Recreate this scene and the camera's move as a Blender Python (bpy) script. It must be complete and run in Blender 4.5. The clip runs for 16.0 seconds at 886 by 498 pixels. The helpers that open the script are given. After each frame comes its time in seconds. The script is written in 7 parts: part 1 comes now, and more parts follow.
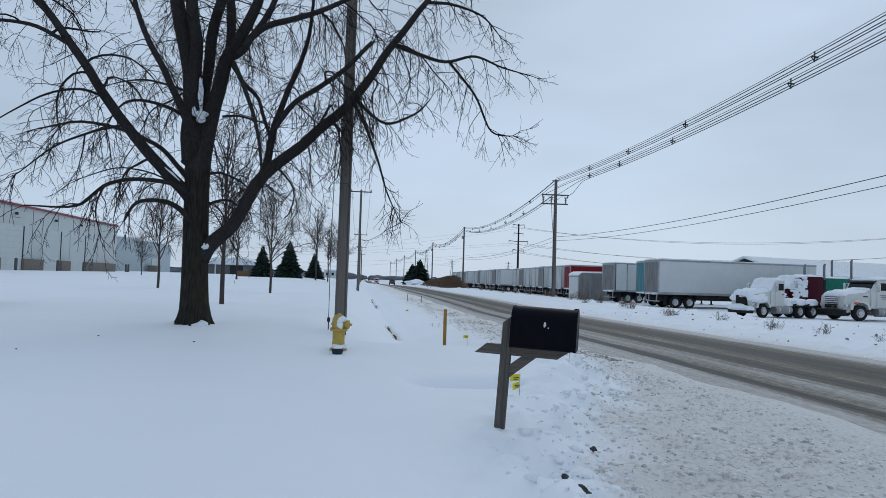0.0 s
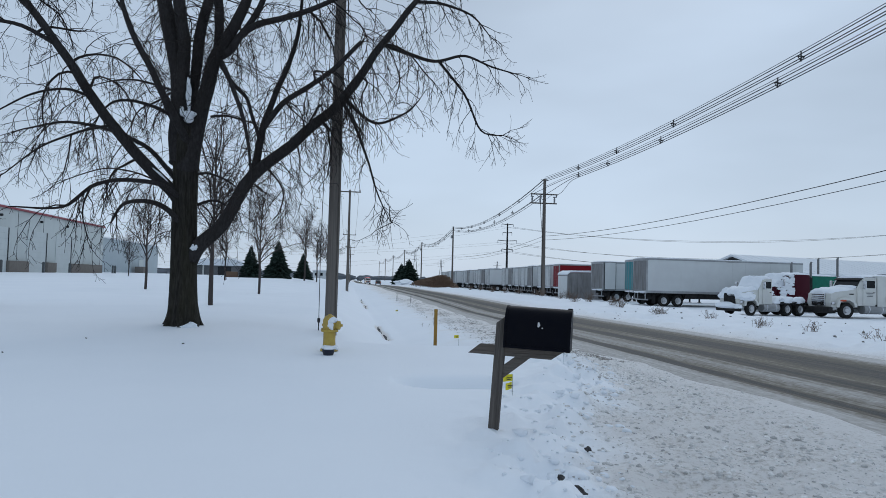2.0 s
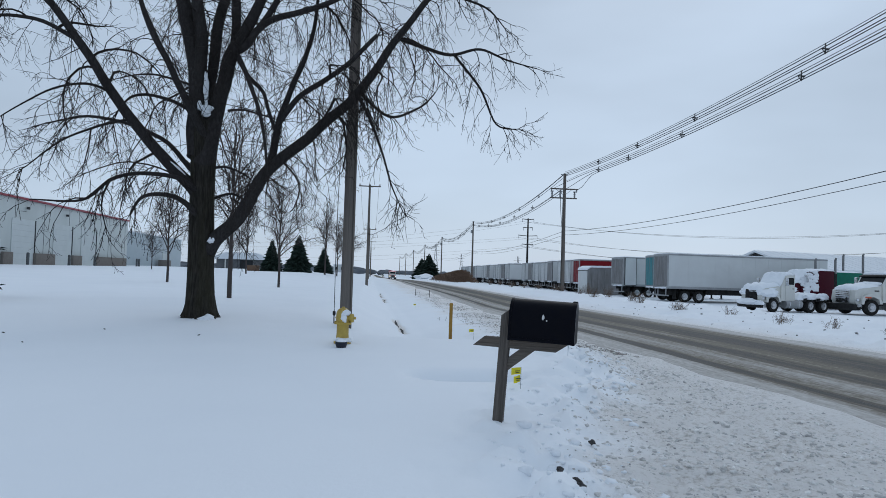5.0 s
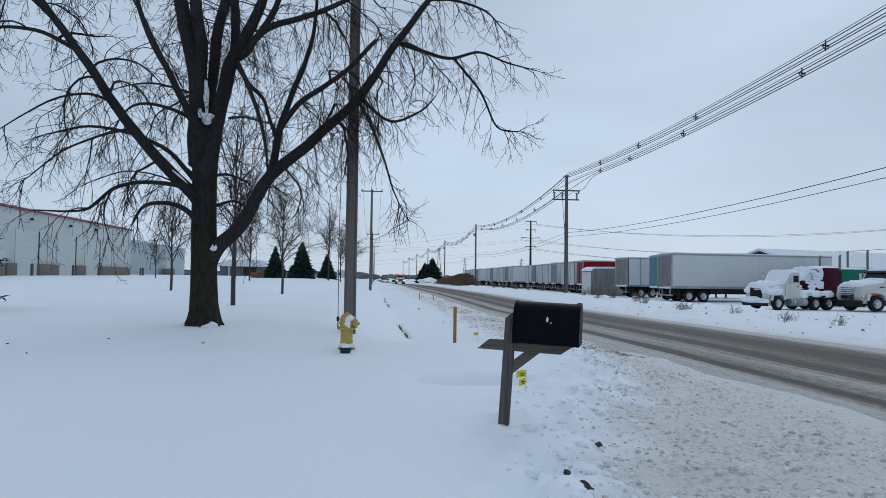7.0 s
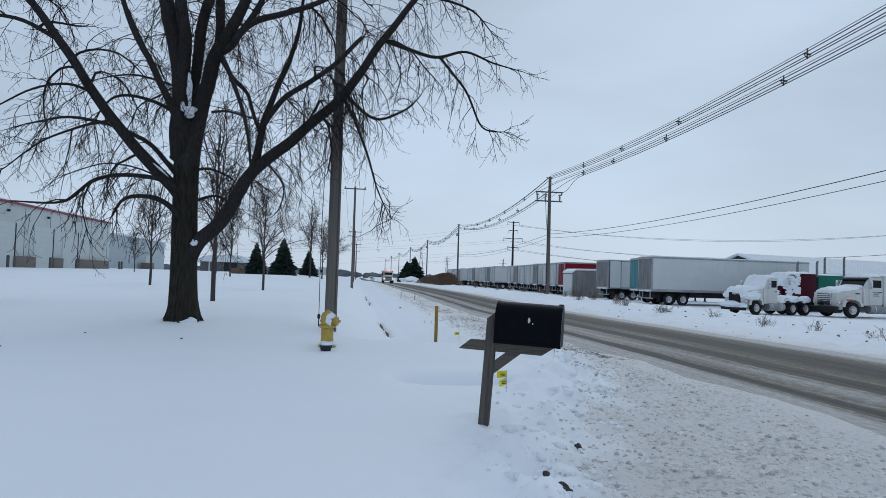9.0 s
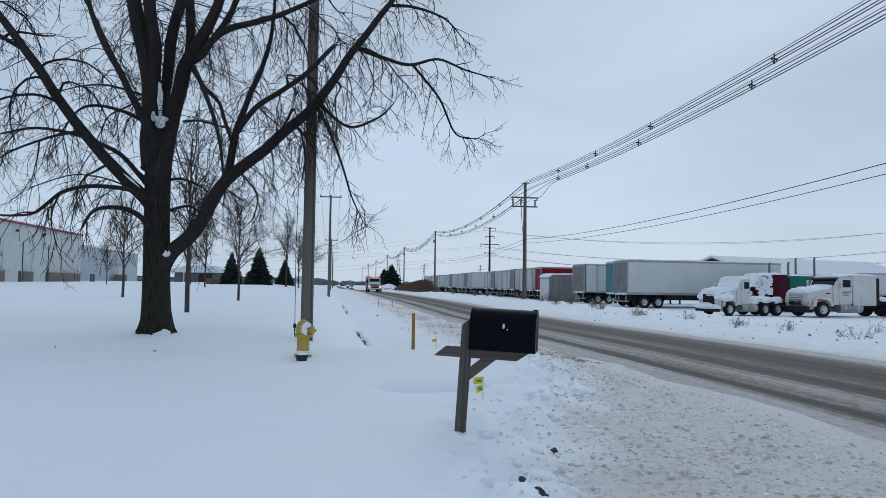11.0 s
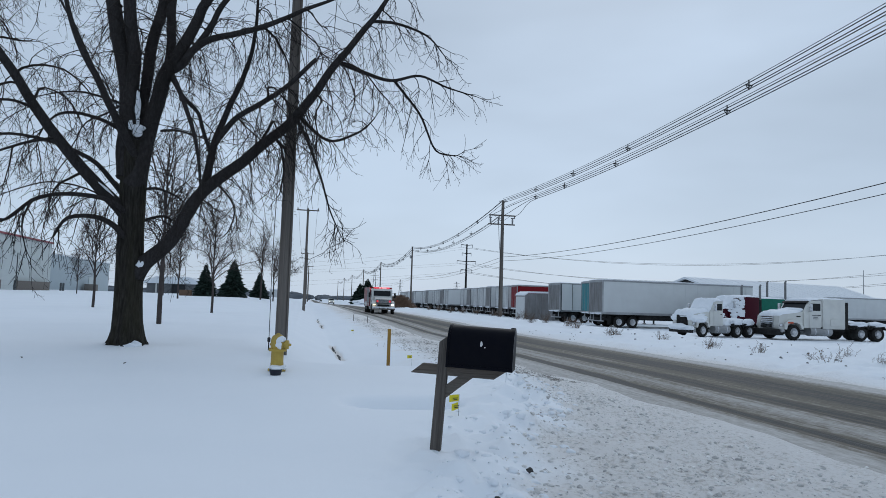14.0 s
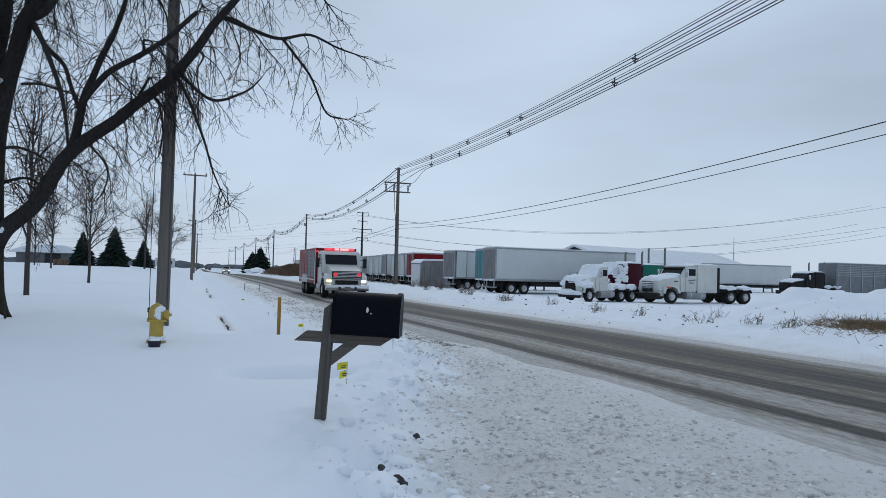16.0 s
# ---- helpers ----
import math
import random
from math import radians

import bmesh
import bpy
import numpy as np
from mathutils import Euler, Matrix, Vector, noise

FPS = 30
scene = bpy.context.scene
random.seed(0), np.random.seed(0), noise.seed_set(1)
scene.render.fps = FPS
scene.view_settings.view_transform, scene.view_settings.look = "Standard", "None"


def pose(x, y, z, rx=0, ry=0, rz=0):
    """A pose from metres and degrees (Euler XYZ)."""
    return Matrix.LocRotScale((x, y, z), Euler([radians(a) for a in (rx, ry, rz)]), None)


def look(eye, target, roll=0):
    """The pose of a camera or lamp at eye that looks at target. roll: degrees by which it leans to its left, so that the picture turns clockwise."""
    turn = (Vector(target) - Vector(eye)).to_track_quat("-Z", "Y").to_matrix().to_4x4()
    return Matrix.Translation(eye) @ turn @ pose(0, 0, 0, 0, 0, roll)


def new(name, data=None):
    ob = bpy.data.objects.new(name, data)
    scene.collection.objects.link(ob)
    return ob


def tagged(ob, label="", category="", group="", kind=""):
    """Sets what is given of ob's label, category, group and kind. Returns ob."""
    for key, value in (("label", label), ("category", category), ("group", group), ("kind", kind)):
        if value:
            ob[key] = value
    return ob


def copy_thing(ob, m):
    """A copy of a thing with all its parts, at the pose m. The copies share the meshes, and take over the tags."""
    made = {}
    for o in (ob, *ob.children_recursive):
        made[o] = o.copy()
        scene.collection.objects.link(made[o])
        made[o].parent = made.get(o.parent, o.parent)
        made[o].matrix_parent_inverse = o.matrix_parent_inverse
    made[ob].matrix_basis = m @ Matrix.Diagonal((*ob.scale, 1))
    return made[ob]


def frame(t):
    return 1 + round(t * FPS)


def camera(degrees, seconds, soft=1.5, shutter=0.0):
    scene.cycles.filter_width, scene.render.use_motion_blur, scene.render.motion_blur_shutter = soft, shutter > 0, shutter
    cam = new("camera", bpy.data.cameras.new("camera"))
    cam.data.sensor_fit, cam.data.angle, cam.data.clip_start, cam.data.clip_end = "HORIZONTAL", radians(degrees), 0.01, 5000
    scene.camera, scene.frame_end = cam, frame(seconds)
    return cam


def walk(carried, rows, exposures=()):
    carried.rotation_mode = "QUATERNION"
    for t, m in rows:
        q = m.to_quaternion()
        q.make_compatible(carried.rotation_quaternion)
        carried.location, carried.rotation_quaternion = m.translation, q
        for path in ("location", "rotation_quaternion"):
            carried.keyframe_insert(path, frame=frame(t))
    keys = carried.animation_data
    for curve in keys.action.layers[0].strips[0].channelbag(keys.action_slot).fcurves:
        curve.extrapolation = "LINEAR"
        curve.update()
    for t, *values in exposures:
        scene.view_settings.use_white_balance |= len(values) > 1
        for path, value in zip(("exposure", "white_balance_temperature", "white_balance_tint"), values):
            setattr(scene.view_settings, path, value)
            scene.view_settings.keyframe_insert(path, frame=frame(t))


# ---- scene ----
# ---- camera ----
cam = camera(63.8, 16.0, soft=0.75)
PATH = [
    (0, (-0.013, -0.04, 1.258), (0.224, 1.944, 1.345), 1.8),
    (0.5, (0.001, -0.061, 1.262), (0.237, 1.922, 1.381), 2.3),
    (1, (0.028, -0.058, 1.263), (0.206, 1.932, 1.352), 1.5),
    (1.5, (-0.022, -0.037, 1.266), (0.221, 1.947, 1.339), 0.7),
    (2, (-0.044, -0.001, 1.263), (0.224, 1.979, 1.35), 1.5),
    (2.5, (0.014, -0.04, 1.261), (0.264, 1.943, 1.32), 2.7),
    (3, (0.082, -0.053, 1.25), (0.253, 1.939, 1.301), 2.6),
    (3.5, (0.085, -0.032, 1.247), (0.3, 1.956, 1.304), 1.5),
    (6, (0.092, -0.024, 1.243), (0.299, 1.964, 1.322), 1.9),
    (6.5, (0.098, -0.004, 1.245), (0.304, 1.984, 1.328), 1.2),
    (7, (0.095, -0.003, 1.244), (0.297, 1.985, 1.325), 0.8),
    (7.5, (0.098, 0.003, 1.245), (0.344, 1.986, 1.331), 0.4),
    (8, (0.096, 0.004, 1.248), (0.338, 1.987, 1.341), 0.7),
    (8.5, (0.103, 0.024, 1.242), (0.351, 2.007, 1.336), 0.8),
    (9, (0.092, 0.017, 1.244), (0.343, 1.999, 1.324), 1.8),
    (11.5, (0.123, 0.012, 1.248), (0.464, 1.98, 1.351), 0.6),
    (12, (0.106, 0.028, 1.248), (0.474, 1.992, 1.353), 0.8),
    (12.5, (0.094, 0.024, 1.254), (0.451, 1.987, 1.381), 1.1),
    (13, (0.093, 0.028, 1.256), (0.444, 1.992, 1.396), 1.0),
    (13.5, (0.102, 0.053, 1.251), (0.483, 2.011, 1.393), 1.5),
    (14, (0.102, 0.033, 1.252), (0.479, 1.991, 1.399), 1.9),
    (14.5, (0.124, 0.061, 1.245), (0.512, 2.018, 1.384), 1.8),
    (15, (0.125, 0.043, 1.246), (0.513, 2.0, 1.389), 1.8),
    (15.5, (0.185, 0.141, 1.219), (0.695, 2.072, 1.316), 2.3),
    (16, (0.222, 0.175, 1.229), (0.883, 2.061, 1.295), 1.5),
]
walk(cam, [(t, look(eye, aim, roll)) for t, eye, aim, roll in PATH])

# ---- overcast sky and a weak, wide sun ----
world = bpy.data.worlds.new("overcast_sky")
scene.world = world
world.use_nodes = True
wn, wl = world.node_tree.nodes, world.node_tree.links
wn.clear()
w_out = wn.new("ShaderNodeOutputWorld")
w_bg = wn.new("ShaderNodeBackground")
w_add = wn.new("ShaderNodeAddShader")
w_sky_bg = wn.new("ShaderNodeBackground")
w_sky = wn.new("ShaderNodeTexSky")
w_sky.sky_type = "NISHITA"
w_sky.sun_disc = False
w_sky.sun_elevation = radians(40)
w_sky.sun_rotation = radians(24)
w_sky_bg.inputs["Strength"].default_value = 0.008
w_co = wn.new("ShaderNodeTexCoord")
w_map = wn.new("ShaderNodeMapping")
w_map.inputs["Scale"].default_value = (1.0, 1.0, 3.2)
w_noise = wn.new("ShaderNodeTexNoise")
w_noise.inputs["Scale"].default_value = 1.3
w_noise.inputs["Detail"].default_value = 4.0
w_noise.inputs["Roughness"].default_value = 0.5
w_ramp = wn.new("ShaderNodeValToRGB")
w_ramp.color_ramp.elements[0].position = 0.32
w_ramp.color_ramp.elements[0].color = (0.392, 0.485, 0.602, 1)
w_ramp.color_ramp.elements[1].position = 0.68
w_ramp.color_ramp.elements[1].color = (0.56, 0.69, 0.858, 1)
w_sep = wn.new("ShaderNodeSeparateXYZ")
w_hor = wn.new("ShaderNodeMapRange")
w_hor.inputs["From Min"].default_value = 0.0
w_hor.inputs["From Max"].default_value = 0.16
w_hor.inputs["To Min"].default_value = 0.28
w_hor.inputs["To Max"].default_value = 0.0
w_mix = wn.new("ShaderNodeMix")
w_mix.data_type = "RGBA"
w_mix.inputs["B"].default_value = (0.64, 0.785, 0.975, 1)
wl.new(w_co.outputs["Generated"], w_map.inputs["Vector"])
wl.new(w_map.outputs["Vector"], w_noise.inputs["Vector"])
wl.new(w_noise.outputs["Fac"], w_ramp.inputs["Fac"])
wl.new(w_co.outputs["Generated"], w_sep.inputs["Vector"])
wl.new(w_sep.outputs["Z"], w_hor.inputs["Value"])
wl.new(w_hor.outputs["Result"], w_mix.inputs["Factor"])
wl.new(w_ramp.outputs["Color"], w_mix.inputs["A"])
wl.new(w_mix.outputs["Result"], w_bg.inputs["Color"])
w_bg.inputs["Strength"].default_value = 0.88
wl.new(w_sky.outputs["Color"], w_sky_bg.inputs["Color"])
wl.new(w_bg.outputs["Background"], w_add.inputs[0])
wl.new(w_sky_bg.outputs["Background"], w_add.inputs[1])
wl.new(w_add.outputs["Shader"], w_out.inputs["Surface"])

sun = new("sun", bpy.data.lights.new("sun", "SUN"))
sun.data.energy = 0.28
sun.data.angle = radians(40)
sun.data.color = (1.0, 0.98, 0.96)
sun.matrix_world = look((16, 46, 32), (0, 10, 0))
scene.view_settings.exposure = 0.0

# ---- materials ----
def material(name, base, rough=0.6, metal=0.0, vary=None, scale=3.0, amount=0.5, bump=0.0, bump_scale=40.0,
             stretch=(1, 1, 1), grime=None, grime_scale=0.8, grime_amount=0.0, emit=None, strength=0.0, islands=0.0, spec=None, depth=0.02):
    """A surface with a base colour, a finer variation, broad grime and fine relief, in object space."""
    m = bpy.data.materials.new(name)
    m.use_nodes = True
    n, l = m.node_tree.nodes, m.node_tree.links
    p = n["Principled BSDF"]
    p.inputs["Roughness"].default_value = rough
    p.inputs["Metallic"].default_value = metal
    p.inputs["Specular IOR Level"].default_value = spec if spec is not None else (0.15 if rough >= 0.7 else 0.4)
    co = n.new("ShaderNodeTexCoord")
    mp = n.new("ShaderNodeMapping")
    mp.inputs["Scale"].default_value = stretch
    l.new(co.outputs["Object"], mp.inputs["Vector"])
    colour = n.new("ShaderNodeRGB")
    colour.outputs[0].default_value = (*base, 1)
    last = colour.outputs[0]
    for tint, sc, am, detail in ((vary, scale, amount, 6.0), (grime, grime_scale, grime_amount, 3.0)):
        if tint is None or am <= 0:
            continue
        tx = n.new("ShaderNodeTexNoise")
        tx.inputs["Scale"].default_value = sc
        tx.inputs["Detail"].default_value = detail
        tx.inputs["Roughness"].default_value = 0.62
        l.new(mp.outputs["Vector"], tx.inputs["Vector"])
        mr = n.new("ShaderNodeMapRange")
        mr.inputs["From Min"].default_value = 0.38
        mr.inputs["From Max"].default_value = 0.66
        mr.inputs["To Max"].default_value = am
        l.new(tx.outputs["Fac"], mr.inputs["Value"])
        mx = n.new("ShaderNodeMix")
        mx.data_type = "RGBA"
        l.new(mr.outputs["Result"], mx.inputs["Factor"])
        l.new(last, mx.inputs["A"])
        mx.inputs["B"].default_value = (*tint, 1)
        last = mx.outputs["Result"]
    if islands > 0:
        geo = n.new("ShaderNodeNewGeometry")
        hs = n.new("ShaderNodeHueSaturation")
        mr = n.new("ShaderNodeMapRange")
        mr.inputs["To Min"].default_value = 1 - islands
        mr.inputs["To Max"].default_value = 1 + islands
        l.new(geo.outputs["Random Per Island"], mr.inputs["Value"])
        l.new(mr.outputs["Result"], hs.inputs["Value"])
        l.new(last, hs.inputs["Color"])
        last = hs.outputs["Color"]
    l.new(last, p.inputs["Base Color"])
    if bump > 0:
        tx = n.new("ShaderNodeTexNoise")
        tx.inputs["Scale"].default_value = bump_scale
        tx.inputs["Detail"].default_value = 5.0
        l.new(mp.outputs["Vector"], tx.inputs["Vector"])
        bp = n.new("ShaderNodeBump")
        bp.inputs["Strength"].default_value = bump
        bp.inputs["Distance"].default_value = depth
        l.new(tx.outputs["Fac"], bp.inputs["Height"])
        l.new(bp.outputs["Normal"], p.inputs["Normal"])
    if emit:
        p.inputs["Emission Color"].default_value = (*emit, 1)
        p.inputs["Emission Strength"].default_value = strength
    return m


def snow_ground_material():
    """Clean snow that turns to grey churned snow where the mesh says so (attribute dirt)."""
    m = bpy.data.materials.new("ground_snow")
    m.use_nodes = True
    n, l = m.node_tree.nodes, m.node_tree.links
    p = n["Principled BSDF"]
    p.inputs["Roughness"].default_value = 0.65
    p.inputs["Specular IOR Level"].default_value = 0.25
    co = n.new("ShaderNodeTexCoord")
    at = n.new("ShaderNodeAttribute")
    at.attribute_name = "dirt"
    n1 = n.new("ShaderNodeTexNoise")
    n1.inputs["Scale"].default_value = 0.35
    n1.inputs["Detail"].default_value = 4
    n2 = n.new("ShaderNodeTexNoise")
    n2.inputs["Scale"].default_value = 17.0
    n2.inputs["Detail"].default_value = 7
    n2.inputs["Roughness"].default_value = 0.68
    n3 = n.new("ShaderNodeTexNoise")
    n3.inputs["Scale"].default_value = 60.0
    n3.inputs["Detail"].default_value = 3
    for t in (n1, n2, n3):
        l.new(co.outputs["Object"], t.inputs["Vector"])
    clean = n.new("ShaderNodeMix")
    clean.data_type = "RGBA"
    clean.inputs["A"].default_value = (0.81, 0.845, 0.89, 1)
    clean.inputs["B"].default_value = (0.89, 0.915, 0.945, 1)
    l.new(n1.outputs["Fac"], clean.inputs["Factor"])
    mud = n.new("ShaderNodeValToRGB")
    mud.color_ramp.elements[0].position = 0.28
    mud.color_ramp.elements[0].color = (0.29, 0.265, 0.245, 1)
    mud.color_ramp.elements[1].position = 0.53
    mud.color_ramp.elements[1].color = (0.82, 0.795, 0.775, 1)
    tan = mud.color_ramp.elements.new(0.41)
    tan.color = (0.63, 0.595, 0.56, 1)
    patch = n.new("ShaderNodeTexNoise")
    patch.inputs["Scale"].default_value = 1.1
    patch.inputs["Detail"].default_value = 5
    l.new(co.outputs["Object"], patch.inputs["Vector"])
    shift = n.new("ShaderNodeMath")
    shift.operation = "MULTIPLY_ADD"
    shift.inputs[1].default_value = 0.32
    shift.inputs[2].default_value = -0.128
    l.new(patch.outputs["Fac"], shift.inputs[0])
    both = n.new("ShaderNodeMath")
    l.new(n2.outputs["Fac"], both.inputs[0])
    l.new(shift.outputs[0], both.inputs[1])
    l.new(both.outputs[0], mud.inputs["Fac"])
    mix = n.new("ShaderNodeMix")
    mix.data_type = "RGBA"
    l.new(at.outputs["Fac"], mix.inputs["Factor"])
    l.new(clean.outputs["Result"], mix.inputs["A"])
    l.new(mud.outputs["Color"], mix.inputs["B"])
    l.new(mix.outputs["Result"], p.inputs["Base Color"])
    rough = n.new("ShaderNodeMath")
    rough.operation = "MULTIPLY_ADD"
    rough.inputs[1].default_value = 0.9
    rough.inputs[2].default_value = 0.12
    l.new(at.outputs["Fac"], rough.inputs[0])
    b1 = n.new("ShaderNodeBump")
    b1.inputs["Distance"].default_value = 0.045
    l.new(rough.outputs[0], b1.inputs["Strength"])
    l.new(n2.outputs["Fac"], b1.inputs["Height"])
    b2 = n.new("ShaderNodeBump")
    b2.inputs["Strength"].default_value = 0.12
    b2.inputs["Distance"].default_value = 0.01
    l.new(n3.outputs["Fac"], b2.inputs["Height"])
    l.new(b1.outputs["Normal"], b2.inputs["Normal"])
    l.new(b2.outputs["Normal"], p.inputs["Normal"])
    return m


def road_material():
    """Packed slush over asphalt, worn through to dark wet bands in the wheel tracks, streaked along the road (y)."""
    m = bpy.data.materials.new("slushy_road")
    m.use_nodes = True
    n, l = m.node_tree.nodes, m.node_tree.links
    p = n["Principled BSDF"]
    p.inputs["Specular IOR Level"].default_value = 0.12
    co = n.new("ShaderNodeTexCoord")
    sep = n.new("ShaderNodeSeparateXYZ")
    l.new(co.outputs["Object"], sep.inputs["Vector"])

    def streaks(sx, sy, detail):
        mp = n.new("ShaderNodeMapping")
        mp.inputs["Scale"].default_value = (sx, sy, 1)
        l.new(co.outputs["Object"], mp.inputs["Vector"])
        t = n.new("ShaderNodeTexNoise")
        t.inputs["Scale"].default_value = 1.0
        t.inputs["Detail"].default_value = detail
        t.inputs["Roughness"].default_value = 0.6
        l.new(mp.outputs["Vector"], t.inputs["Vector"])
        return t.outputs["Fac"]

    def maths(op, a, b, c=None):
        k = n.new("ShaderNodeMath")
        k.operation = op
        for i, v in enumerate((a, b, c)):
            if v is None:
                continue
            if isinstance(v, (int, float)):
                k.inputs[i].default_value = v
            else:
                l.new(v, k.inputs[i])
        return k.outputs[0]

    long_s = streaks(7.0, 0.10, 6)
    wander = streaks(0.35, 0.06, 3)
    fine = streaks(16.0, 5.0, 5)
    x = maths("ADD", sep.outputs["X"], maths("MULTIPLY_ADD", wander, 0.3, -0.15))
    x = maths("ADD", x, maths("MULTIPLY_ADD", long_s, 0.3, -0.15))
    bands = n.new("ShaderNodeValToRGB")
    bands.color_ramp.interpolation = "EASE"
    el = bands.color_ramp.elements
    stops = ((5.0, 0.14), (6.2, 0.24), (6.46, 0.36), (6.57, 1.0), (6.74, 1.0), (6.88, 0.46), (7.05, 0.36), (7.4, 0.32), (7.76, 0.38), (7.95, 0.8), (8.4, 0.86),
             (8.65, 0.5), (9.1, 0.54), (9.4, 0.86), (10.1, 0.82), (10.5, 0.6), (11.1, 0.45), (11.6, 0.14))
    while len(el) < len(stops):
        el.new(0.5)
    for e, (pos, v) in zip(el, stops):
        e.position = (pos - 4.0) / 10.0
        e.color = (v, v, v, 1)
    l.new(maths("MULTIPLY_ADD", x, 0.1, -0.4), bands.inputs["Fac"])
    dark = maths("ADD", bands.outputs["Color"], maths("MULTIPLY_ADD", fine, 0.55, -0.275))
    worn = maths("MULTIPLY_ADD", bands.outputs["Color"], 0.85, 0.12)
    dark = maths("ADD", dark, maths("MULTIPLY", maths("MULTIPLY_ADD", streaks(9.0, 0.12, 6), 1.5, -0.75), worn))
    ramp = n.new("ShaderNodeValToRGB")
    e = ramp.color_ramp.elements
    e[0].position, e[0].color = 0.0, (0.66, 0.64, 0.63, 1)
    e[1].position, e[1].color = 0.88, (0.036, 0.035, 0.033, 1)
    k = e.new(0.24)
    k.color = (0.43, 0.41, 0.385, 1)
    k = e.new(0.5)
    k.color = (0.165, 0.143, 0.11, 1)
    l.new(dark, ramp.inputs["Fac"])
    l.new(ramp.outputs["Color"], p.inputs["Base Color"])
    l.new(maths("MULTIPLY_ADD", dark, -0.25, 0.8), p.inputs["Roughness"])
    bp = n.new("ShaderNodeBump")
    bp.inputs["Strength"].default_value = 0.5
    bp.inputs["Distance"].default_value = 0.03
    l.new(maths("ADD", fine, long_s), bp.inputs["Height"])
    l.new(bp.outputs["Normal"], p.inputs["Normal"])
    return m


M_GROUND = snow_ground_material()
M_ROAD = road_material()
M_SNOW = material("snow", (0.82, 0.85, 0.89), 0.65, vary=(0.74, 0.78, 0.83), scale=6, amount=0.4, bump=0.4, bump_scale=14)
M_CLUMP = material("slush_clump", (0.76, 0.745, 0.73), 0.7, vary=(0.46, 0.45, 0.43), scale=25, amount=0.5, bump=0.6, bump_scale=60, islands=0.35)
M_SOIL = material("dark_soil", (0.035, 0.032, 0.03), 0.8, vary=(0.25, 0.25, 0.26), scale=30, amount=0.35, bump=0.8, bump_scale=50)
M_BARK = material("bark", (0.015, 0.0135, 0.012), 0.9, vary=(0.11, 0.102, 0.088), scale=26, amount=0.3, bump=1.0, bump_scale=24, stretch=(1, 1, 0.13),
                  grime=(0.034, 0.031, 0.017), grime_scale=3.0, grime_amount=0.5, depth=0.06)
M_LIMB = material("limb_bark", (0.026, 0.0235, 0.0235), 0.9, vary=(0.072, 0.067, 0.068), scale=22, amount=0.42, bump=0.9, bump_scale=26, stretch=(1, 1, 0.4),
                  grime=(0.022, 0.02, 0.018), grime_scale=2.5, grime_amount=0.5, depth=0.04)
M_TWIG = material("twig_bark", (0.022, 0.019, 0.018), 0.85, vary=(0.045, 0.037, 0.033), scale=3, amount=0.4)
M_TWIG2 = material("young_bark", (0.075, 0.063, 0.060), 0.85, vary=(0.05, 0.044, 0.041), scale=5, amount=0.5)
M_NEEDLE = material("spruce_needles", (0.016, 0.03, 0.024), 0.8, vary=(0.03, 0.045, 0.036), scale=5, amount=0.6, islands=0.4)
M_POLE = material("weathered_pole", (0.15, 0.13, 0.115), 0.85, vary=(0.075, 0.066, 0.06), scale=26, amount=0.8, bump=0.7, bump_scale=40, stretch=(1, 1, 0.04),
                  grime=(0.21, 0.195, 0.18), grime_scale=1.1, grime_amount=0.5)
M_POST = material("grey_timber", (0.17, 0.15, 0.135), 0.85, vary=(0.05, 0.044, 0.04), scale=60, amount=0.9, bump=0.9, bump_scale=70, stretch=(1, 1, 0.03),
                  grime=(0.09, 0.08, 0.072), grime_scale=5, grime_amount=0.6)
M_BOARD = material("grey_board", (0.15, 0.135, 0.12), 0.85, vary=(0.065, 0.057, 0.05), scale=60, amount=0.7, bump=0.9, bump_scale=70, stretch=(0.03, 1, 1),
                   grime=(0.12, 0.07, 0.045), grime_scale=2.5, grime_amount=0.4)
M_BLACK = material("black_enamel", (0.003, 0.0035, 0.007), 0.4, vary=(0.006, 0.006, 0.008), scale=12, amount=0.5, bump=0.08, bump_scale=30, spec=0.06)
M_SCUFF = material("chipped_paint", (0.6, 0.6, 0.6), 0.6)
M_HYDRANT = material("yellow_hydrant_paint", (0.50, 0.36, 0.07), 0.5, vary=(0.40, 0.26, 0.05), scale=9, amount=0.6, bump=0.25, bump_scale=45,
                     grime=(0.25, 0.17, 0.06), grime_scale=4, grime_amount=0.4)
M_DARKIRON = material("dark_iron", (0.016, 0.017, 0.02), 0.6, vary=(0.03, 0.03, 0.03), scale=12, amount=0.5)
M_YPOST = material("yellow_marker_post", (0.36, 0.21, 0.05), 0.75, vary=(0.20, 0.11, 0.035), scale=9, amount=0.7, bump=0.3, stretch=(1, 1, 0.2))
M_FLAG = material("yellow_flag_plastic", (0.75, 0.66, 0.02), 0.5, vary=(0.55, 0.48, 0.02), scale=30, amount=0.4)
M_INK = material("dark_print", (0.03, 0.03, 0.03), 0.6)
M_CABLE = material("black_cable", (0.02, 0.021, 0.024), 0.6)
M_STEELGREY = material("galvanised_steel", (0.34, 0.35, 0.36), 0.5, 0.6, vary=(0.24, 0.25, 0.26), scale=5, amount=0.6)
M_INSUL = material("grey_insulator", (0.22, 0.22, 0.23), 0.35)
M_GRASS = material("dry_grass", (0.20, 0.14, 0.085), 0.85, vary=(0.12, 0.082, 0.05), scale=3, amount=0.6, islands=0.4)
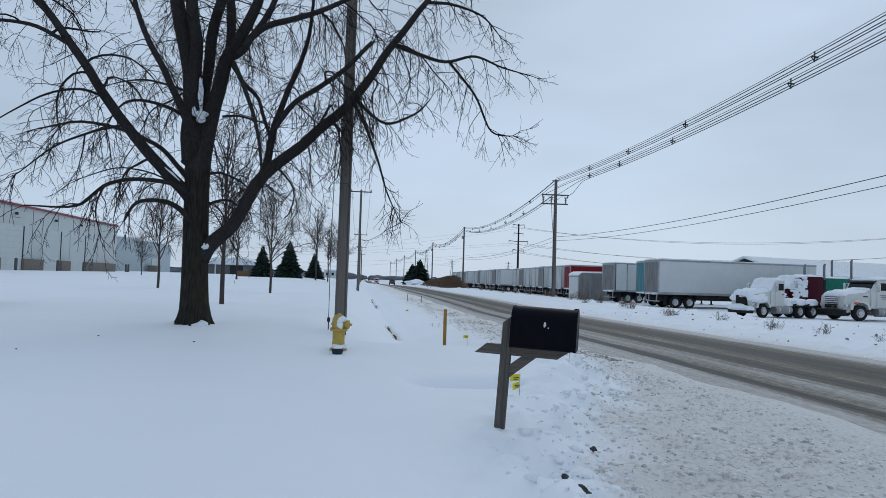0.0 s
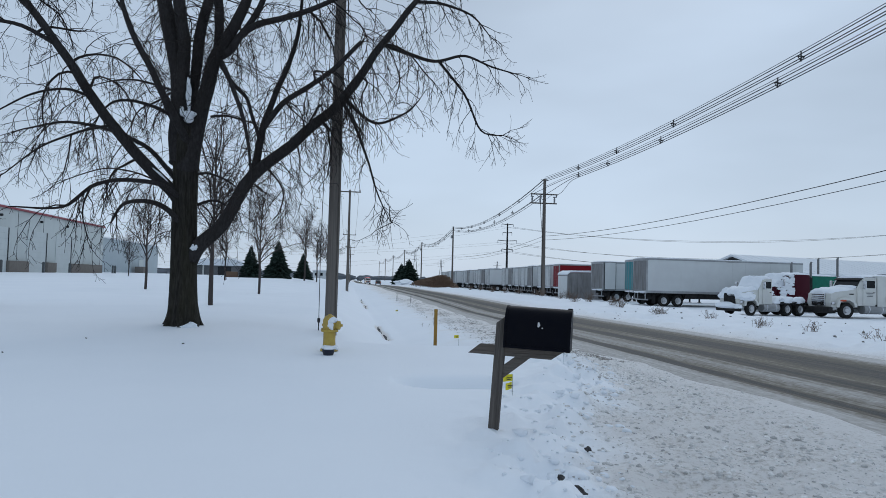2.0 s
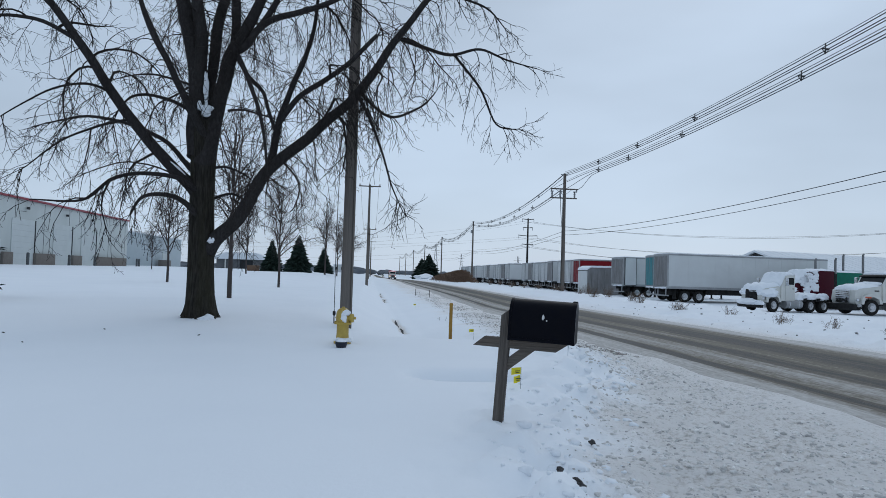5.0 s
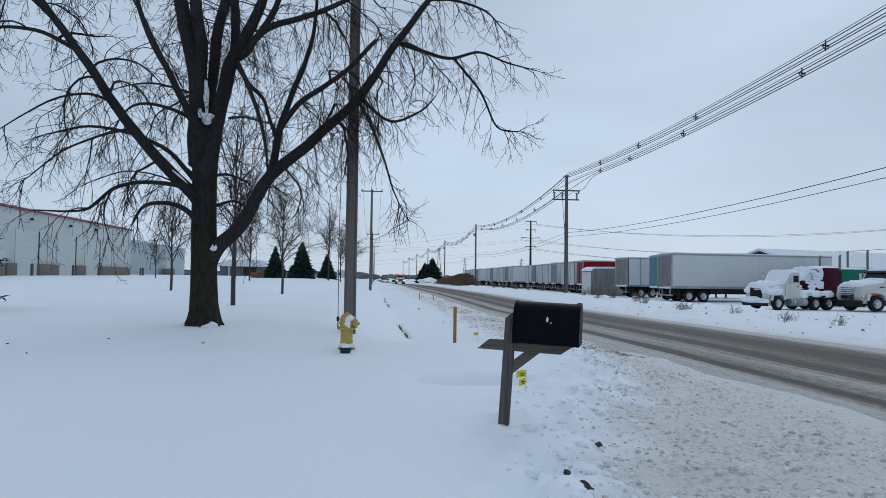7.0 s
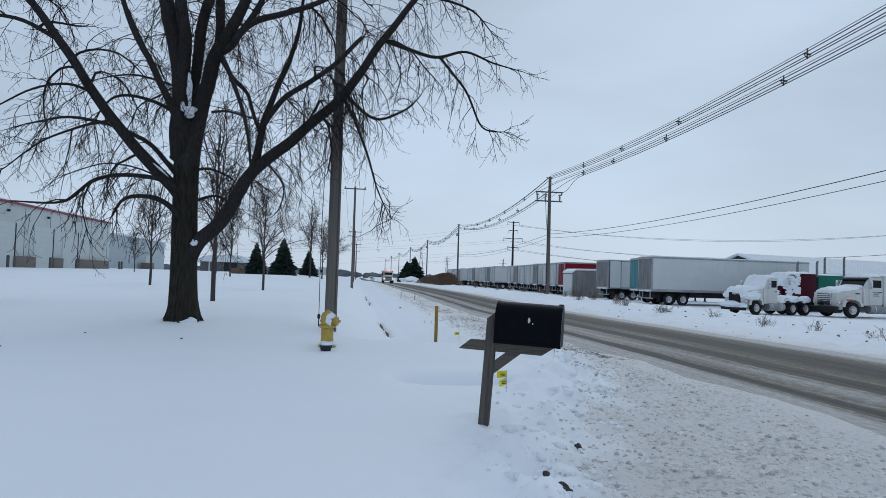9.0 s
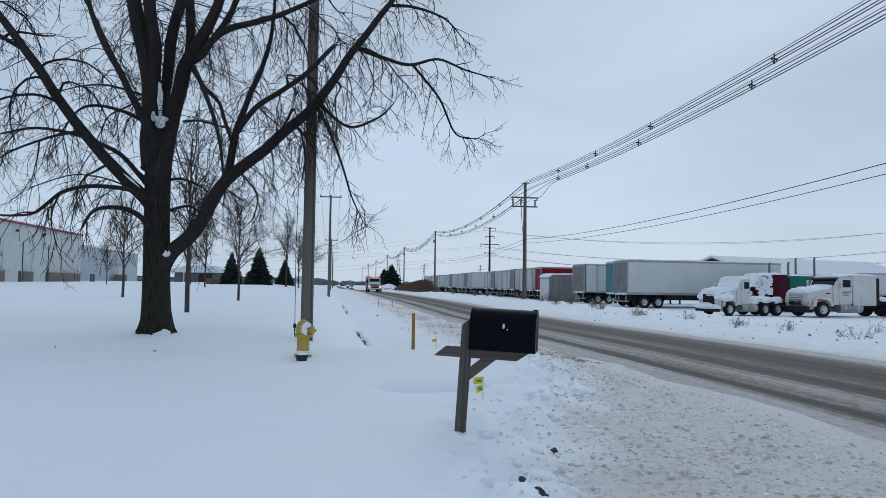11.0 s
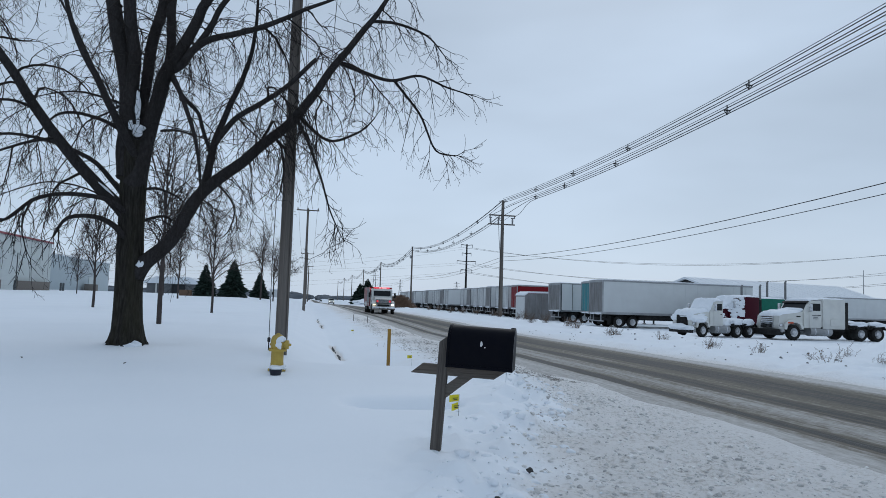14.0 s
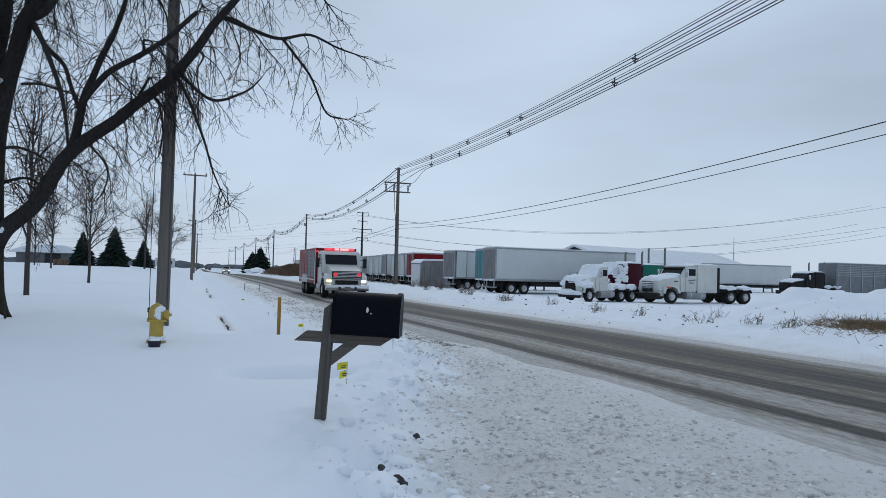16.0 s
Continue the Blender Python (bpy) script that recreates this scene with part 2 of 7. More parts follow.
M_WEED = material("dry_weed", (0.16, 0.12, 0.095), 0.85, islands=0.4)
M_BRUSH = material("brown_brush", (0.19, 0.125, 0.088), 0.9, vary=(0.13, 0.085, 0.06), scale=1.0, amount=0.6, islands=0.45)
# distance haze is mixed into the woods' pale blue-grey colour
M_HAZYTREES = material("far_woods", (0.13, 0.145, 0.165), 0.95, vary=(0.18, 0.19, 0.205), scale=0.12, amount=0.6, islands=0.25)


# ---- mesh building ----
class Mesh:
    """Gathers vertices and faces of one part."""

    def __init__(self):
        self.v, self.f = [], []

    def add(self, verts, faces):
        o = len(self.v)
        self.v.extend(tuple(p) for p in verts)
        self.f.extend(tuple(i + o for i in f) for f in faces)
        return self

    def box(self, centre, size, bevel=0.0, m=None):
        """A box, its edges cut by bevel; m turns it about its centre."""
        hx, hy, hz = (s / 2 for s in size)
        b = min(bevel, 0.49 * min(size))
        bm = bmesh.new()
        bmesh.ops.create_cube(bm, size=1)
        bmesh.ops.scale(bm, vec=(2 * hx, 2 * hy, 2 * hz), verts=bm.verts)
        if b > 0:
            bmesh.ops.bevel(bm, geom=bm.edges[:], offset=b, segments=1 if b < 0.02 else 2, profile=0.5, affect="EDGES")
        if m is not None:
            bmesh.ops.transform(bm, matrix=m, verts=bm.verts)
        bmesh.ops.translate(bm, vec=centre, verts=bm.verts)
        return self.bm(bm)

    def bm(self, bm):
        bm.verts.index_update()
        self.add([v.co[:] for v in bm.verts], [[v.index for v in f.verts] for f in bm.faces])
        bm.free()
        return self

    def tube(self, pts, radii, n=8, caps=True):
        pts = [Vector(p) for p in pts]
        if isinstance(radii, (int, float)):
            radii = [radii] * len(pts)
        t = (pts[1] - pts[0]).normalized()
        u = t.orthogonal().normalized()
        verts, faces = [], []
        for i, p in enumerate(pts):
            d = (pts[min(i + 1, len(pts) - 1)] - pts[max(i - 1, 0)])
            if d.length > 1e-9:
                d.normalize()
                u = (u - d * u.dot(d))
                u = u.normalized() if u.length > 1e-6 else d.orthogonal().normalized()
                t = d
            w = t.cross(u)
            for k in range(n):
                a = 2 * math.pi * k / n
                verts.append(p + (u * math.cos(a) + w * math.sin(a)) * radii[i])
        for i in range(len(pts) - 1):
            for k in range(n):
                a, b = i * n + k, i * n + (k + 1) % n
                faces.append((a, b, b + n, a + n))
        if caps:
            faces.append(tuple(reversed(range(n))))
            faces.append(tuple(range((len(pts) - 1) * n, len(pts) * n)))
        return self.add(verts, faces)

    def lathe(self, profile, n=24, m=None):
        """Radius, height pairs turned about z; m poses it."""
        verts, faces = [], []
        for r, z in profile:
            for k in range(n):
                a = 2 * math.pi * k / n
                verts.append(Vector((r * math.cos(a), r * math.sin(a), z)))
        if m is not None:
            verts = [m @ v for v in verts]
        for i in range(len(profile) - 1):
            for k in range(n):
                a, b = i * n + k, i * n + (k + 1) % n
                faces.append((a, b, b + n, a + n))
        faces.append(tuple(reversed(range(n))))
        faces.append(tuple(range((len(profile) - 1) * n, len(profile) * n)))
        return self.add(verts, faces)

    def prism(self, outline, y0, y1, axis="y"):
        """An outline in x, z pushed from y0 to y1 (or, with axis x, an outline in y, z from x0 to x1)."""
        n = len(outline)
        at = (lambda a, b, d: (a, d, b)) if axis == "y" else ((lambda a, b, d: (d, a, b)) if axis == "x" else (lambda a, b, d: (a, b, d)))
        verts = [at(a, b, y0) for a, b in outline] + [at(a, b, y1) for a, b in outline]
        faces = [(i, (i + 1) % n, n + (i + 1) % n, n + i) for i in range(n)]
        faces += [tuple(reversed(range(n))), tuple(range(n, 2 * n))]
        return self.add(verts, faces)

    def blob(self, centre, size, seed=0, rough=0.25, sub=2):
        bm = bmesh.new()
        bmesh.ops.create_icosphere(bm, subdivisions=sub, radius=1)
        off = Vector((seed * 3.7, seed * 1.3, seed * 2.1))
        for v in bm.verts:
            k = 1 + rough * noise.noise(v.co * 1.6 + off) + 0.4 * rough * noise.noise(v.co * 4 + off)
            v.co = Vector((v.co.x * size[0], v.co.y * size[1], v.co.z * size[2])) * k + Vector(centre)
        return self.bm(bm)

    def drape(self, profile, y0, y1, thick, seed=0, n=18):
        """A sheet of snow lying along an x, z profile from y0 to y1, thick in the middle, ragged at its borders."""
        k, m = 3 * len(profile), n
        top, low = [], []
        for i in range(k + 1):
            u = i / k * (len(profile) - 1)
            j = min(int(u), len(profile) - 2)
            px_, pz = (profile[j][c] + (profile[j + 1][c] - profile[j][c]) * (u - j) for c in (0, 1))
            for q in range(m + 1):
                v = q / m
                rim = min(1.0, 6 * v, 6 * (1 - v), 5 * i / k, 5 * (1 - i / k)) ** 0.5
                b = noise.noise((px_ * 2.2 + seed * 3.1, v * 5.0, seed * 1.7)) + 0.5 * noise.noise((px_ * 6 + seed, v * 12.0, seed * 2.3))
                y = y0 + (y1 - y0) * v
                lift = thick * rim * (1.0 + 0.45 * b)
                top.append((px_ - 0.3 * lift, y, pz + lift))
                low.append((px_, y, pz - 0.06))
        c = (k + 1) * (m + 1)
        f = []
        for i in range(k):
            for q in range(m):
                a = i * (m + 1) + q
                f.append((a, a + 1, a + m + 2, a + m + 1))
                f.append((c + a, c + a + m + 1, c + a + m + 2, c + a + 1))
        ring = [q for q in range(m + 1)] + [i * (m + 1) + m for i in range(1, k + 1)] + [k * (m + 1) + q for q in range(m - 1, -1, -1)] + [i * (m + 1) for i in range(k - 1, 0, -1)]
        for a, b in zip(ring, ring[1:] + ring[:1]):
            f.append((a, b, c + b, c + a))
        return self.add(top + low, f)

    def data(self, name, mat, smooth=True):
        me = bpy.data.meshes.new(name)
        me.from_pydata(self.v, [], self.f)
        me.materials.append(mat)
        bm = bmesh.new()
        bm.from_mesh(me)
        bmesh.ops.recalc_face_normals(bm, faces=bm.faces)
        bm.to_mesh(me)
        bm.free()
        if smooth:
            me.shade_smooth()
            me.set_sharp_from_angle(angle=radians(38))
        return me


def part(name, mesh, mat, parent=None, label="", m=None, smooth=True):
    ob = new(name, mesh.data(name, mat, smooth) if isinstance(mesh, Mesh) else mesh)
    if parent is not None:
        ob.parent = parent
    if m is not None:
        ob.matrix_basis = m
    return tagged(ob, label)


def thing(name, label, category, m=None, group="", kind=""):
    ob = new(name)
    ob.empty_display_size = 0.2
    if m is not None:
        ob.matrix_basis = m
    return tagged(ob, label, category, group, kind)


def smooth(a, b, x):
    k = min(1.0, max(0.0, (x - a) / (b - a)))
    return k * k * (3 - 2 * k)


def lerp(x, xs, ys):
    return float(np.interp(x, xs, ys))


# ---- the ground: lawn, ditch, shoulder, far bank, truck yard ----
def nz(x, y, s, seed=0.0):
    return noise.noise((x * s + seed, y * s - seed, seed))


def snow_edge(y):
    """Where the clean lawn snow ends and the ploughed-up shoulder begins."""
    return lerp(y, [0, 3, 4.9, 6.9, 8.7, 11.9, 16.2, 30, 80], [1.1, 1.3, 1.55, 2.15, 3.05, 3.9, 4.4, 4.7, 5.2])


def lawn(x, y):
    rise = lerp(y, [0, 12, 16, 25, 42, 82, 121, 150, 260, 500, 800], [0, 0, 0.15, 0.2, 0.3, 0.85, 0.95, 1.1, 0.9, -0.8, -3.0])
    side = smooth(1.0, -9.0, x)
    near = smooth(60, 30, y)
    return rise * max(side, near * smooth(2.0, -2.5, x))


def road_rise(y):
    """How the road dips and climbs along its length."""
    return lerp(y, [0, 15, 38, 55, 70, 105, 125, 180, 220, 300, 500], [0, 0, -0.13, -0.05, -0.01, -0.02, 0.0, -0.2, -0.48, -1.1, -2.0])


def road_bend(y):
    """How far the road bears to the right in the distance."""
    return 0.0055 * max(0.0, y - 130.0)


def ground_height(x, y):
    e = snow_edge(y)
    z = lawn(x, y)
    # lawn edge falls to the shoulder
    shoulder = lerp(x, [e - 0.5, e + 0.25, 5.2, 6.0, 6.4], [0.0, -0.14, -0.26, -0.31, -0.40])
    flat = z if x < e - 0.5 else shoulder + z * smooth(e + 0.3, e - 0.5, x)
    # beyond the drive a ditch runs between the lawn and the shoulder
    ditch = lerp(x, [-1.2, -0.2, 0.9, 1.35, 1.9, 3.2, 4.6, 5.6, 6.4], [0, -0.08, -0.55, -0.72, -0.66, -0.36, -0.24, -0.31, -0.40])
    ditch = z * smooth(1.2, -1.2, x) + ditch
    k = smooth(13.6, 16.2, y) * smooth(140, 90, y)
    h = flat * (1 - k) + ditch * k
    if x > 6.0:
        h = lerp(x, [6.0, 6.4, 11.9, 12.3, 13.2, 15, 17.5, 19.5, 21.5], [-0.31, -0.40, -0.40, -0.30, -0.2, -0.1, 0.02, -0.15, -0.5])
    h += road_rise(y) * smooth(1.2, 4.2, x) * smooth(19.0, 14.0, x)
    # heap of ploughed snow at the yard's near corner
    h += (1.32 + 0.25 * nz(x, y, 0.35, 5)) * smooth(22.8, 28.6, x - 0.35 * (y - 27)) * smooth(60, 45, x) * math.exp(-((y - 27.5) / 3.2) ** 2)
    return h


def trickle(y):
    return 1.36 + 0.2 * nz(0.0, y, 0.3, 12)


def broken(y):
    """Stretches of the ditch where meltwater has broken the snow open."""
    return max(smooth(a, a + 0.6, y) * smooth(b, b - 0.6, y) for a, b in ((22.6, 30.0), (46.0, 54.0), (55.0, 66.0)))


def surface(x, y):
    h = ground_height(x, y)
    e = snow_edge(y)
    near = smooth(60, 25, y)
    h += 0.035 * nz(x, y, 0.3, 1) + 0.012 * nz(x, y, 1.1, 2)
    churn = smooth(e - 0.45, e + 0.3, x + 0.35 * nz(x, y, 1.3, 3)) * smooth(5.9, 4.7, x) * near
    h += churn * (0.06 * nz(x, y, 2.6, 4) + 0.038 * nz(x, y, 6.2, 6))
    edge = smooth(e - 1.3, e - 0.2, x) * smooth(e + 0.6, e - 0.1, x) * near * smooth(17, 14, y)
    h += edge * (0.28 * max(0, nz(x, y, 2.1, 7)) + 0.12 * nz(x, y, 5.0, 8))
    if 11.8 < x < 60:
        bank = smooth(12.0, 13.5, x) * smooth(24, 19, x)
        h += bank * (0.15 * nz(x, y, 0.6, 9) + 0.10 * nz(x, y, 1.7, 10) + 0.08 * nz(x, y, 3.6, 15))
        h += smooth(20, 26, x) * math.exp(-((y - 27) / 5) ** 2) * (0.26 * nz(x, y, 0.9, 11) + 0.12 * nz(x, y, 2.3, 14))
    # a wind scoop in the lawn snow beside the mailbox
    sx, sy = (x - 1.36) / 0.72, (y - 9.0) / 0.9
    d = sx * sx + sy * sy
    if d < 1.6:
        h -= 0.95 * smooth(1.3, 0.1, d) * smooth(-0.92, -0.80, sy) * smooth(0.5, -0.5, sy)
    # grooves where the ditch water broke the snow
    if 15 < y < 62 and 0.6 < x < 2.4:
        h -= 0.06 * smooth(0.2, 0.04, abs(x - trickle(y))) * broken(y)
    return h


def dirtiness(x, y):
    e = snow_edge(y)
    n = nz(x, y, 1.3, 3)
    a = smooth(e - 0.1, e + 0.8, x + 0.45 * n) * smooth(12.9, 12.2, x)
    if y > 13.5:
        a = max(a, smooth(2.7, 4.8, x + 0.8 * n) * smooth(12.9, 12.2, x))
    far_edge = 0.5 * smooth(14.0, 12.2, x + 0.5 * n) * smooth(11.0, 12.0, x)
    groove = 0.0
    if 15 < y < 62 and 0.6 < x < 2.4:
        groove = 1.6 * smooth(0.17, 0.06, abs(x - trickle(y))) * broken(y)
    return max(a, far_edge, groove)


def steps(*spans):
    out = []
    for a, b, s in spans:
        out += list(np.arange(a, b - 1e-6, s))
    return out


GX = [-1500, -900, -600, -400, -280, -200, -150] + steps((-120, -40, 8), (-40, -10, 2), (-10, -3, 0.5), (-3, 6.6, 0.085), (6.6, 11.8, 0.6),
     (11.8, 22, 0.2), (22, 48, 0.45), (48, 120, 8)) + [120, 150, 200, 280, 400, 600, 900, 1500]
GY = [-400, -200, -100] + steps((-60, -4, 4), (-4, 2, 0.4), (2, 18, 0.085), (18, 36, 0.2), (36, 60, 0.5), (60, 120, 3), (120, 300, 12)) + \
     [300, 340, 400, 480, 600, 800, 1100, 1600, 2500]


def build_ground():
    verts, dirt = [], []
    for y in GY:
        for x in GX:
            verts.append((x, y, surface(x, y)))
            dirt.append(dirtiness(x, y))
    w = len(GX)
    faces = [(j * w + i, j * w + i + 1, (j + 1) * w + i + 1, (j + 1) * w + i) for j in range(len(GY) - 1) for i in range(w - 1)]
    me = bpy.data.meshes.new("ground")
    me.from_pydata(verts, [], faces)
    me.materials.append(M_GROUND)
    me.attributes.new("dirt", "FLOAT", "POINT").data.foreach_set("value", dirt)
    me.shade_smooth()
    return tagged(new("ground", me), "snow-covered lawn, ditch, verge and yard under deep clean snow", "ground", kind="structure")


def build_road():
    xs = [4.9 + 0.24 * i for i in range(32)]
    ys = steps((-60, 0, 4), (0, 40, 0.4), (40, 130, 2.5), (130, 900, 15))
    verts = [(x + road_bend(y), y, road_rise(y) - 0.315 + 0.05 * (1 - ((x - 9.0) / 3.6) ** 2) + 0.012 * nz(x * 2.5, y * 0.35, 1.0, 20) + 0.008 * nz(x * 6, y * 1.2, 1.0, 21)) for y in ys for x in xs]
    w = len(xs)
    faces = [(j * w + i, j * w + i + 1, (j + 1) * w + i + 1, (j + 1) * w + i) for j in range(len(ys) - 1) for i in range(w - 1)]
    me = bpy.data.meshes.new("road")
    me.from_pydata(verts, [], faces)
    me.materials.append(M_ROAD)
    me.shade_smooth()
    return tagged(new("road", me), "two-lane asphalt road covered in grey slush with dark wheel tracks", "road", kind="structure")


build_ground()
build_road()


# ---- bare trees ----
def wander(rng, p, d, length, r0, r1, droop, curl, n):
    """Points and radii of a twig that sets out along d, sags by droop and lifts its tip by curl."""
    pts, rad = [Vector(p)], [r0]
    d = Vector(d).normalized()
    arc = Vector((rng.gauss(0, 1), rng.gauss(0, 1), rng.gauss(0, 0.6))) * 0.13
    for i in range(n):
        f = (i + 1) / n
        if i == n // 2:
            arc = arc * -0.4 + Vector((rng.gauss(0, 1), rng.gauss(0, 1), rng.gauss(0, 1))) * 0.12
        d = d + arc
        d = d + Vector((rng.uniform(-1, 1), rng.uniform(-1, 1), rng.uniform(-1, 1))) * 0.2
        d.z += -droop * (1 - f) * 0.9 + curl * f * f - droop * 0.3
        d.normalize()
        pts.append(pts[-1] + d * (length / n))
        rad.append(r0 + (r1 - r0) * f)
    return pts, rad


def sprout(mesh, rng, pts, rad, level, spec, start=0.15):
    """Side twigs along a branch, level after level, as spec says: twigs a metre, lengths, droop, curl."""
    if level >= len(spec):
        return
    per, lo, hi, droop, curl, thick = spec[level]
    total = sum((b - a).length for a, b in zip(pts, pts[1:]))
    count = int(total * per + rng.random())
    for _ in range(count):
        f = start + (1 - start) * rng.random()
        k = min(int(f * (len(pts) - 1)), len(pts) - 2)
        g = f * (len(pts) - 1) - k
        p = pts[k].lerp(pts[k + 1], g)
        along = (pts[k + 1] - pts[k]).normalized()
        side = Vector((rng.gauss(0, 1), rng.gauss(0, 1), rng.gauss(0, 1)))
        side = (side - along * side.dot(along)).normalized()
        d = along * rng.uniform(0.25, 0.9) + side * rng.uniform(0.6, 1.1)
        here = rad[k] + (rad[k + 1] - rad[k]) * g
        length = rng.uniform(lo, hi) * (1.0 - 0.35 * f) * min(1.0, 0.36 + here / (0.07 if level == 0 else 0.02))
        r0 = min(thick * rng.uniform(0.75, 1.2), 0.8 * here)
        n = max(3, int(length / 0.16))
        a, b = wander(rng, p, d, length, r0, max(0.0035, 0.38 * r0), droop, curl, min(n, 10))
        mesh.tube(a, b, 4 if r0 > 0.014 else 3, caps=False)
        sprout(mesh, rng, a, b, level + 1, spec, 0.12)


def bend(points, n):
    """A smooth run through x, y, z, r points."""
    out, rad = [], []
    m = len(points)
    for i in range(m - 1):
        p0, p1, p2, p3 = (Vector(points[min(max(k, 0), m - 1)]) for k in (i - 1, i, i + 1, i + 2))
        for s in range(n):
            t = s / n
            q = 0.5 * ((2 * p1) + (p2 - p0) * t + (2 * p0 - 5 * p1 + 4 * p2 - p3) * t * t + (3 * p1 - p0 - 3 * p2 + p3) * t ** 3)
            out.append(Vector(q[:3]))
            rad.append(max(0.004, q[3]))
    out.append(Vector(points[-1][:3]))
    rad.append(points[-1][3])
    return out, rad


V4 = lambda x, y, z, r: Vector((x, y, z, r))


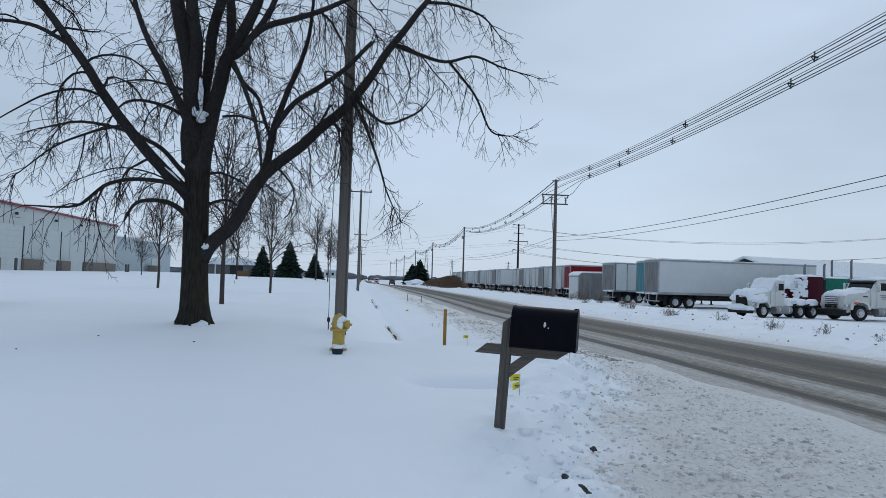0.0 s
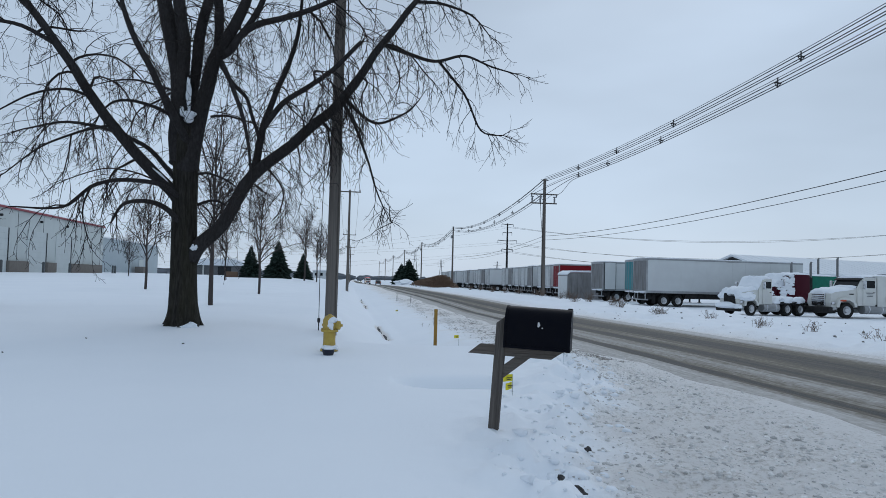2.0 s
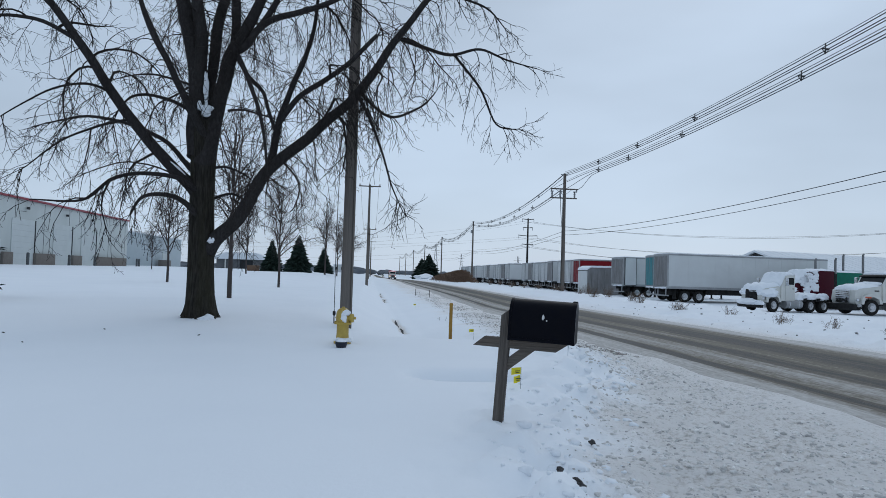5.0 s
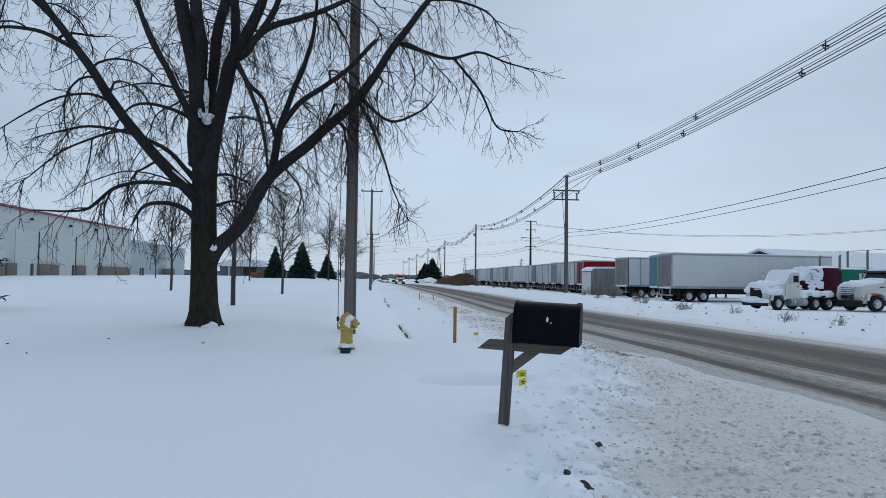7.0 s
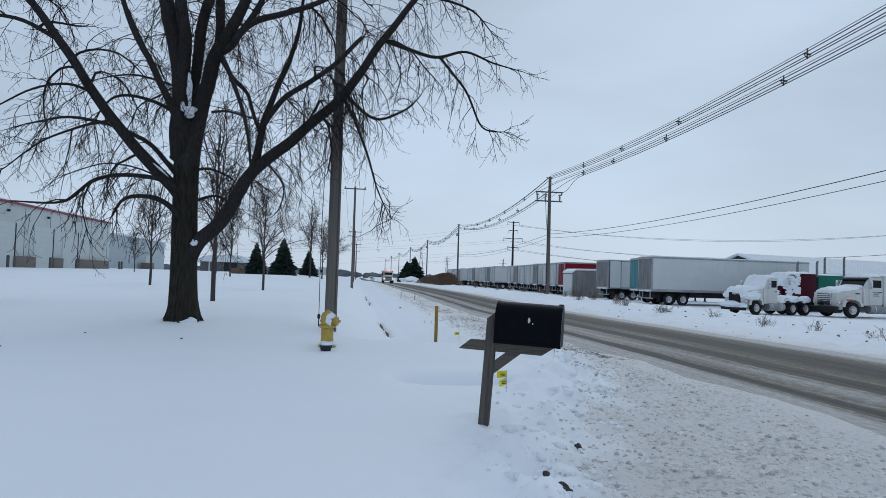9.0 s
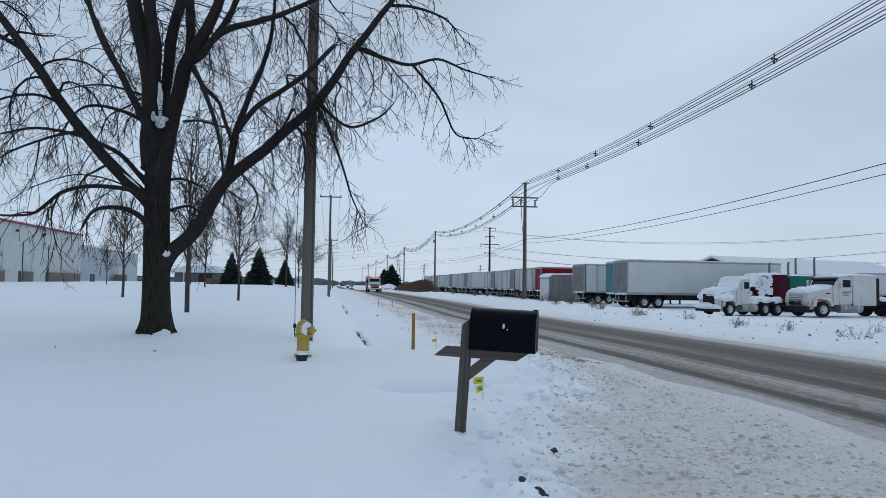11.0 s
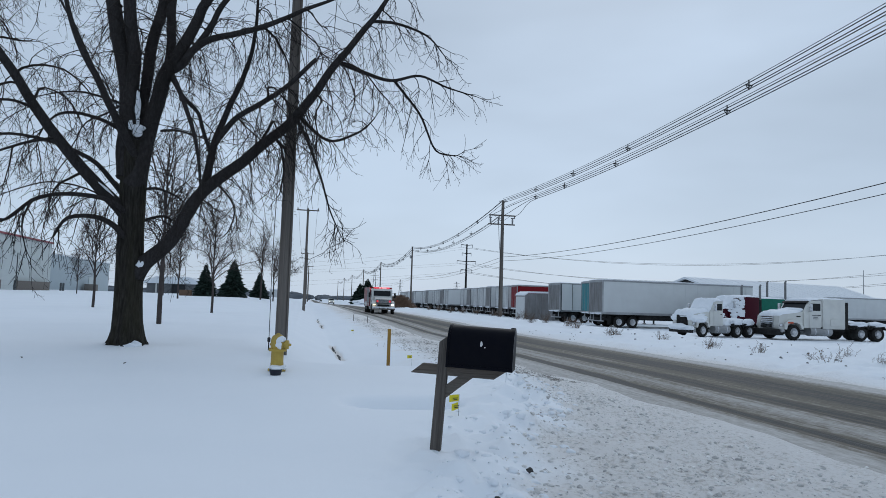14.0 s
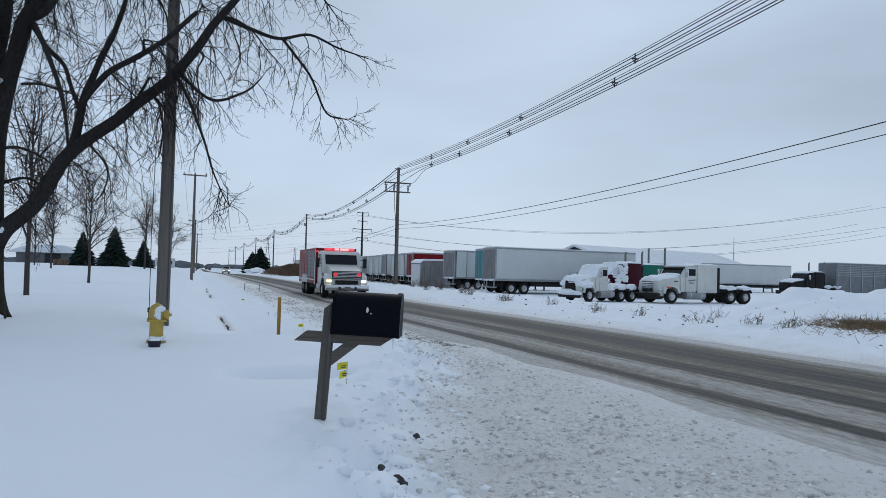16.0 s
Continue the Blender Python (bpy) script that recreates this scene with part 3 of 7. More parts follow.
def big_tree():
    """The old roadside tree: a thick leaning trunk, spreading limbs and drooping twigs. Origin at the trunk's foot."""
    rng = random.Random(11)
    tree = thing("bare_tree", "large old bare deciduous tree with drooping twigs in snow", "tree", pose(-3.5, 16.0, 0.12))
    trunk = Mesh()
    pts, rad = bend([V4(0, 0, -0.25, 0.40), V4(0.0, 0, 0.05, 0.36), V4(0.0, 0, 0.35, 0.31), V4(-0.02, 0, 1.0, 0.28), V4(-0.03, 0, 1.7, 0.275),
                     V4(-0.055, 0, 2.6, 0.262), V4(-0.06, 0, 3.4, 0.268), V4(-0.04, 0, 4.0, 0.29), V4(-0.02, 0, 4.3, 0.27)], 6)
    trunk.tube(pts, rad, 28)
    for k in range(7):
        a = k * 0.9 + 0.3
        f, fr = bend([V4(0.25 * math.cos(a), 0.25 * math.sin(a), 0.5, 0.05), V4(0.31 * math.cos(a), 0.31 * math.sin(a), 0.14, 0.07), V4(0.42 * math.cos(a), 0.42 * math.sin(a), -0.06, 0.07), V4(0.55 * math.cos(a), 0.55 * math.sin(a), -0.2, 0.06)], 5)
        trunk.tube(f, fr, 8)
    for i, v in enumerate(trunk.v):
        q = Vector(v)
        a = math.atan2(q.y, q.x)
        k = 1 + 0.05 * noise.noise((math.cos(a) * 5, math.sin(a) * 5, q.z * 0.6)) + 0.03 * noise.noise((math.cos(a) * 14, math.sin(a) * 14, q.z * 1.2))
        trunk.v[i] = (q.x * k, q.y * k, q.z)
    part("trunk", trunk, M_BARK, tree, "dark furrowed trunk with mossy patches")
    # limbs: x, y, z from the foot, radius
    limbs = [
        [V4(-0.19, 0.00, 3.47, 0.25), V4(-0.21, 0.00, 4.17, 0.215), V4(-0.26, 0.00, 4.92, 0.18), V4(-0.33, 0.05, 5.53, 0.17), V4(-0.45, 0.05, 6.13, 0.165), V4(-0.57, 0.10, 6.74, 0.16), V4(-0.73, 0.10, 7.34, 0.145), V4(-1.05, 0.2, 9.2, 0.09), V4(-1.4, 0.2, 11.5, 0.04)],
        [V4(0.06, 0.10, 4.19, 0.13), V4(0.03, 0.15, 4.82, 0.11), V4(0.05, 0.20, 5.56, 0.115), V4(0.10, 0.25, 6.18, 0.12), V4(0.19, 0.30, 6.81, 0.115), V4(0.32, 0.35, 7.46, 0.11), V4(0.55, 0.6, 9.5, 0.07), V4(0.6, 0.7, 12.0, 0.03)],
        [V4(-0.06, -0.02, 3.35, 0.24), V4(0.05, -0.05, 4.03, 0.2), V4(0.19, -0.08, 4.65, 0.17), V4(0.32, -0.10, 5.21, 0.155), V4(0.45, -0.12, 5.78, 0.15), V4(0.64, -0.15, 6.20, 0.135), V4(0.87, -0.20, 6.70, 0.12), V4(1.05, -0.25, 7.16, 0.11), V4(1.21, -0.30, 7.55, 0.1), V4(2.1, -0.4, 9.0, 0.06), V4(2.7, -0.4, 10.6, 0.03)],
        [V4(-0.1, 0.0, 2.55, 0.15), V4(-0.35, -0.1, 2.95, 0.135), V4(-1.18, -0.25, 3.75, 0.115), V4(-2.04, -0.4, 4.85, 0.10), V4(-2.78, -0.5, 5.95, 0.085), V4(-3.6, -0.6, 7.0, 0.065), V4(-4.4, -0.7, 8.2, 0.03)],
        [V4(-0.1, -0.1, 2.75, 0.06), V4(-0.6, -0.6, 3.05, 0.05), V4(-1.34, -0.9, 3.1, 0.042), V4(-1.98, -1.2, 2.95, 0.035), V4(-2.55, -1.5, 2.5, 0.026), V4(-3.6, -1.9, 2.45, 0.012)],
        [V4(-0.12, -0.15, 2.2, 0.07), V4(-0.42, -0.4, 2.5, 0.06), V4(-0.8, -0.6, 2.66, 0.05), V4(-1.3, -0.8, 2.6, 0.036), V4(-1.55, -0.9, 2.2, 0.02)],
        [V4(0.1, -0.05, 1.35, 0.18), V4(0.28, -0.12, 1.72, 0.165), V4(0.79, -0.25, 2.28, 0.145), V4(1.37, -0.4, 3.35, 0.13), V4(2.34, -0.55, 4.2, 0.115), V4(3.32, -0.7, 5.25, 0.10), V4(4.06, -0.8, 6.38, 0.08), V4(4.85, -0.9, 7.5, 0.06), V4(5.6, -1.0, 8.8, 0.025)],
        [V4(1.37, -0.4, 3.35, 0.09), V4(1.55, -0.2, 4.4, 0.075), V4(1.82, 0.0, 5.25, 0.06), V4(2.14, 0.2, 6.16, 0.05), V4(2.28, 0.4, 7.3, 0.035), V4(2.3, 0.5, 8.6, 0.015)],
        [V4(1.45, -0.3, 4.2, 0.07), V4(1.95, -0.6, 4.98, 0.06), V4(2.81, -0.9, 5.6, 0.052), V4(3.64, -1.1, 6.48, 0.045)],
        [V4(4.12, -0.8, 6.45, 0.05), V4(4.75, -0.7, 6.28, 0.042), V4(5.35, -0.6, 6.15, 0.036), V4(6.0, -0.6, 6.32, 0.028), V4(6.66, -0.7, 6.1, 0.02), V4(7.35, -0.8, 5.95, 0.01)],
        [V4(5.4, -0.6, 6.15, 0.03), V4(6.0, -0.5, 5.45, 0.026), V4(6.42, -0.5, 4.6, 0.02), V4(6.95, -0.6, 4.52, 0.01)],
        [V4(3.2, -0.7, 5.15, 0.045), V4(3.55, -0.9, 4.6, 0.036), V4(3.86, -1.1, 3.8, 0.024), V4(4.10, -1.2, 3.05, 0.016), V4(4.32, -1.3, 2.6, 0.011), V4(4.44, -1.3, 2.4, 0.006)],
        [V4(3.25, -0.7, 5.2, 0.04), V4(3.96, -0.5, 4.65, 0.032), V4(4.6, -0.4, 4.85, 0.024), V4(5.0, -0.4, 5.25, 0.012)],
        [V4(0.05, 0.2, 3.6, 0.06), V4(-0.6, 1.4, 4.9, 0.045), V4(-1.3, 2.6, 6.4, 0.034), V4(-2.2, 3.6, 8.0, 0.02)],
        [V4(0.58, -0.15, 5.95, 0.1), V4(0.78, -0.20, 6.10, 0.09), V4(1.00, -0.25, 6.42, 0.08), V4(1.37, -0.30, 6.71, 0.072), V4(1.83, -0.35, 6.88, 0.065), V4(2.31, -0.40, 7.03, 0.06), V4(2.91, -0.45, 7.35, 0.05), V4(3.52, -0.50, 7.70, 0.04), V4(4.3, -0.6, 8.1, 0.02)],
        [V4(-0.05, -0.2, 4.0, 0.09), V4(-0.7, -1.2, 5.2, 0.07), V4(-1.4, -2.0, 6.6, 0.05), V4(-1.9, -2.4, 8.2, 0.02)],
        [V4(-0.2, 0.1, 3.1, 0.06), V4(-1.0, 1.0, 3.9, 0.05), V4(-2.3, 1.7, 4.3, 0.036), V4(-3.4, 2.1, 4.1, 0.018)],
        [V4(-2.04, -0.4, 4.85, 0.034), V4(-2.6, -0.9, 5.0, 0.027), V4(-3.4, -1.2, 4.8, 0.02), V4(-4.3, -1.4, 4.2, 0.012)],
        [V4(-0.25, 0.0, 4.5, 0.05), V4(-0.8, 0.0, 4.75, 0.04), V4(-1.6, 0.1, 4.8, 0.028), V4(-2.0, 0.1, 4.3, 0.014)],
        [V4(0.15, 0.1, 2.6, 0.035), V4(0.6, 0.2, 2.75, 0.028), V4(1.05, 0.2, 2.5, 0.014)],
        [V4(-2.78, -0.5, 5.95, 0.05), V4(-3.7, -0.6, 6.35, 0.04), V4(-4.7, -0.7, 6.3, 0.028), V4(-5.5, -0.8, 5.7, 0.012)],
        [V4(-3.3, -0.55, 6.6, 0.05), V4(-4.3, -0.3, 7.4, 0.04), V4(-5.3, -0.1, 7.6, 0.028), V4(-6.1, 0.0, 7.0, 0.012)],
        [V4(-0.56, 0.1, 7.2, 0.07), V4(-1.4, 0.2, 7.85, 0.055), V4(-2.3, 0.3, 8.0, 0.036), V4(-3.1, 0.3, 7.4, 0.014)],
        [V4(4.85, -0.9, 7.5, 0.04), V4(5.4, -0.8, 7.5, 0.032), V4(6.1, -0.7, 7.3, 0.022), V4(6.6, -0.7, 6.8, 0.01)],
        [V4(-1.6, -0.3, 4.3, 0.034), V4(-2.3, -1.0, 4.1, 0.026), V4(-3.1, -1.5, 3.7, 0.018), V4(-3.8, -1.8, 3.1, 0.01)],
        [V4(0.6, -0.2, 5.8, 0.06), V4(1.0, -0.7, 4.9, 0.045), V4(1.25, -0.9, 3.9, 0.032), V4(1.35, -1.0, 3.1, 0.014)],
        [V4(-0.18, -0.05, 4.93, 0.14), V4(-0.20, -0.08, 5.54, 0.135), V4(-0.22, -0.08, 6.15, 0.135), V4(-0.30, -0.08, 6.77, 0.13), V4(-0.40, -0.05, 7.38, 0.125), V4(-0.6, 0.0, 9.0, 0.08), V4(-0.5, 0.1, 11.0, 0.03)],
        [V4(0.50, 0.10, 5.78, 0.11), V4(0.53, 0.15, 6.35, 0.1), V4(0.51, 0.20, 6.91, 0.1), V4(0.48, 0.20, 7.47, 0.095), V4(0.7, 0.4, 9.5, 0.05)],
        [V4(0.93, -0.20, 6.36, 0.07), V4(1.15, -0.25, 6.68, 0.07), V4(1.37, -0.30, 7.06, 0.065), V4(1.59, -0.35, 7.56, 0.06), V4(2.3, -0.5, 8.6, 0.03)],
        [V4(0.58, -0.10, 5.75, 0.05), V4(0.74, -0.15, 5.49, 0.046), V4(0.94, -0.20, 5.24, 0.043), V4(1.18, -0.25, 5.01, 0.04), V4(1.31, -0.30, 4.64, 0.04), V4(1.43, -0.35, 4.28, 0.04)],
        [V4(0.15, 0.00, 3.30, 0.035), V4(0.43, -0.10, 3.33, 0.028), V4(0.78, -0.20, 3.21, 0.022), V4(1.05, -0.25, 3.02, 0.014)],
        [V4(0.42, -0.10, 4.58, 0.03), V4(0.77, -0.20, 4.62, 0.026), V4(1.18, -0.30, 4.53, 0.018), V4(1.59, -0.40, 4.41, 0.01)],
        [V4(-0.45, -0.10, 5.12, 0.03), V4(-0.80, -0.20, 5.22, 0.026), V4(-1.19, -0.30, 5.30, 0.022), V4(-1.63, -0.40, 5.25, 0.016), V4(-2.05, -0.50, 5.12, 0.008)],
        [V4(-0.45, -0.20, 5.05, 0.028), V4(-0.67, -0.40, 4.89, 0.022), V4(-1.05, -0.60, 4.68, 0.016), V4(-1.23, -0.70, 4.36, 0.008)],
    ]
    wood = [(2.7, 0.8, 2.6, 0.32, 0.03, 0.0135), (4.4, 0.45, 1.6, 0.42, 0.06, 0.0072), (6.6, 0.18, 0.6, 0.30, 0.25, 0.0046)]
    light = [(5.0, 0.6, 1.9, 0.62, 0.02, 0.011), (4.6, 0.3, 1.0, 0.5, 0.06, 0.0075), (4.5, 0.12, 0.4, 0.30, 0.25, 0.0055)]
    thin = [(2.4,) + wood[0][1:], (3.8,) + wood[1][1:], wood[2]]
    sparse = [(1.7,) + wood[0][1:], (3.6,) + wood[1][1:], wood[2]]
    fine = [(5.0, 0.4, 1.3, 0.45, 0.02, 0.010), (4.2, 0.25, 0.8, 0.45, 0.08, 0.007), (4.5, 0.12, 0.35, 0.30, 0.25, 0.005)]
    boughs = [(0.85, 1.0, 2.6, 0.34, 0.03, 0.03), (4.0, 0.5, 1.6, 0.42, 0.06, 0.0115), (4.6, 0.25, 0.9, 0.45, 0.12, 0.0068), (4.5, 0.12, 0.4, 0.3, 0.25, 0.0048)]
    whips = [(1.9, 1.0, 2.2, 0.75, 0.0, 0.0105), (4.0, 0.3, 0.9, 0.6, 0.05, 0.0065), (4.0, 0.12, 0.4, 0.3, 0.2, 0.005)]
    for i, points in enumerate(limbs):
        # limbs that lean towards or away from the road keep their spread
        p, r = bend([V4((q[0] - 3.5) * (16 + q[1]) / 16 + 3.5, q[1], 1.13 + (q[2] - 1.13) * (16 + q[1]) / 16, q[3]) for q in points], 6)
        for j in range(1, len(p) - 1):
            k = 0.03 + 0.25 * r[j]
            p[j] += noise.noise_vector(p[j] * 1.4 + Vector((i * 3.1, 0, 0))) * k * 0.7
        limb = part("limb", Mesh().tube(p, r, 12 if r[0] > 0.08 else 7), M_LIMB, tree)
        twigs = Mesh()
        slim = i in (9, 10, 12, 23)
        stems = i in (0, 1, 2, 13, 15, 26, 27, 28)
        wood_here = light if slim or i in (4, 5, 32, 33) else fine if i in (11, 29, 30, 31) else sparse if stems else thin if i in (3, 17, 20, 21) else wood
        sprout(twigs, rng, p, r, 0, wood_here, 0.3 if r[0] > 0.12 else 0.08)
        if i in (6, 7, 8, 14):
            sprout(twigs, rng, p, r, 0, whips, 0.3)
        if i in (3, 4, 6, 8, 14, 20, 24):
            sprout(twigs, rng, p, r, 0, boughs, 0.3 if r[0] > 0.12 else 0.15)
        if i in (6, 8, 11):
            sprout(twigs, rng, p, r, 0, whips, 0.45)
        # twigs at the end of the limb
        for _ in range(1 if i in (4, 5) else 2 if slim else 4):
            a, b = wander(rng, p[-1], p[-1] - p[-3] + Vector((rng.uniform(-0.2, 0.2), rng.uniform(-0.2, 0.2), rng.uniform(-0.1, 0.2))), rng.uniform(0.5, 1.2), 0.009, 0.004, 0.15, 0.2, 6)
            twigs.tube(a, b, 3, caps=False)
            sprout(twigs, rng, a, b, 2, wood, 0.1)
        tagged(part("twigwork", twigs, M_TWIG, limb), kind="stuff")
    # snow caught in the forks
    part("fork_snow", Mesh().blob((0.0, -0.3, 4.55), (0.17, 0.1, 0.07), 3, 0.25, 3).blob((0.02, -0.3, 4.46), (0.11, 0.09, 0.11), 6, 0.25, 3).blob((-0.13, -0.29, 4.63), (0.045, 0.05, 0.08), 2, 0.3, 2)
         .blob((-0.02, -0.2, 5.0), (0.05, 0.04, 0.36), 5, 0.7, 3), M_SNOW, tree, "snow lodged in a fork")
    for sx, sz, n in ((-0.52, 3.21, 0.30), (-0.95, 3.62, 0.2)):
        part("limb_snow", Mesh().tube([(sx + 0.5 * n, -0.24, sz - 0.42 * n), (sx, -0.27, sz + 0.02), (sx - 0.5 * n, -0.32, sz + 0.48 * n)], [0.012, 0.028, 0.01], 6), M_SNOW, tree, "thin snow along a limb")
    part("fork_snow", Mesh().blob((0.24, -0.22, 1.70), (0.08, 0.08, 0.08), 8, 0.6, 3), M_SNOW, tree, "snow lodged in a fork")
    part("foot_snow", Mesh().blob((0.2, -0.36, -0.03), (0.24, 0.12, 0.12), 4, 0.6, 3), M_SNOW, tree, "snow drifted against the trunk")
    return tree


def young_tree(name, seed, height, spread, radius, label, count=18):
    """A young street tree with a straight stem and rising branches. Origin at its foot."""
    rng = random.Random(seed)
    tree = thing(name, label, "tree")
    p, r = bend([V4(0, 0, -0.2, radius * 1.15), V4(0.02, 0, height * 0.2, radius), V4(-0.02, 0.02, height * 0.5, radius * 0.62), V4(0.02, 0, height * 0.98, 0.012)], 7)
    part("trunk", Mesh().tube(p, r, 10), M_TWIG2, tree)
    crown = Mesh()
    wood = [(6.0, 0.45, 1.4, -0.06, 0.10, 0.012), (7.5, 0.25, 0.75, 0.02, 0.1, 0.009)]
    for i in range(count):
        f = 0.27 + 0.62 * (i + rng.random()) / count
        z = height * f
        a = i * 2.4 + rng.random()
        length = spread * (1.25 - 0.75 * f) * rng.uniform(0.8, 1.15) * 1.35
        d = Vector((math.cos(a), math.sin(a), rng.uniform(0.9, 1.5) + f))
        q, s = wander(rng, (0, 0, z), d, length * 1.2, radius * (0.5 - 0.3 * f) + 0.006, 0.006, -0.05, 0.05, 8)
        crown.tube(q, s, 5, caps=False)
        sprout(crown, rng, q, s, 0, wood, 0.15)
    part("crown", crown, M_TWIG2, tree)
    return tree


def spruce(name, seed, height, width, label):
    """A dense conifer: a stem and whorls of drooping needle sprays. Origin at its foot."""
    rng = random.Random(seed)
    tree = thing(name, label, "tree")
    part("trunk", Mesh().tube([(0, 0, -0.3), (0, 0, height * 0.97)], [0.13, 0.02], 8), M_BARK, tree)
    crown = Mesh()
    n = int(height * 260)
    for i in range(n):
        f = 1 - math.sqrt((i + 0.5) / n) * 0.98
        z = 0.15 + f * height * 0.985
        reach = width / 2 * (1 - f) ** 0.85 * (0.84 + 0.42 * noise.noise((2.2 * math.cos(i * 2.4), 2.2 * math.sin(i * 2.4), z * 2.1 + seed))) * rng.uniform(0.55, 1.2) + 0.05
        a = i * 2.4 + rng.uniform(-0.3, 0.3)
        out = Vector((math.cos(a), math.sin(a), 0))
        cross = Vector((-out.y, out.x, 0))
        start = out * (reach * rng.uniform(0.1, 0.4)) + Vector((0, 0, z))
        tip = out * reach + Vector((0, 0, z - reach * rng.uniform(0.1, 0.5) + 0.12))
        w = 0.06 + 0.10 * reach * rng.uniform(0.5, 1.2)
        mid = start.lerp(tip, 0.55)
        drop = Vector((0, 0, -0.12 - 0.1 * reach))
        crown.add([start, mid + cross * w, tip, mid - cross * w, mid + drop, mid + Vector((0, 0, 0.07))],
                  [(0, 1, 5), (1, 2, 5), (2, 3, 5), (3, 0, 5), (1, 0, 4), (2, 1, 4), (3, 2, 4), (0, 3, 4)])
    part("crown", crown, M_NEEDLE, tree, smooth=False)
    return tree


big_tree()


def plant(ob, x, y, turn=0.0, scale=1.0, sink=0.05):
    ob.matrix_basis = pose(x, y, surface(x, y) - sink, 0, 0, turn) @ Matrix.Diagonal((scale, scale, scale, 1))
    return ob


young = young_tree("young_tree", 5, 5.4, 2.15, 0.068, "young bare street tree with upswept branches in the lawn")
young2 = young_tree("young_tree", 8, 5.6, 2.0, 0.064, "slim young bare tree with fine twigs in the lawn", 24)
plant(young, -11.2, 42.0, 20)
plant(young2, -4.9, 41.5, 70)
for src, x, y, turn, sc in ((young, -4.5, 24.7, 140, 1.05), (young2, -11.6, 71.0, 200, 1.15), (young, -5.7, 100.0, 300, 1.7), (young2, -4.2, 104.0, 20, 1.35),
                            (young2, -22.5, 78.0, 90, 0.75), (young, -3.4, 128.0, 10, 1.7), (young, -16.8, 92.0, 50, 1.0)):
    c = copy_thing(src, pose(0, 0, 0))
    tagged(c, group="young trees on the lawn")
    plant(c, x, y, turn, sc)
tagged(young, group="young trees on the lawn")
tagged(young2, group="young trees on the lawn")

fir = spruce("spruce", 3, 5.2, 4.6, "dark green spruce standing on the snowy lawn")
plant(fir, -9.3, 100.0)
for x, y, sc, turn in ((-13.1, 101.0, 0.86, 80), (-7.0, 118.0, 0.80, 150), (18.7, 214.0, 1.42, 30), (17.1, 222.0, 1.2, 200)):
    c = copy_thing(fir, pose(0, 0, 0))
    tagged(c, group="spruces")
    plant(c, x, y, turn, sc)
    if x > 10:
        c.matrix_basis = c.matrix_basis @ Matrix.Diagonal((1.4, 1.4, 1, 1))
tagged(fir, group="spruces")


def edge_spruce():
    """A nearer spruce with separate hanging sprays. Origin at its foot."""
    rng = random.Random(21)
    tree = thing("spruce", "bushy dark green spruce with drooping boughs near the lawn's edge", "tree", pose(-11.55, 20.5, 0.1), "spruces")
    part("trunk", Mesh().tube([(0, 0, -0.3), (0, 0, 5.8)], [0.12, 0.02], 8), M_BARK, tree)
    boughs = Mesh()
    for i in range(210):
        f = i / 210
        z = 0.35 + 5.2 * f
        reach = 1.75 * (1 - f) ** 0.8 * rng.uniform(0.75, 1.1) + 0.15
        a = i * 2.4 + rng.random()
        q, s = wander(rng, (0, 0, z), (math.cos(a), math.sin(a), 0.05), reach, 0.02, 0.008, 0.06, 0.10, 6)
        boughs.tube(q, s, 4, caps=False)
        for j in range(1, len(q)):
            for _ in range(9):
                p = q[j - 1].lerp(q[j], rng.random())
                d = Vector((math.cos(a) + rng.gauss(0, 0.8), math.sin(a) + rng.gauss(0, 0.8), rng.uniform(-0.7, 0.25))).normalized()
                n = d.orthogonal().normalized() * 0.022
                t = p + d * rng.uniform(0.1, 0.26)
                boughs.add([p, p.lerp(t, 0.5) + n, t, p.lerp(t, 0.5) - n, p.lerp(t, 0.5) + d.cross(n)], [(0, 1, 4), (1, 2, 4), (2, 3, 4), (3, 0, 4), (0, 3, 2, 1)])
    tagged(part("needlework", boughs, M_NEEDLE, tree, smooth=False), kind="stuff")


edge_spruce()

# ---- materials of vehicles and buildings ----
M_WHITE = material("white_vehicle_paint", (0.64, 0.64, 0.60), 0.4, vary=(0.53, 0.54, 0.54), scale=1.2, amount=0.5, grime=(0.38, 0.37, 0.36), grime_scale=0.7, grime_amount=0.35)
M_OFFWHITE = material("dirty_white_panel", (0.60, 0.62, 0.62), 0.5, vary=(0.53, 0.545, 0.545), scale=1.2, amount=0.4, grime=(0.48, 0.485, 0.49), grime_scale=0.4, grime_amount=0.35)
M_SILVER = material("dull_aluminium", (0.42, 0.435, 0.45), 0.45, 0.3, vary=(0.24, 0.245, 0.25), scale=1.0, amount=0.7, grime=(0.18, 0.18, 0.18), grime_scale=0.6, grime_amount=0.5)
M_DOORGREY = material("grimy_rear_doors", (0.25, 0.25, 0.255), 0.5, 0.3, vary=(0.14, 0.135, 0.13), scale=2.0, amount=0.7, stretch=(1, 1, 0.3))
M_TEAL = material("teal_paint", (0.02, 0.22, 0.25), 0.45, vary=(0.03, 0.16, 0.19), scale=2, amount=0.5)
M_REDTRAILER = material("red_trailer_paint", (0.22, 0.012, 0.018), 0.55, vary=(0.16, 0.012, 0.016), scale=1.2, amount=0.5, spec=0.1)
M_MAROON = material("maroon_paint", (0.052, 0.005, 0.014), 0.45, vary=(0.06, 0.006, 0.012), scale=3, amount=0.5, spec=0.12)
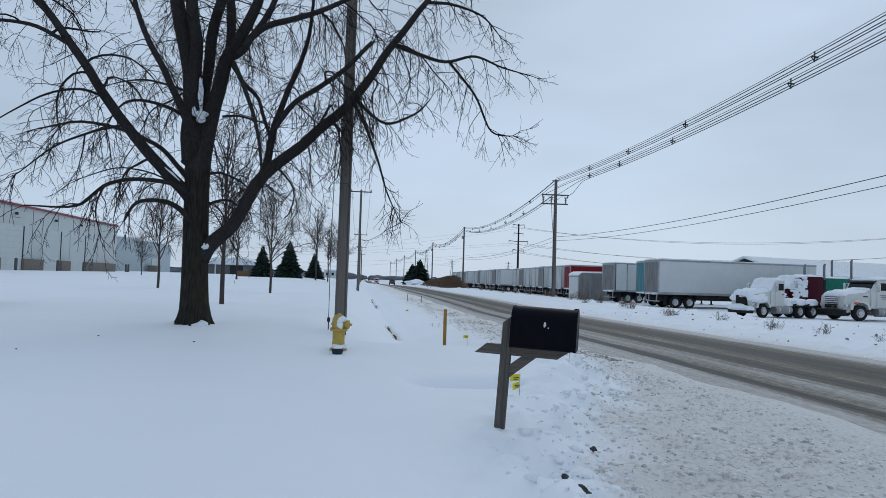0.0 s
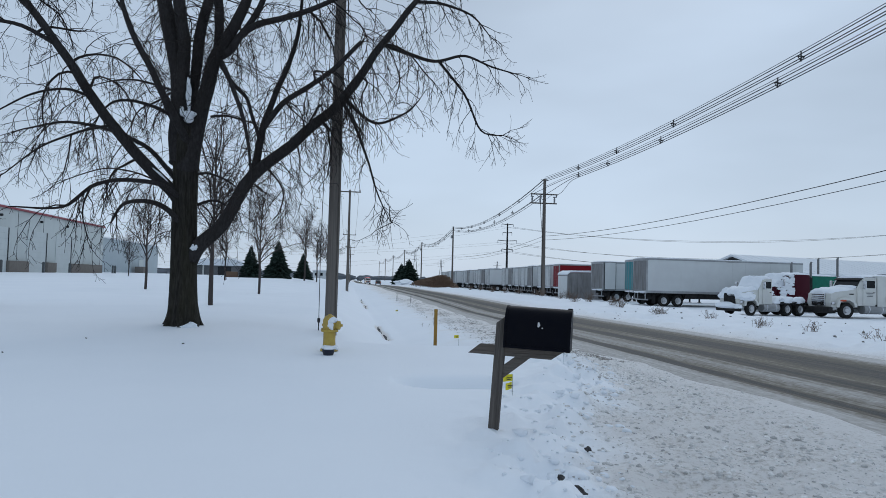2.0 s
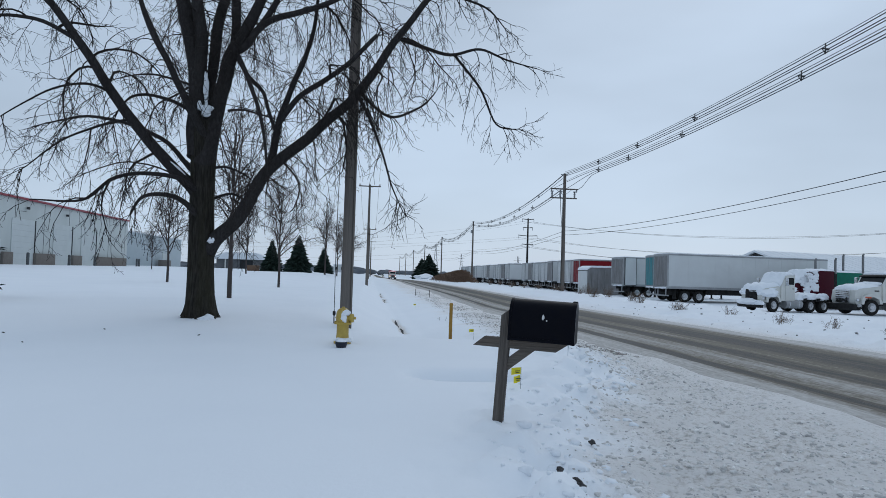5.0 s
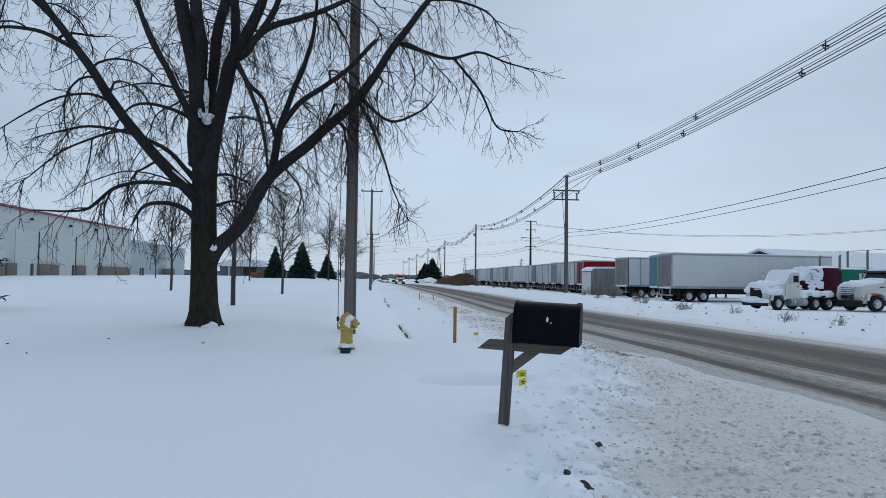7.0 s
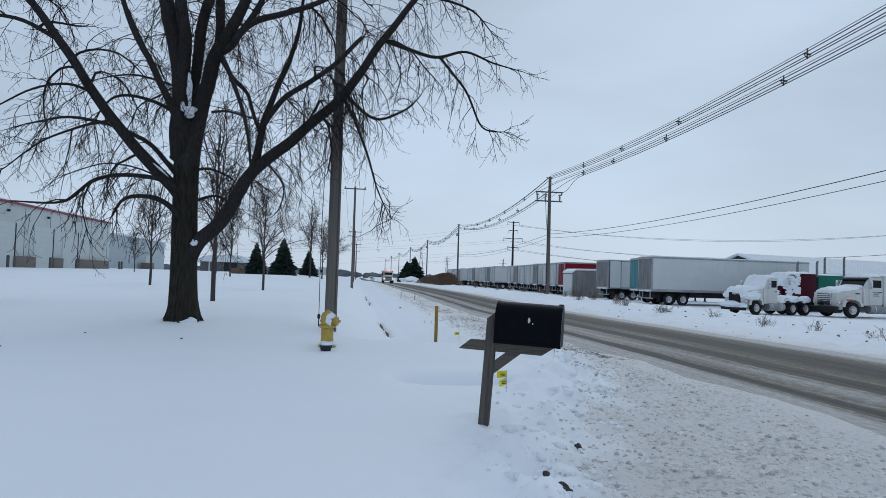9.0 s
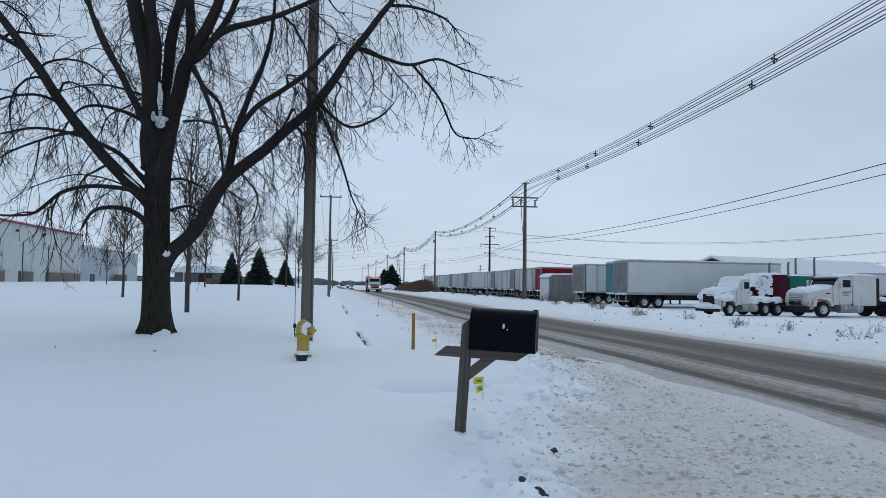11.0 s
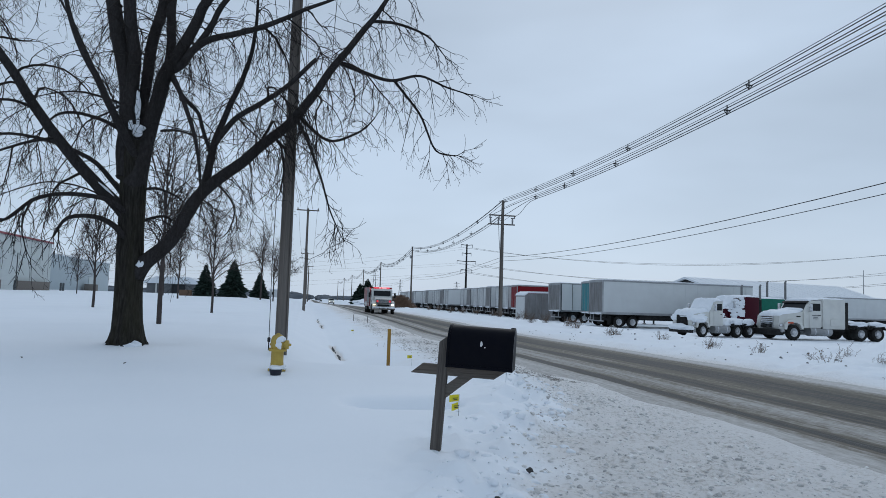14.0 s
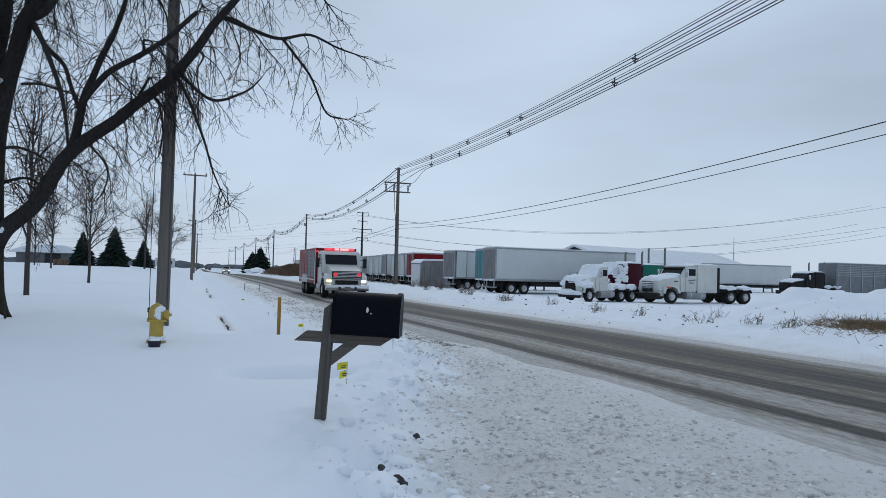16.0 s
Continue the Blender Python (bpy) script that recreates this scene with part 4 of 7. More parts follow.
M_GREEN = material("green_paint", (0.010, 0.15, 0.105), 0.45, vary=(0.008, 0.10, 0.06), scale=3, amount=0.5, spec=0.15)
M_TYRE = material("tyre_rubber", (0.012, 0.012, 0.012), 0.85, vary=(0.06, 0.058, 0.055), scale=9, amount=0.35, bump=0.2)
M_RIM = material("wheel_aluminium", (0.55, 0.56, 0.58), 0.35, 0.8, vary=(0.28, 0.27, 0.26), scale=8, amount=0.6)
M_CHASSIS = material("black_chassis", (0.014, 0.014, 0.015), 0.7, vary=(0.05, 0.047, 0.045), scale=4, amount=0.5)
M_STACK = material("smoked_steel", (0.20, 0.205, 0.21), 0.35, 0.7, vary=(0.10, 0.10, 0.105), scale=4, amount=0.6)
M_CHROME = material("chrome", (0.62, 0.63, 0.65), 0.18, 1.0, vary=(0.4, 0.4, 0.41), scale=3, amount=0.4)
M_GLASS = material("dark_glass", (0.010, 0.012, 0.014), 0.12, vary=(0.018, 0.021, 0.024), scale=2, amount=0.5, spec=0.15)
M_FIRERED = material("red_truck_paint", (0.21, 0.011, 0.015), 0.35, vary=(0.15, 0.011, 0.014), scale=1.5, amount=0.5, grime=(0.10, 0.03, 0.03), grime_scale=1.0, grime_amount=0.4, spec=0.12)
M_DIAMOND = material("bare_aluminium_tread", (0.48, 0.48, 0.49), 0.4, 0.8, vary=(0.33, 0.33, 0.34), scale=8, amount=0.6)
M_REDLAMP = material("red_warning_lamp", (0.5, 0.01, 0.02), 0.3, emit=(1.0, 0.06, 0.09), strength=0.55)
M_PINKLAMP = material("bright_warning_lamp", (0.8, 0.4, 0.4), 0.3, emit=(1.0, 0.62, 0.66), strength=0.75)
M_WHITELAMP = material("headlamp", (0.9, 0.9, 0.9), 0.2, emit=(1.0, 0.97, 0.92), strength=2.2)
M_AMBER = material("amber_lamp", (0.8, 0.4, 0.05), 0.3, emit=(1.0, 0.62, 0.15), strength=2.5)
M_REFLECT = material("amber_reflector", (0.5, 0.08, 0.03), 0.4)
M_DARKCAR = material("dark_car_paint", (0.02, 0.022, 0.026), 0.3)
M_WALL = material("pale_metal_cladding", (0.50, 0.545, 0.54), 0.6, vary=(0.44, 0.48, 0.475), scale=0.5, amount=0.5, stretch=(1, 1, 0.3), grime=(0.36, 0.39, 0.38), grime_scale=0.15, grime_amount=0.35)
M_WALL2 = material("blue_grey_cladding", (0.37, 0.43, 0.46), 0.6, vary=(0.32, 0.375, 0.40), scale=0.5, amount=0.5)
M_DOCKDOOR = material("dock_door_panel", (0.53, 0.57, 0.57), 0.55, vary=(0.46, 0.50, 0.50), scale=0.8, amount=0.5)
M_RED = material("red_fascia", (0.26, 0.016, 0.035), 0.5, vary=(0.20, 0.016, 0.03), scale=1, amount=0.5)
M_BLOCK = material("brown_masonry", (0.185, 0.168, 0.152), 0.85, vary=(0.14, 0.125, 0.112), scale=3, amount=0.6, bump=0.3)
M_BOLLARD = material("grey_bollard", (0.09, 0.10, 0.105), 0.7, vary=(0.14, 0.14, 0.14), scale=6, amount=0.4)
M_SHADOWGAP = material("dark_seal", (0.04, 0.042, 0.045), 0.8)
M_HOUSE = material("grey_siding", (0.16, 0.165, 0.17), 0.7, vary=(0.12, 0.125, 0.13), scale=1, amount=0.5)
M_ROOFSNOW = material("snowy_metal_roof", (0.74, 0.77, 0.80), 0.6, vary=(0.62, 0.66, 0.70), scale=0.5, amount=0.5, stretch=(1.6, 0.25, 0.25))
M_CATTLE = material("punched_aluminium_side", (0.21, 0.225, 0.24), 0.5, 0.4, vary=(0.12, 0.13, 0.14), scale=3, amount=0.7, stretch=(0.5, 1, 2.0))
M_LETTER = material("worn_lettering", (0.16, 0.17, 0.18), 0.6)


# ---- poles and lines ----
def utility_pole(name, label, x, y, height, radius, m_group="utility poles"):
    z = surface(x, y)
    pole = thing(name, label, "utility pole", pose(x, y, z), m_group)
    p, r = bend([V4(0, 0, -0.5, radius * 1.03), V4(0.005, 0, height * 0.3, radius * 0.95), V4(-0.005, 0, height * 0.7, radius * 0.82), V4(0, 0, height, radius * 0.7)], 4)
    part("pole", Mesh().tube(p, r, 16), M_POLE, pole)
    return pole


def crossarm(pole, z, width, insulators=3, turn=0.0, below=False):
    arm = part("crossarm", Mesh().box((0, 0.14, z), (width, 0.09, 0.12), 0.01), M_POLE, pole)
    for i in range(insulators):
        x = (i / (insulators - 1) - 0.5) * (width - 0.2)
        h = -1 if below else 1
        part("insulator", Mesh().lathe([(0.03, 0), (0.07, 0.05), (0.045, 0.09), (0.08, 0.13), (0.05, 0.17), (0.03, 0.24)], 10, pose(x, 0.14, z + h * 0.05, 180 if below else 0)), M_INSUL, arm)
    return arm


near_pole = utility_pole("utility_pole", "thick weathered wooden utility pole behind the hydrant", -0.35, 16.2, 11.4, 0.135)
crossarm(near_pole, 11.0, 2.2)
part("ground_conduit", Mesh().tube([(0.12, -0.12, -0.1), (0.115, -0.115, 3.0), (0.10, -0.10, 9.0)], 0.018, 6), M_POLE, near_pole)
left_pole = utility_pole("utility_pole", "slim wooden utility pole with crossarms beside the ditch", 0.12, 78.8, 11.1, 0.15)
crossarm(left_pole, 10.95, 2.4)
far_left = [left_pole]
for x, y, h in ((0.4, 132.0, 9.35), (1.0, 190.0, 9.5), (1.4, 250.0, 9.5)):
    p = utility_pole("utility_pole", "distant slim wooden utility pole beside the road", x, y, h, 0.14)
    crossarm(p, h - 0.2, 2.4)
    far_left.append(p)

P1 = utility_pole("utility_pole", "wooden utility pole with two crossarms and cutouts by the yard", 18.2, 64.7, 11.05, 0.19)
part("top_bracket", Mesh().box((0, 0, 10.98), (0.75, 0.08, 0.07), 0.01), M_STEELGREY, P1)
crossarm(P1, 9.65, 2.6, 3, below=True)
arm2 = part("crossarm", Mesh().box((-0.05, 0.16, 8.8), (2.6, 0.1, 0.12), 0.01), M_POLE, P1)
for dx in (-1.15, -0.38, 1.0):
    part("cutout", Mesh().lathe([(0.05, 0), (0.09, 0.08), (0.07, 0.2), (0.1, 0.3), (0.06, 0.48), (0.16, 0.52), (0.16, 0.58)], 10, pose(dx, 0.1, 8.86)), M_INSUL, arm2)
for sx in (-1, 1):
    part("arm_brace", Mesh().tube([(sx * 0.75, 0.16, 9.6), (0, 0.16, 9.05)], 0.02, 5), M_STEELGREY, P1)
part("riser_cable", Mesh().tube([(-0.4, -0.1, 8.8), (-0.36, -0.2, 7.5), (-0.22, -0.2, 6.0), (-0.2, -0.2, 3.0), (-0.2, -0.2, 0)], 0.025, 6), M_CABLE, P1)
row = [P1]
for i, (x, y, h) in enumerate(((19.2, 128.8, 11.2), (19.6, 187.0, 11.2), (19.4, 240.0, 11.2), (19.2, 295.0, 11.0), (19.0, 350.0, 11.0), (18.8, 410.0, 11.0))):
    p = utility_pole("utility_pole", "distant wooden utility pole carrying bundled cables", x, y, h, 0.17)
    part("top_bracket", Mesh().box((0, 0, h - 0.08), (0.6, 0.08, 0.07), 0.01), M_STEELGREY, p)
    if i < 2:
        part("transformer", Mesh().lathe([(0.06, 0), (0.16, 0.02), (0.17, 0.5), (0.14, 0.56), (0.05, 0.6)], 12, pose(-0.3, -0.1, h - 2.2)), M_STEELGREY, p)
    row.append(p)


def line(name, label, a, b, sag, r, n=18, group="overhead lines"):
    a, b = Vector(a), Vector(b)
    pts = [a.lerp(b, i / n) - Vector((0, 0, 4 * sag * (i / n) * (1 - i / n))) for i in range(n + 1)]
    ob = new(name, Mesh().tube(pts, r, 5).data(name, M_CABLE))
    return tagged(ob, label, "cable", group)


def upper_run(u):
    return 11.0 - 0.0419 * u + 0.001177 * u * u


def spacer(at, name="cable_spacer"):
    s = Mesh()
    x, y, z = at
    s.tube([(x, y, z + 0.2), (x, y, z - 0.26)], 0.03, 5)
    s.tube([(x - 0.17, y, z - 0.04), (x + 0.17, y, z - 0.04)], 0.03, 5)
    s.tube([(x - 0.15, y, z - 0.05), (x, y, z - 0.25), (x + 0.15, y, z - 0.05)], 0.022, 5)
    return tagged(new(name, s.data(name, M_CABLE)), "black plastic diamond spacer clamped on bundled cables", "cable spacer", "cable spacers")


def bundles():
    """Two bundles of four cables run along the far side of the road and pass over the first pole."""
    for low in (0, 1):
        drop = 0.62 * low
        for k, (dx, dz) in enumerate(((0, 0.16), (-0.15, -0.04), (0.15, -0.04), (0, -0.24))):
            pts = []
            for i in range(33):
                u = 62.7 * i / 32
                y = 64.7 - u
                z = upper_run(u) - drop + dz
                x = 18.2 + 0.01 * u + dx
                if low:
                    f = smooth(9.5, 0.0, u)
                    ends = ((18.1, 10.2), (17.0, 9.5), (18.2, 9.5), (19.4, 9.5))[k]
                    x, z = x + (ends[0] - x) * f, z + (ends[1] - z) * f
                pts.append((x, y, z))
            ob = new("bundled_cable", Mesh().tube(pts, 0.022 if k else 0.014, 5).data("bundled_cable", M_CABLE))
            tagged(ob, "black overhead power cable in a spaced bundle", "cable", "overhead lines")
        for u in (9.5, 17.5, 26.0, 37.5, 48.0):
            v = u - (1.6 if low else 0.0) + (1.6 if low and u < 10 else 0)
            if low and u < 9:
                continue
            spacer((18.2 + 0.01 * v, 64.7 - v, upper_run(v) - drop - 0.02))
    tops = [p.matrix_basis.translation + Vector((0, 0, 11.0)) for p in row]
    for i, (a, b) in enumerate(zip(tops, tops[1:])):
        sag = 1.5
        for low in (0, 1):
            for k, (dx, dz) in enumerate(((0, 0.12), (-0.13, -0.05), (0.13, -0.08))):
                end_a = a + Vector((dx, 0, dz - (1.3 if low and i == 0 else 0.45 * low)))
                end_b = b + Vector((dx, 0, dz - 0.45 * low))
                line("bundled_cable", "black overhead power cable in a spaced bundle", end_a, end_b, sag, 0.024, 14)
            for s in range(1, 6 if i < 3 else 0):
                f = s / 6 + 0.05 * low
                q = a.lerp(b, f)
                spacer((q.x, q.y, q.z - 4 * sag * f * (1 - f) - 0.45 * low - (0.85 * (1 - f) ** 4 if low and i == 0 else 0)))
    # telephone cables lower on the same poles
    for dz, r in ((0.0, 0.017), (-0.36, 0.014)):
        line("telephone_cable", "sagging black telephone cable", (18.0, 64.7, 5.6 + dz), (18.5, 2.0, 6.6 + dz), 0.95, r, 24)
        for a, b in zip(tops, tops[1:]):
            line("telephone_cable", "sagging black telephone cable", (a.x - 0.2, a.y, a.z - 5.4 + dz), (b.x - 0.2, b.y, b.z - 5.3 + dz), 0.7, r, 12)


bundles()

# lines on the lawn side
for dx in (-1.0, 0.0, 1.0):
    line("power_line", "thin overhead power line beside the lawn", (-0.33 + dx, 16.3, 11.35), (0.12 + dx, 78.9, 11.3), 0.9, 0.012)
    for a, b in zip(far_left, far_left[1:]):
        za, zb = (max(v.co.z for v in o.children[0].data.vertices) + o.matrix_basis.translation.z for o in (a, b))
        line("power_line", "thin overhead power line beside the lawn", a.matrix_basis.translation.xy.to_3d() + Vector((dx, 0.1, za + 0.1)), b.matrix_basis.translation.xy.to_3d() + Vector((dx, 0.1, zb + 0.1)), 1.0, 0.014, 12)
guy = thing("guy_wire", "thin steel guy wire anchored in the snow beside the hydrant", "guy wire")
part("strand", Mesh().tube([(-0.63, 16.7, 0.3), (-0.64, 16.6, 2.0), (-0.52, 16.35, 9.0)], 0.008, 6), M_CABLE, guy)
part("anchor_rod", Mesh().tube([(-0.63, 16.7, -0.1), (-0.63, 16.7, 0.3)], 0.014, 6).lathe([(0.01, 0), (0.035, 0.02), (0.035, 0.1), (0.01, 0.12)], 8, pose(-0.63, 16.7, 0.2)), M_DARKIRON, guy)

# steel transmission pole and a lattice tower far across the yard
trans = thing("transmission_pole", "tall dark steel transmission pole with crossarms", "transmission pole", pose(51.3, 225, -0.5))
part("pole", Mesh().tube([(0, 0, -0.5), (0, 0, 20.6)], [0.42, 0.22], 12), M_CHASSIS, trans)
for z, w in ((20.3, 3.8), (17.6, 3.0), (15.0, 6.2), (12.2, 3.6)):
    arm = part("crossarm", Mesh().tube([(-w / 2, 0, z + 0.1), (0, 0, z - 0.1), (w / 2, 0, z + 0.1)], 0.11, 6), M_CHASSIS, trans)
    for sx in (-1, 1):
        part("insulator", Mesh().lathe([(0.05, 0), (0.09, 0.2), (0.06, 0.5), (0.09, 0.8), (0.04, 1.0)], 8, pose(sx * w / 2, 0, z - 0.95)), M_INSUL, arm)
for i, (dx, z) in enumerate(((-3.0, 14.2), (3.0, 14.2), (-1.8, 11.4), (1.8, 11.4), (1.8, 19.4), (-1.8, 19.4))):
    line("transmission_line", "thin distant transmission line", (51.3 + dx, 225, z - 0.4), (190, 150 + 4 * dx, z + 5), 7.0, 0.035, 26)
    line("transmission_line", "thin distant transmission line", (51.3 + dx, 225, z - 0.4), (-160, 385 + 6 * dx, z + 1), (4.5, 5.0, 6.0, 7.6, 9.5, 8.0)[i], 0.018, 26)


def lattice_tower(x, y, h):
    t = thing("lattice_tower", "distant steel lattice transmission tower", "transmission tower", pose(x, y, -0.5), "lattice towers")
    w = h * 0.1
    for sx in (-1, 1):
        for sy in (-1, 1):
            part("leg", Mesh().tube([(sx * w, sy * w, 0), (sx * w * 0.3, sy * w * 0.3, h * 0.62), (sx * w * 0.12, sy * w * 0.12, h)], 0.16, 4), M_STEELDARK, t)
    for k in range(7):
        z0, z1 = h * k / 7, h * (k + 1) / 7
        a, b = w * (1 - 0.87 * k / 7), w * (1 - 0.87 * (k + 1) / 7)
        part("bracing", Mesh().tube([(-a, -a, z0), (b, -b, z1)], 0.09, 4).tube([(a, -a, z0), (-b, -b, z1)], 0.09, 4), M_STEELDARK, t)
    for z, s in ((h * 0.68, 3.4), (h * 0.8, 4.2), (h * 0.92, 3.0)):
        part("crossarm", Mesh().tube([(-s, 0, z), (s, 0, z)], 0.14, 4), M_STEELDARK, t)


M_STEELDARK = material("dark_lattice_steel", (0.10, 0.108, 0.118), 0.6)
lattice_tower(62, 645, 29)
lattice_tower(101, 760, 24)
lattice_tower(150, 700, 22)


# ---- warehouse, its wing and a house across the lawn ----
def warehouse():
    z0, x = 0.8, -38.8
    top = 8.3
    b = thing("warehouse", "long pale metal-clad warehouse with dock doors and a red roof edge", "warehouse")
    part("wall", Mesh().box((x - 15, 62, (top + z0 - 1) / 2), (30, 117, top - z0 + 1), 0.02), M_WALL, b)
    for k in range(17):
        y = 4 + 7.2 * k
        part("panel_joint", Mesh().box((x + 0.012, y, (top + z0) / 2), (0.02, 0.06, top - z0 - 0.4)), M_SHADOWGAP, b)
    part("roof_edge", Mesh().box((x + 0.06, 62, top + 0.02), (0.3, 117.4, 0.24), 0.03), M_RED, b, "red metal roof edge")
    part("roof", Mesh().box((x - 15, 62, top + 0.12), (30.4, 116.8, 0.2), 0.02), M_ROOFSNOW, b)
    for y0, y1 in ((60.0, 65.5), (71.0, 76.5), (82.5, 88.0), (93.0, 98.6), (101.7, 107.0)):
        d = part("dock_door", Mesh().box((x + 0.03, (y0 + y1) / 2, (6.0 + z0) / 2), (0.06, y1 - y0, 6.0 - z0), 0.01), M_DOCKDOOR, b)
        part("door_frame", Mesh().box((x + 0.08, y1, (6.0 + z0) / 2), (0.1, 0.16, 6.0 - z0), 0.01), M_SHADOWGAP, d)
        for k in range(1, 8):
            part("door_rib", Mesh().box((x + 0.065, (y0 + y1) / 2, z0 + 0.65 * k), (0.03, y1 - y0 - 0.2, 0.03)), M_WALL, d)
    for y0, y1 in ((55.5, 59.0), (66.0, 70.5), (76.8, 79.5), (80.3, 82.4), (87.8, 93.0), (98.5, 101.4), (106.8, 119.4)):
        part("masonry_base", Mesh().box((x + 0.2, (y0 + y1) / 2, (2.2 + z0 - 0.6) / 2), (0.4, y1 - y0, 2.2 - z0 + 0.6), 0.03), M_BLOCK, b, "brown masonry dock base")
    part("side_door", Mesh().box((x + 0.04, 79.6, 2.2), (0.06, 1.5, 2.7), 0.01), M_DOCKDOOR, b)
    for y in (64.0, 74.5, 85.8, 96.5, 105.0):
        lamp = part("wall_lamp", Mesh().box((x + 0.2, y, 7.3), (0.3, 0.28, 0.28), 0.05), M_SHADOWGAP, b, "dark wall-pack lamp, unlit")
    for y in (83.1, 94.1, 102.6, 120.6, 121.8):
        bo = thing("bollard", "grey steel bollard with snow on top beside the docks", "bollard", pose(x + 1.6, y, z0 - 0.05), "dock bollards")
        part("post", Mesh().lathe([(0.16, -0.3), (0.16, 1.35), (0.12, 1.44), (0.04, 1.48)], 12), M_BOLLARD, bo)
    w = thing("warehouse", "lower blue-grey warehouse wing behind the docks", "warehouse")
    part("wall", Mesh().box((-44.5 - 12, 149, 3.6), (24, 56, 7.6), 0.02), M_WALL2, w)
    part("roof", Mesh().box((-44.5 - 12, 149, 7.5), (24.4, 56.4, 0.25), 0.03), M_ROOFSNOW, w)
    part("service_door", Mesh().box((-44.44, 163, 2.3), (0.1, 3.4, 3.2), 0.01), M_WALL, w)
    part("cooling_unit", Mesh().box((-43.0, 158, 1.6), (1.8, 3.2, 1.6), 0.08), M_BLOCK, w, "brown roof-height cooling unit")
    h = thing("house", "low grey house with a snowy roof behind trees", "house")
    part("wall", Mesh().box((-25.5, 153, 1.6), (10.0, 7, 3.2), 0.03), M_HOUSE, h)
    part("roof", Mesh().prism([(-32.0, 3.0), (-19.0, 3.0), (-22.5, 4.4), (-28.5, 4.4)], 148.6, 157.4), M_ROOFSNOW, h, "snow-covered hip roof")
    part("garage_door", Mesh().box((-24.5, 149.45, 1.9), (2.6, 0.12, 1.9), 0.02), M_SHADOWGAP, h)
    for xx in (-28.6, -20.6):
        part("porch_post", Mesh().box((xx, 148.9, 2.0), (0.25, 0.25, 2.2), 0.02), M_WHITE, h)
    s = thing("utility_box", "brown utility box on the snowy lawn", "utility box", pose(-15.1, 98.0, 0.7))
    part("body", Mesh().box((0, 0, 0.4), (1.5, 1.0, 1.1), 0.06), M_BRUSH, s)
    c = thing("house", "small pale house far behind the spruces", "house")
    part("wall", Mesh().box((-6.3, 190, 1.75), (4.4, 6, 2.1), 0.03), M_OFFWHITE, c)
    part("roof", Mesh().prism([(-8.8, 2.75), (-3.8, 2.75), (-4.2, 3.05), (-8.4, 3.05)], 186.6, 193.4), M_ROOFSNOW, c)
    for k in range(3):
        win = part("window", Mesh().box((-7.7 + 1.4 * k, 186.97, 1.9), (0.6, 0.1, 0.7), 0.02), M_GLASS, c)


warehouse()


# ---- gabled shed across the yard ----
def shed():
    b = thing("shed", "long gabled metal shed with a snow-dusted roof across the yard", "shed")
    b.matrix_basis = pose(57.1, 100.0, 0, 0, 0, 17.6)
    length, half, ze, zr = 39.0, 8.4, 3.6, 6.25
    part("wall", Mesh().box((length / 2, 0, 1.3), (length - 1.6, 2 * half - 0.8, 3.9), 0.02), M_WALL2, b)
    part("roof_slope", Mesh().prism([(-half, ze), (0, zr), (0, zr - 0.3), (-half, ze - 0.26)], 0, length, axis="x"), M_ROOFSNOW, b, "ribbed metal roof dusted with snow")
    part("roof_slope", Mesh().prism([(0, zr), (half, ze), (half, ze - 0.26), (0, zr - 0.3)], 0, length, axis="x"), M_ROOFSNOW, b, "ribbed metal roof dusted with snow")
    for x in (0.5, length - 0.6):
        part("gable", Mesh().prism([(0.4 - half, ze - 0.3), (0, zr - 0.32), (half - 0.4, ze - 0.3)], x, x + 0.12, axis="x"), M_DARKIRON, b, "dark gable end")
    for k in range(24):
        x = 0.7 + k * 1.6
        part("roof_rib", Mesh().prism([(-half, ze), (0, zr), (0, zr + 0.03), (-half, ze + 0.03)], x, x + 0.05, axis="x"), M_ROOFSNOW, b)
    a = thing("antenna_mast", "thin radio antenna mast behind the yard", "antenna", pose(98, 110.5, -0.5))
    part("mast", Mesh().tube([(0, 0, 0), (0, 0, 9.8)], [0.12, 0.05], 6), M_STEELGREY, a)


shed()


# ---- semi-trailers ----
def wheel(parent, x, y, r=0.5, w=0.28, side=-1, chrome=True, name="wheel"):
    """A wheel about the y axis at (x, y, r) whose outer face looks to side."""
    m = pose(x, y, r, -90 * side)
    tyre = part("wheel", Mesh().lathe([(r * 0.55, -w / 2), (r * 0.9, -w / 2), (r, -w * 0.3), (r, w * 0.3), (r * 0.9, w / 2), (r * 0.58, w / 2), (r * 0.56, w * 0.2)], 22, m), M_TYRE, parent)
    part("rim", Mesh().lathe([(r * 0.57, w * 0.1), (r * 0.57, w * 0.42), (r * 0.5, w * 0.32), (r * 0.28, w * 0.2), (r * 0.24, w * 0.45), (r * 0.1, w * 0.5)], 18, m), M_RIM if chrome else M_CHASSIS, tyre)
    return tyre


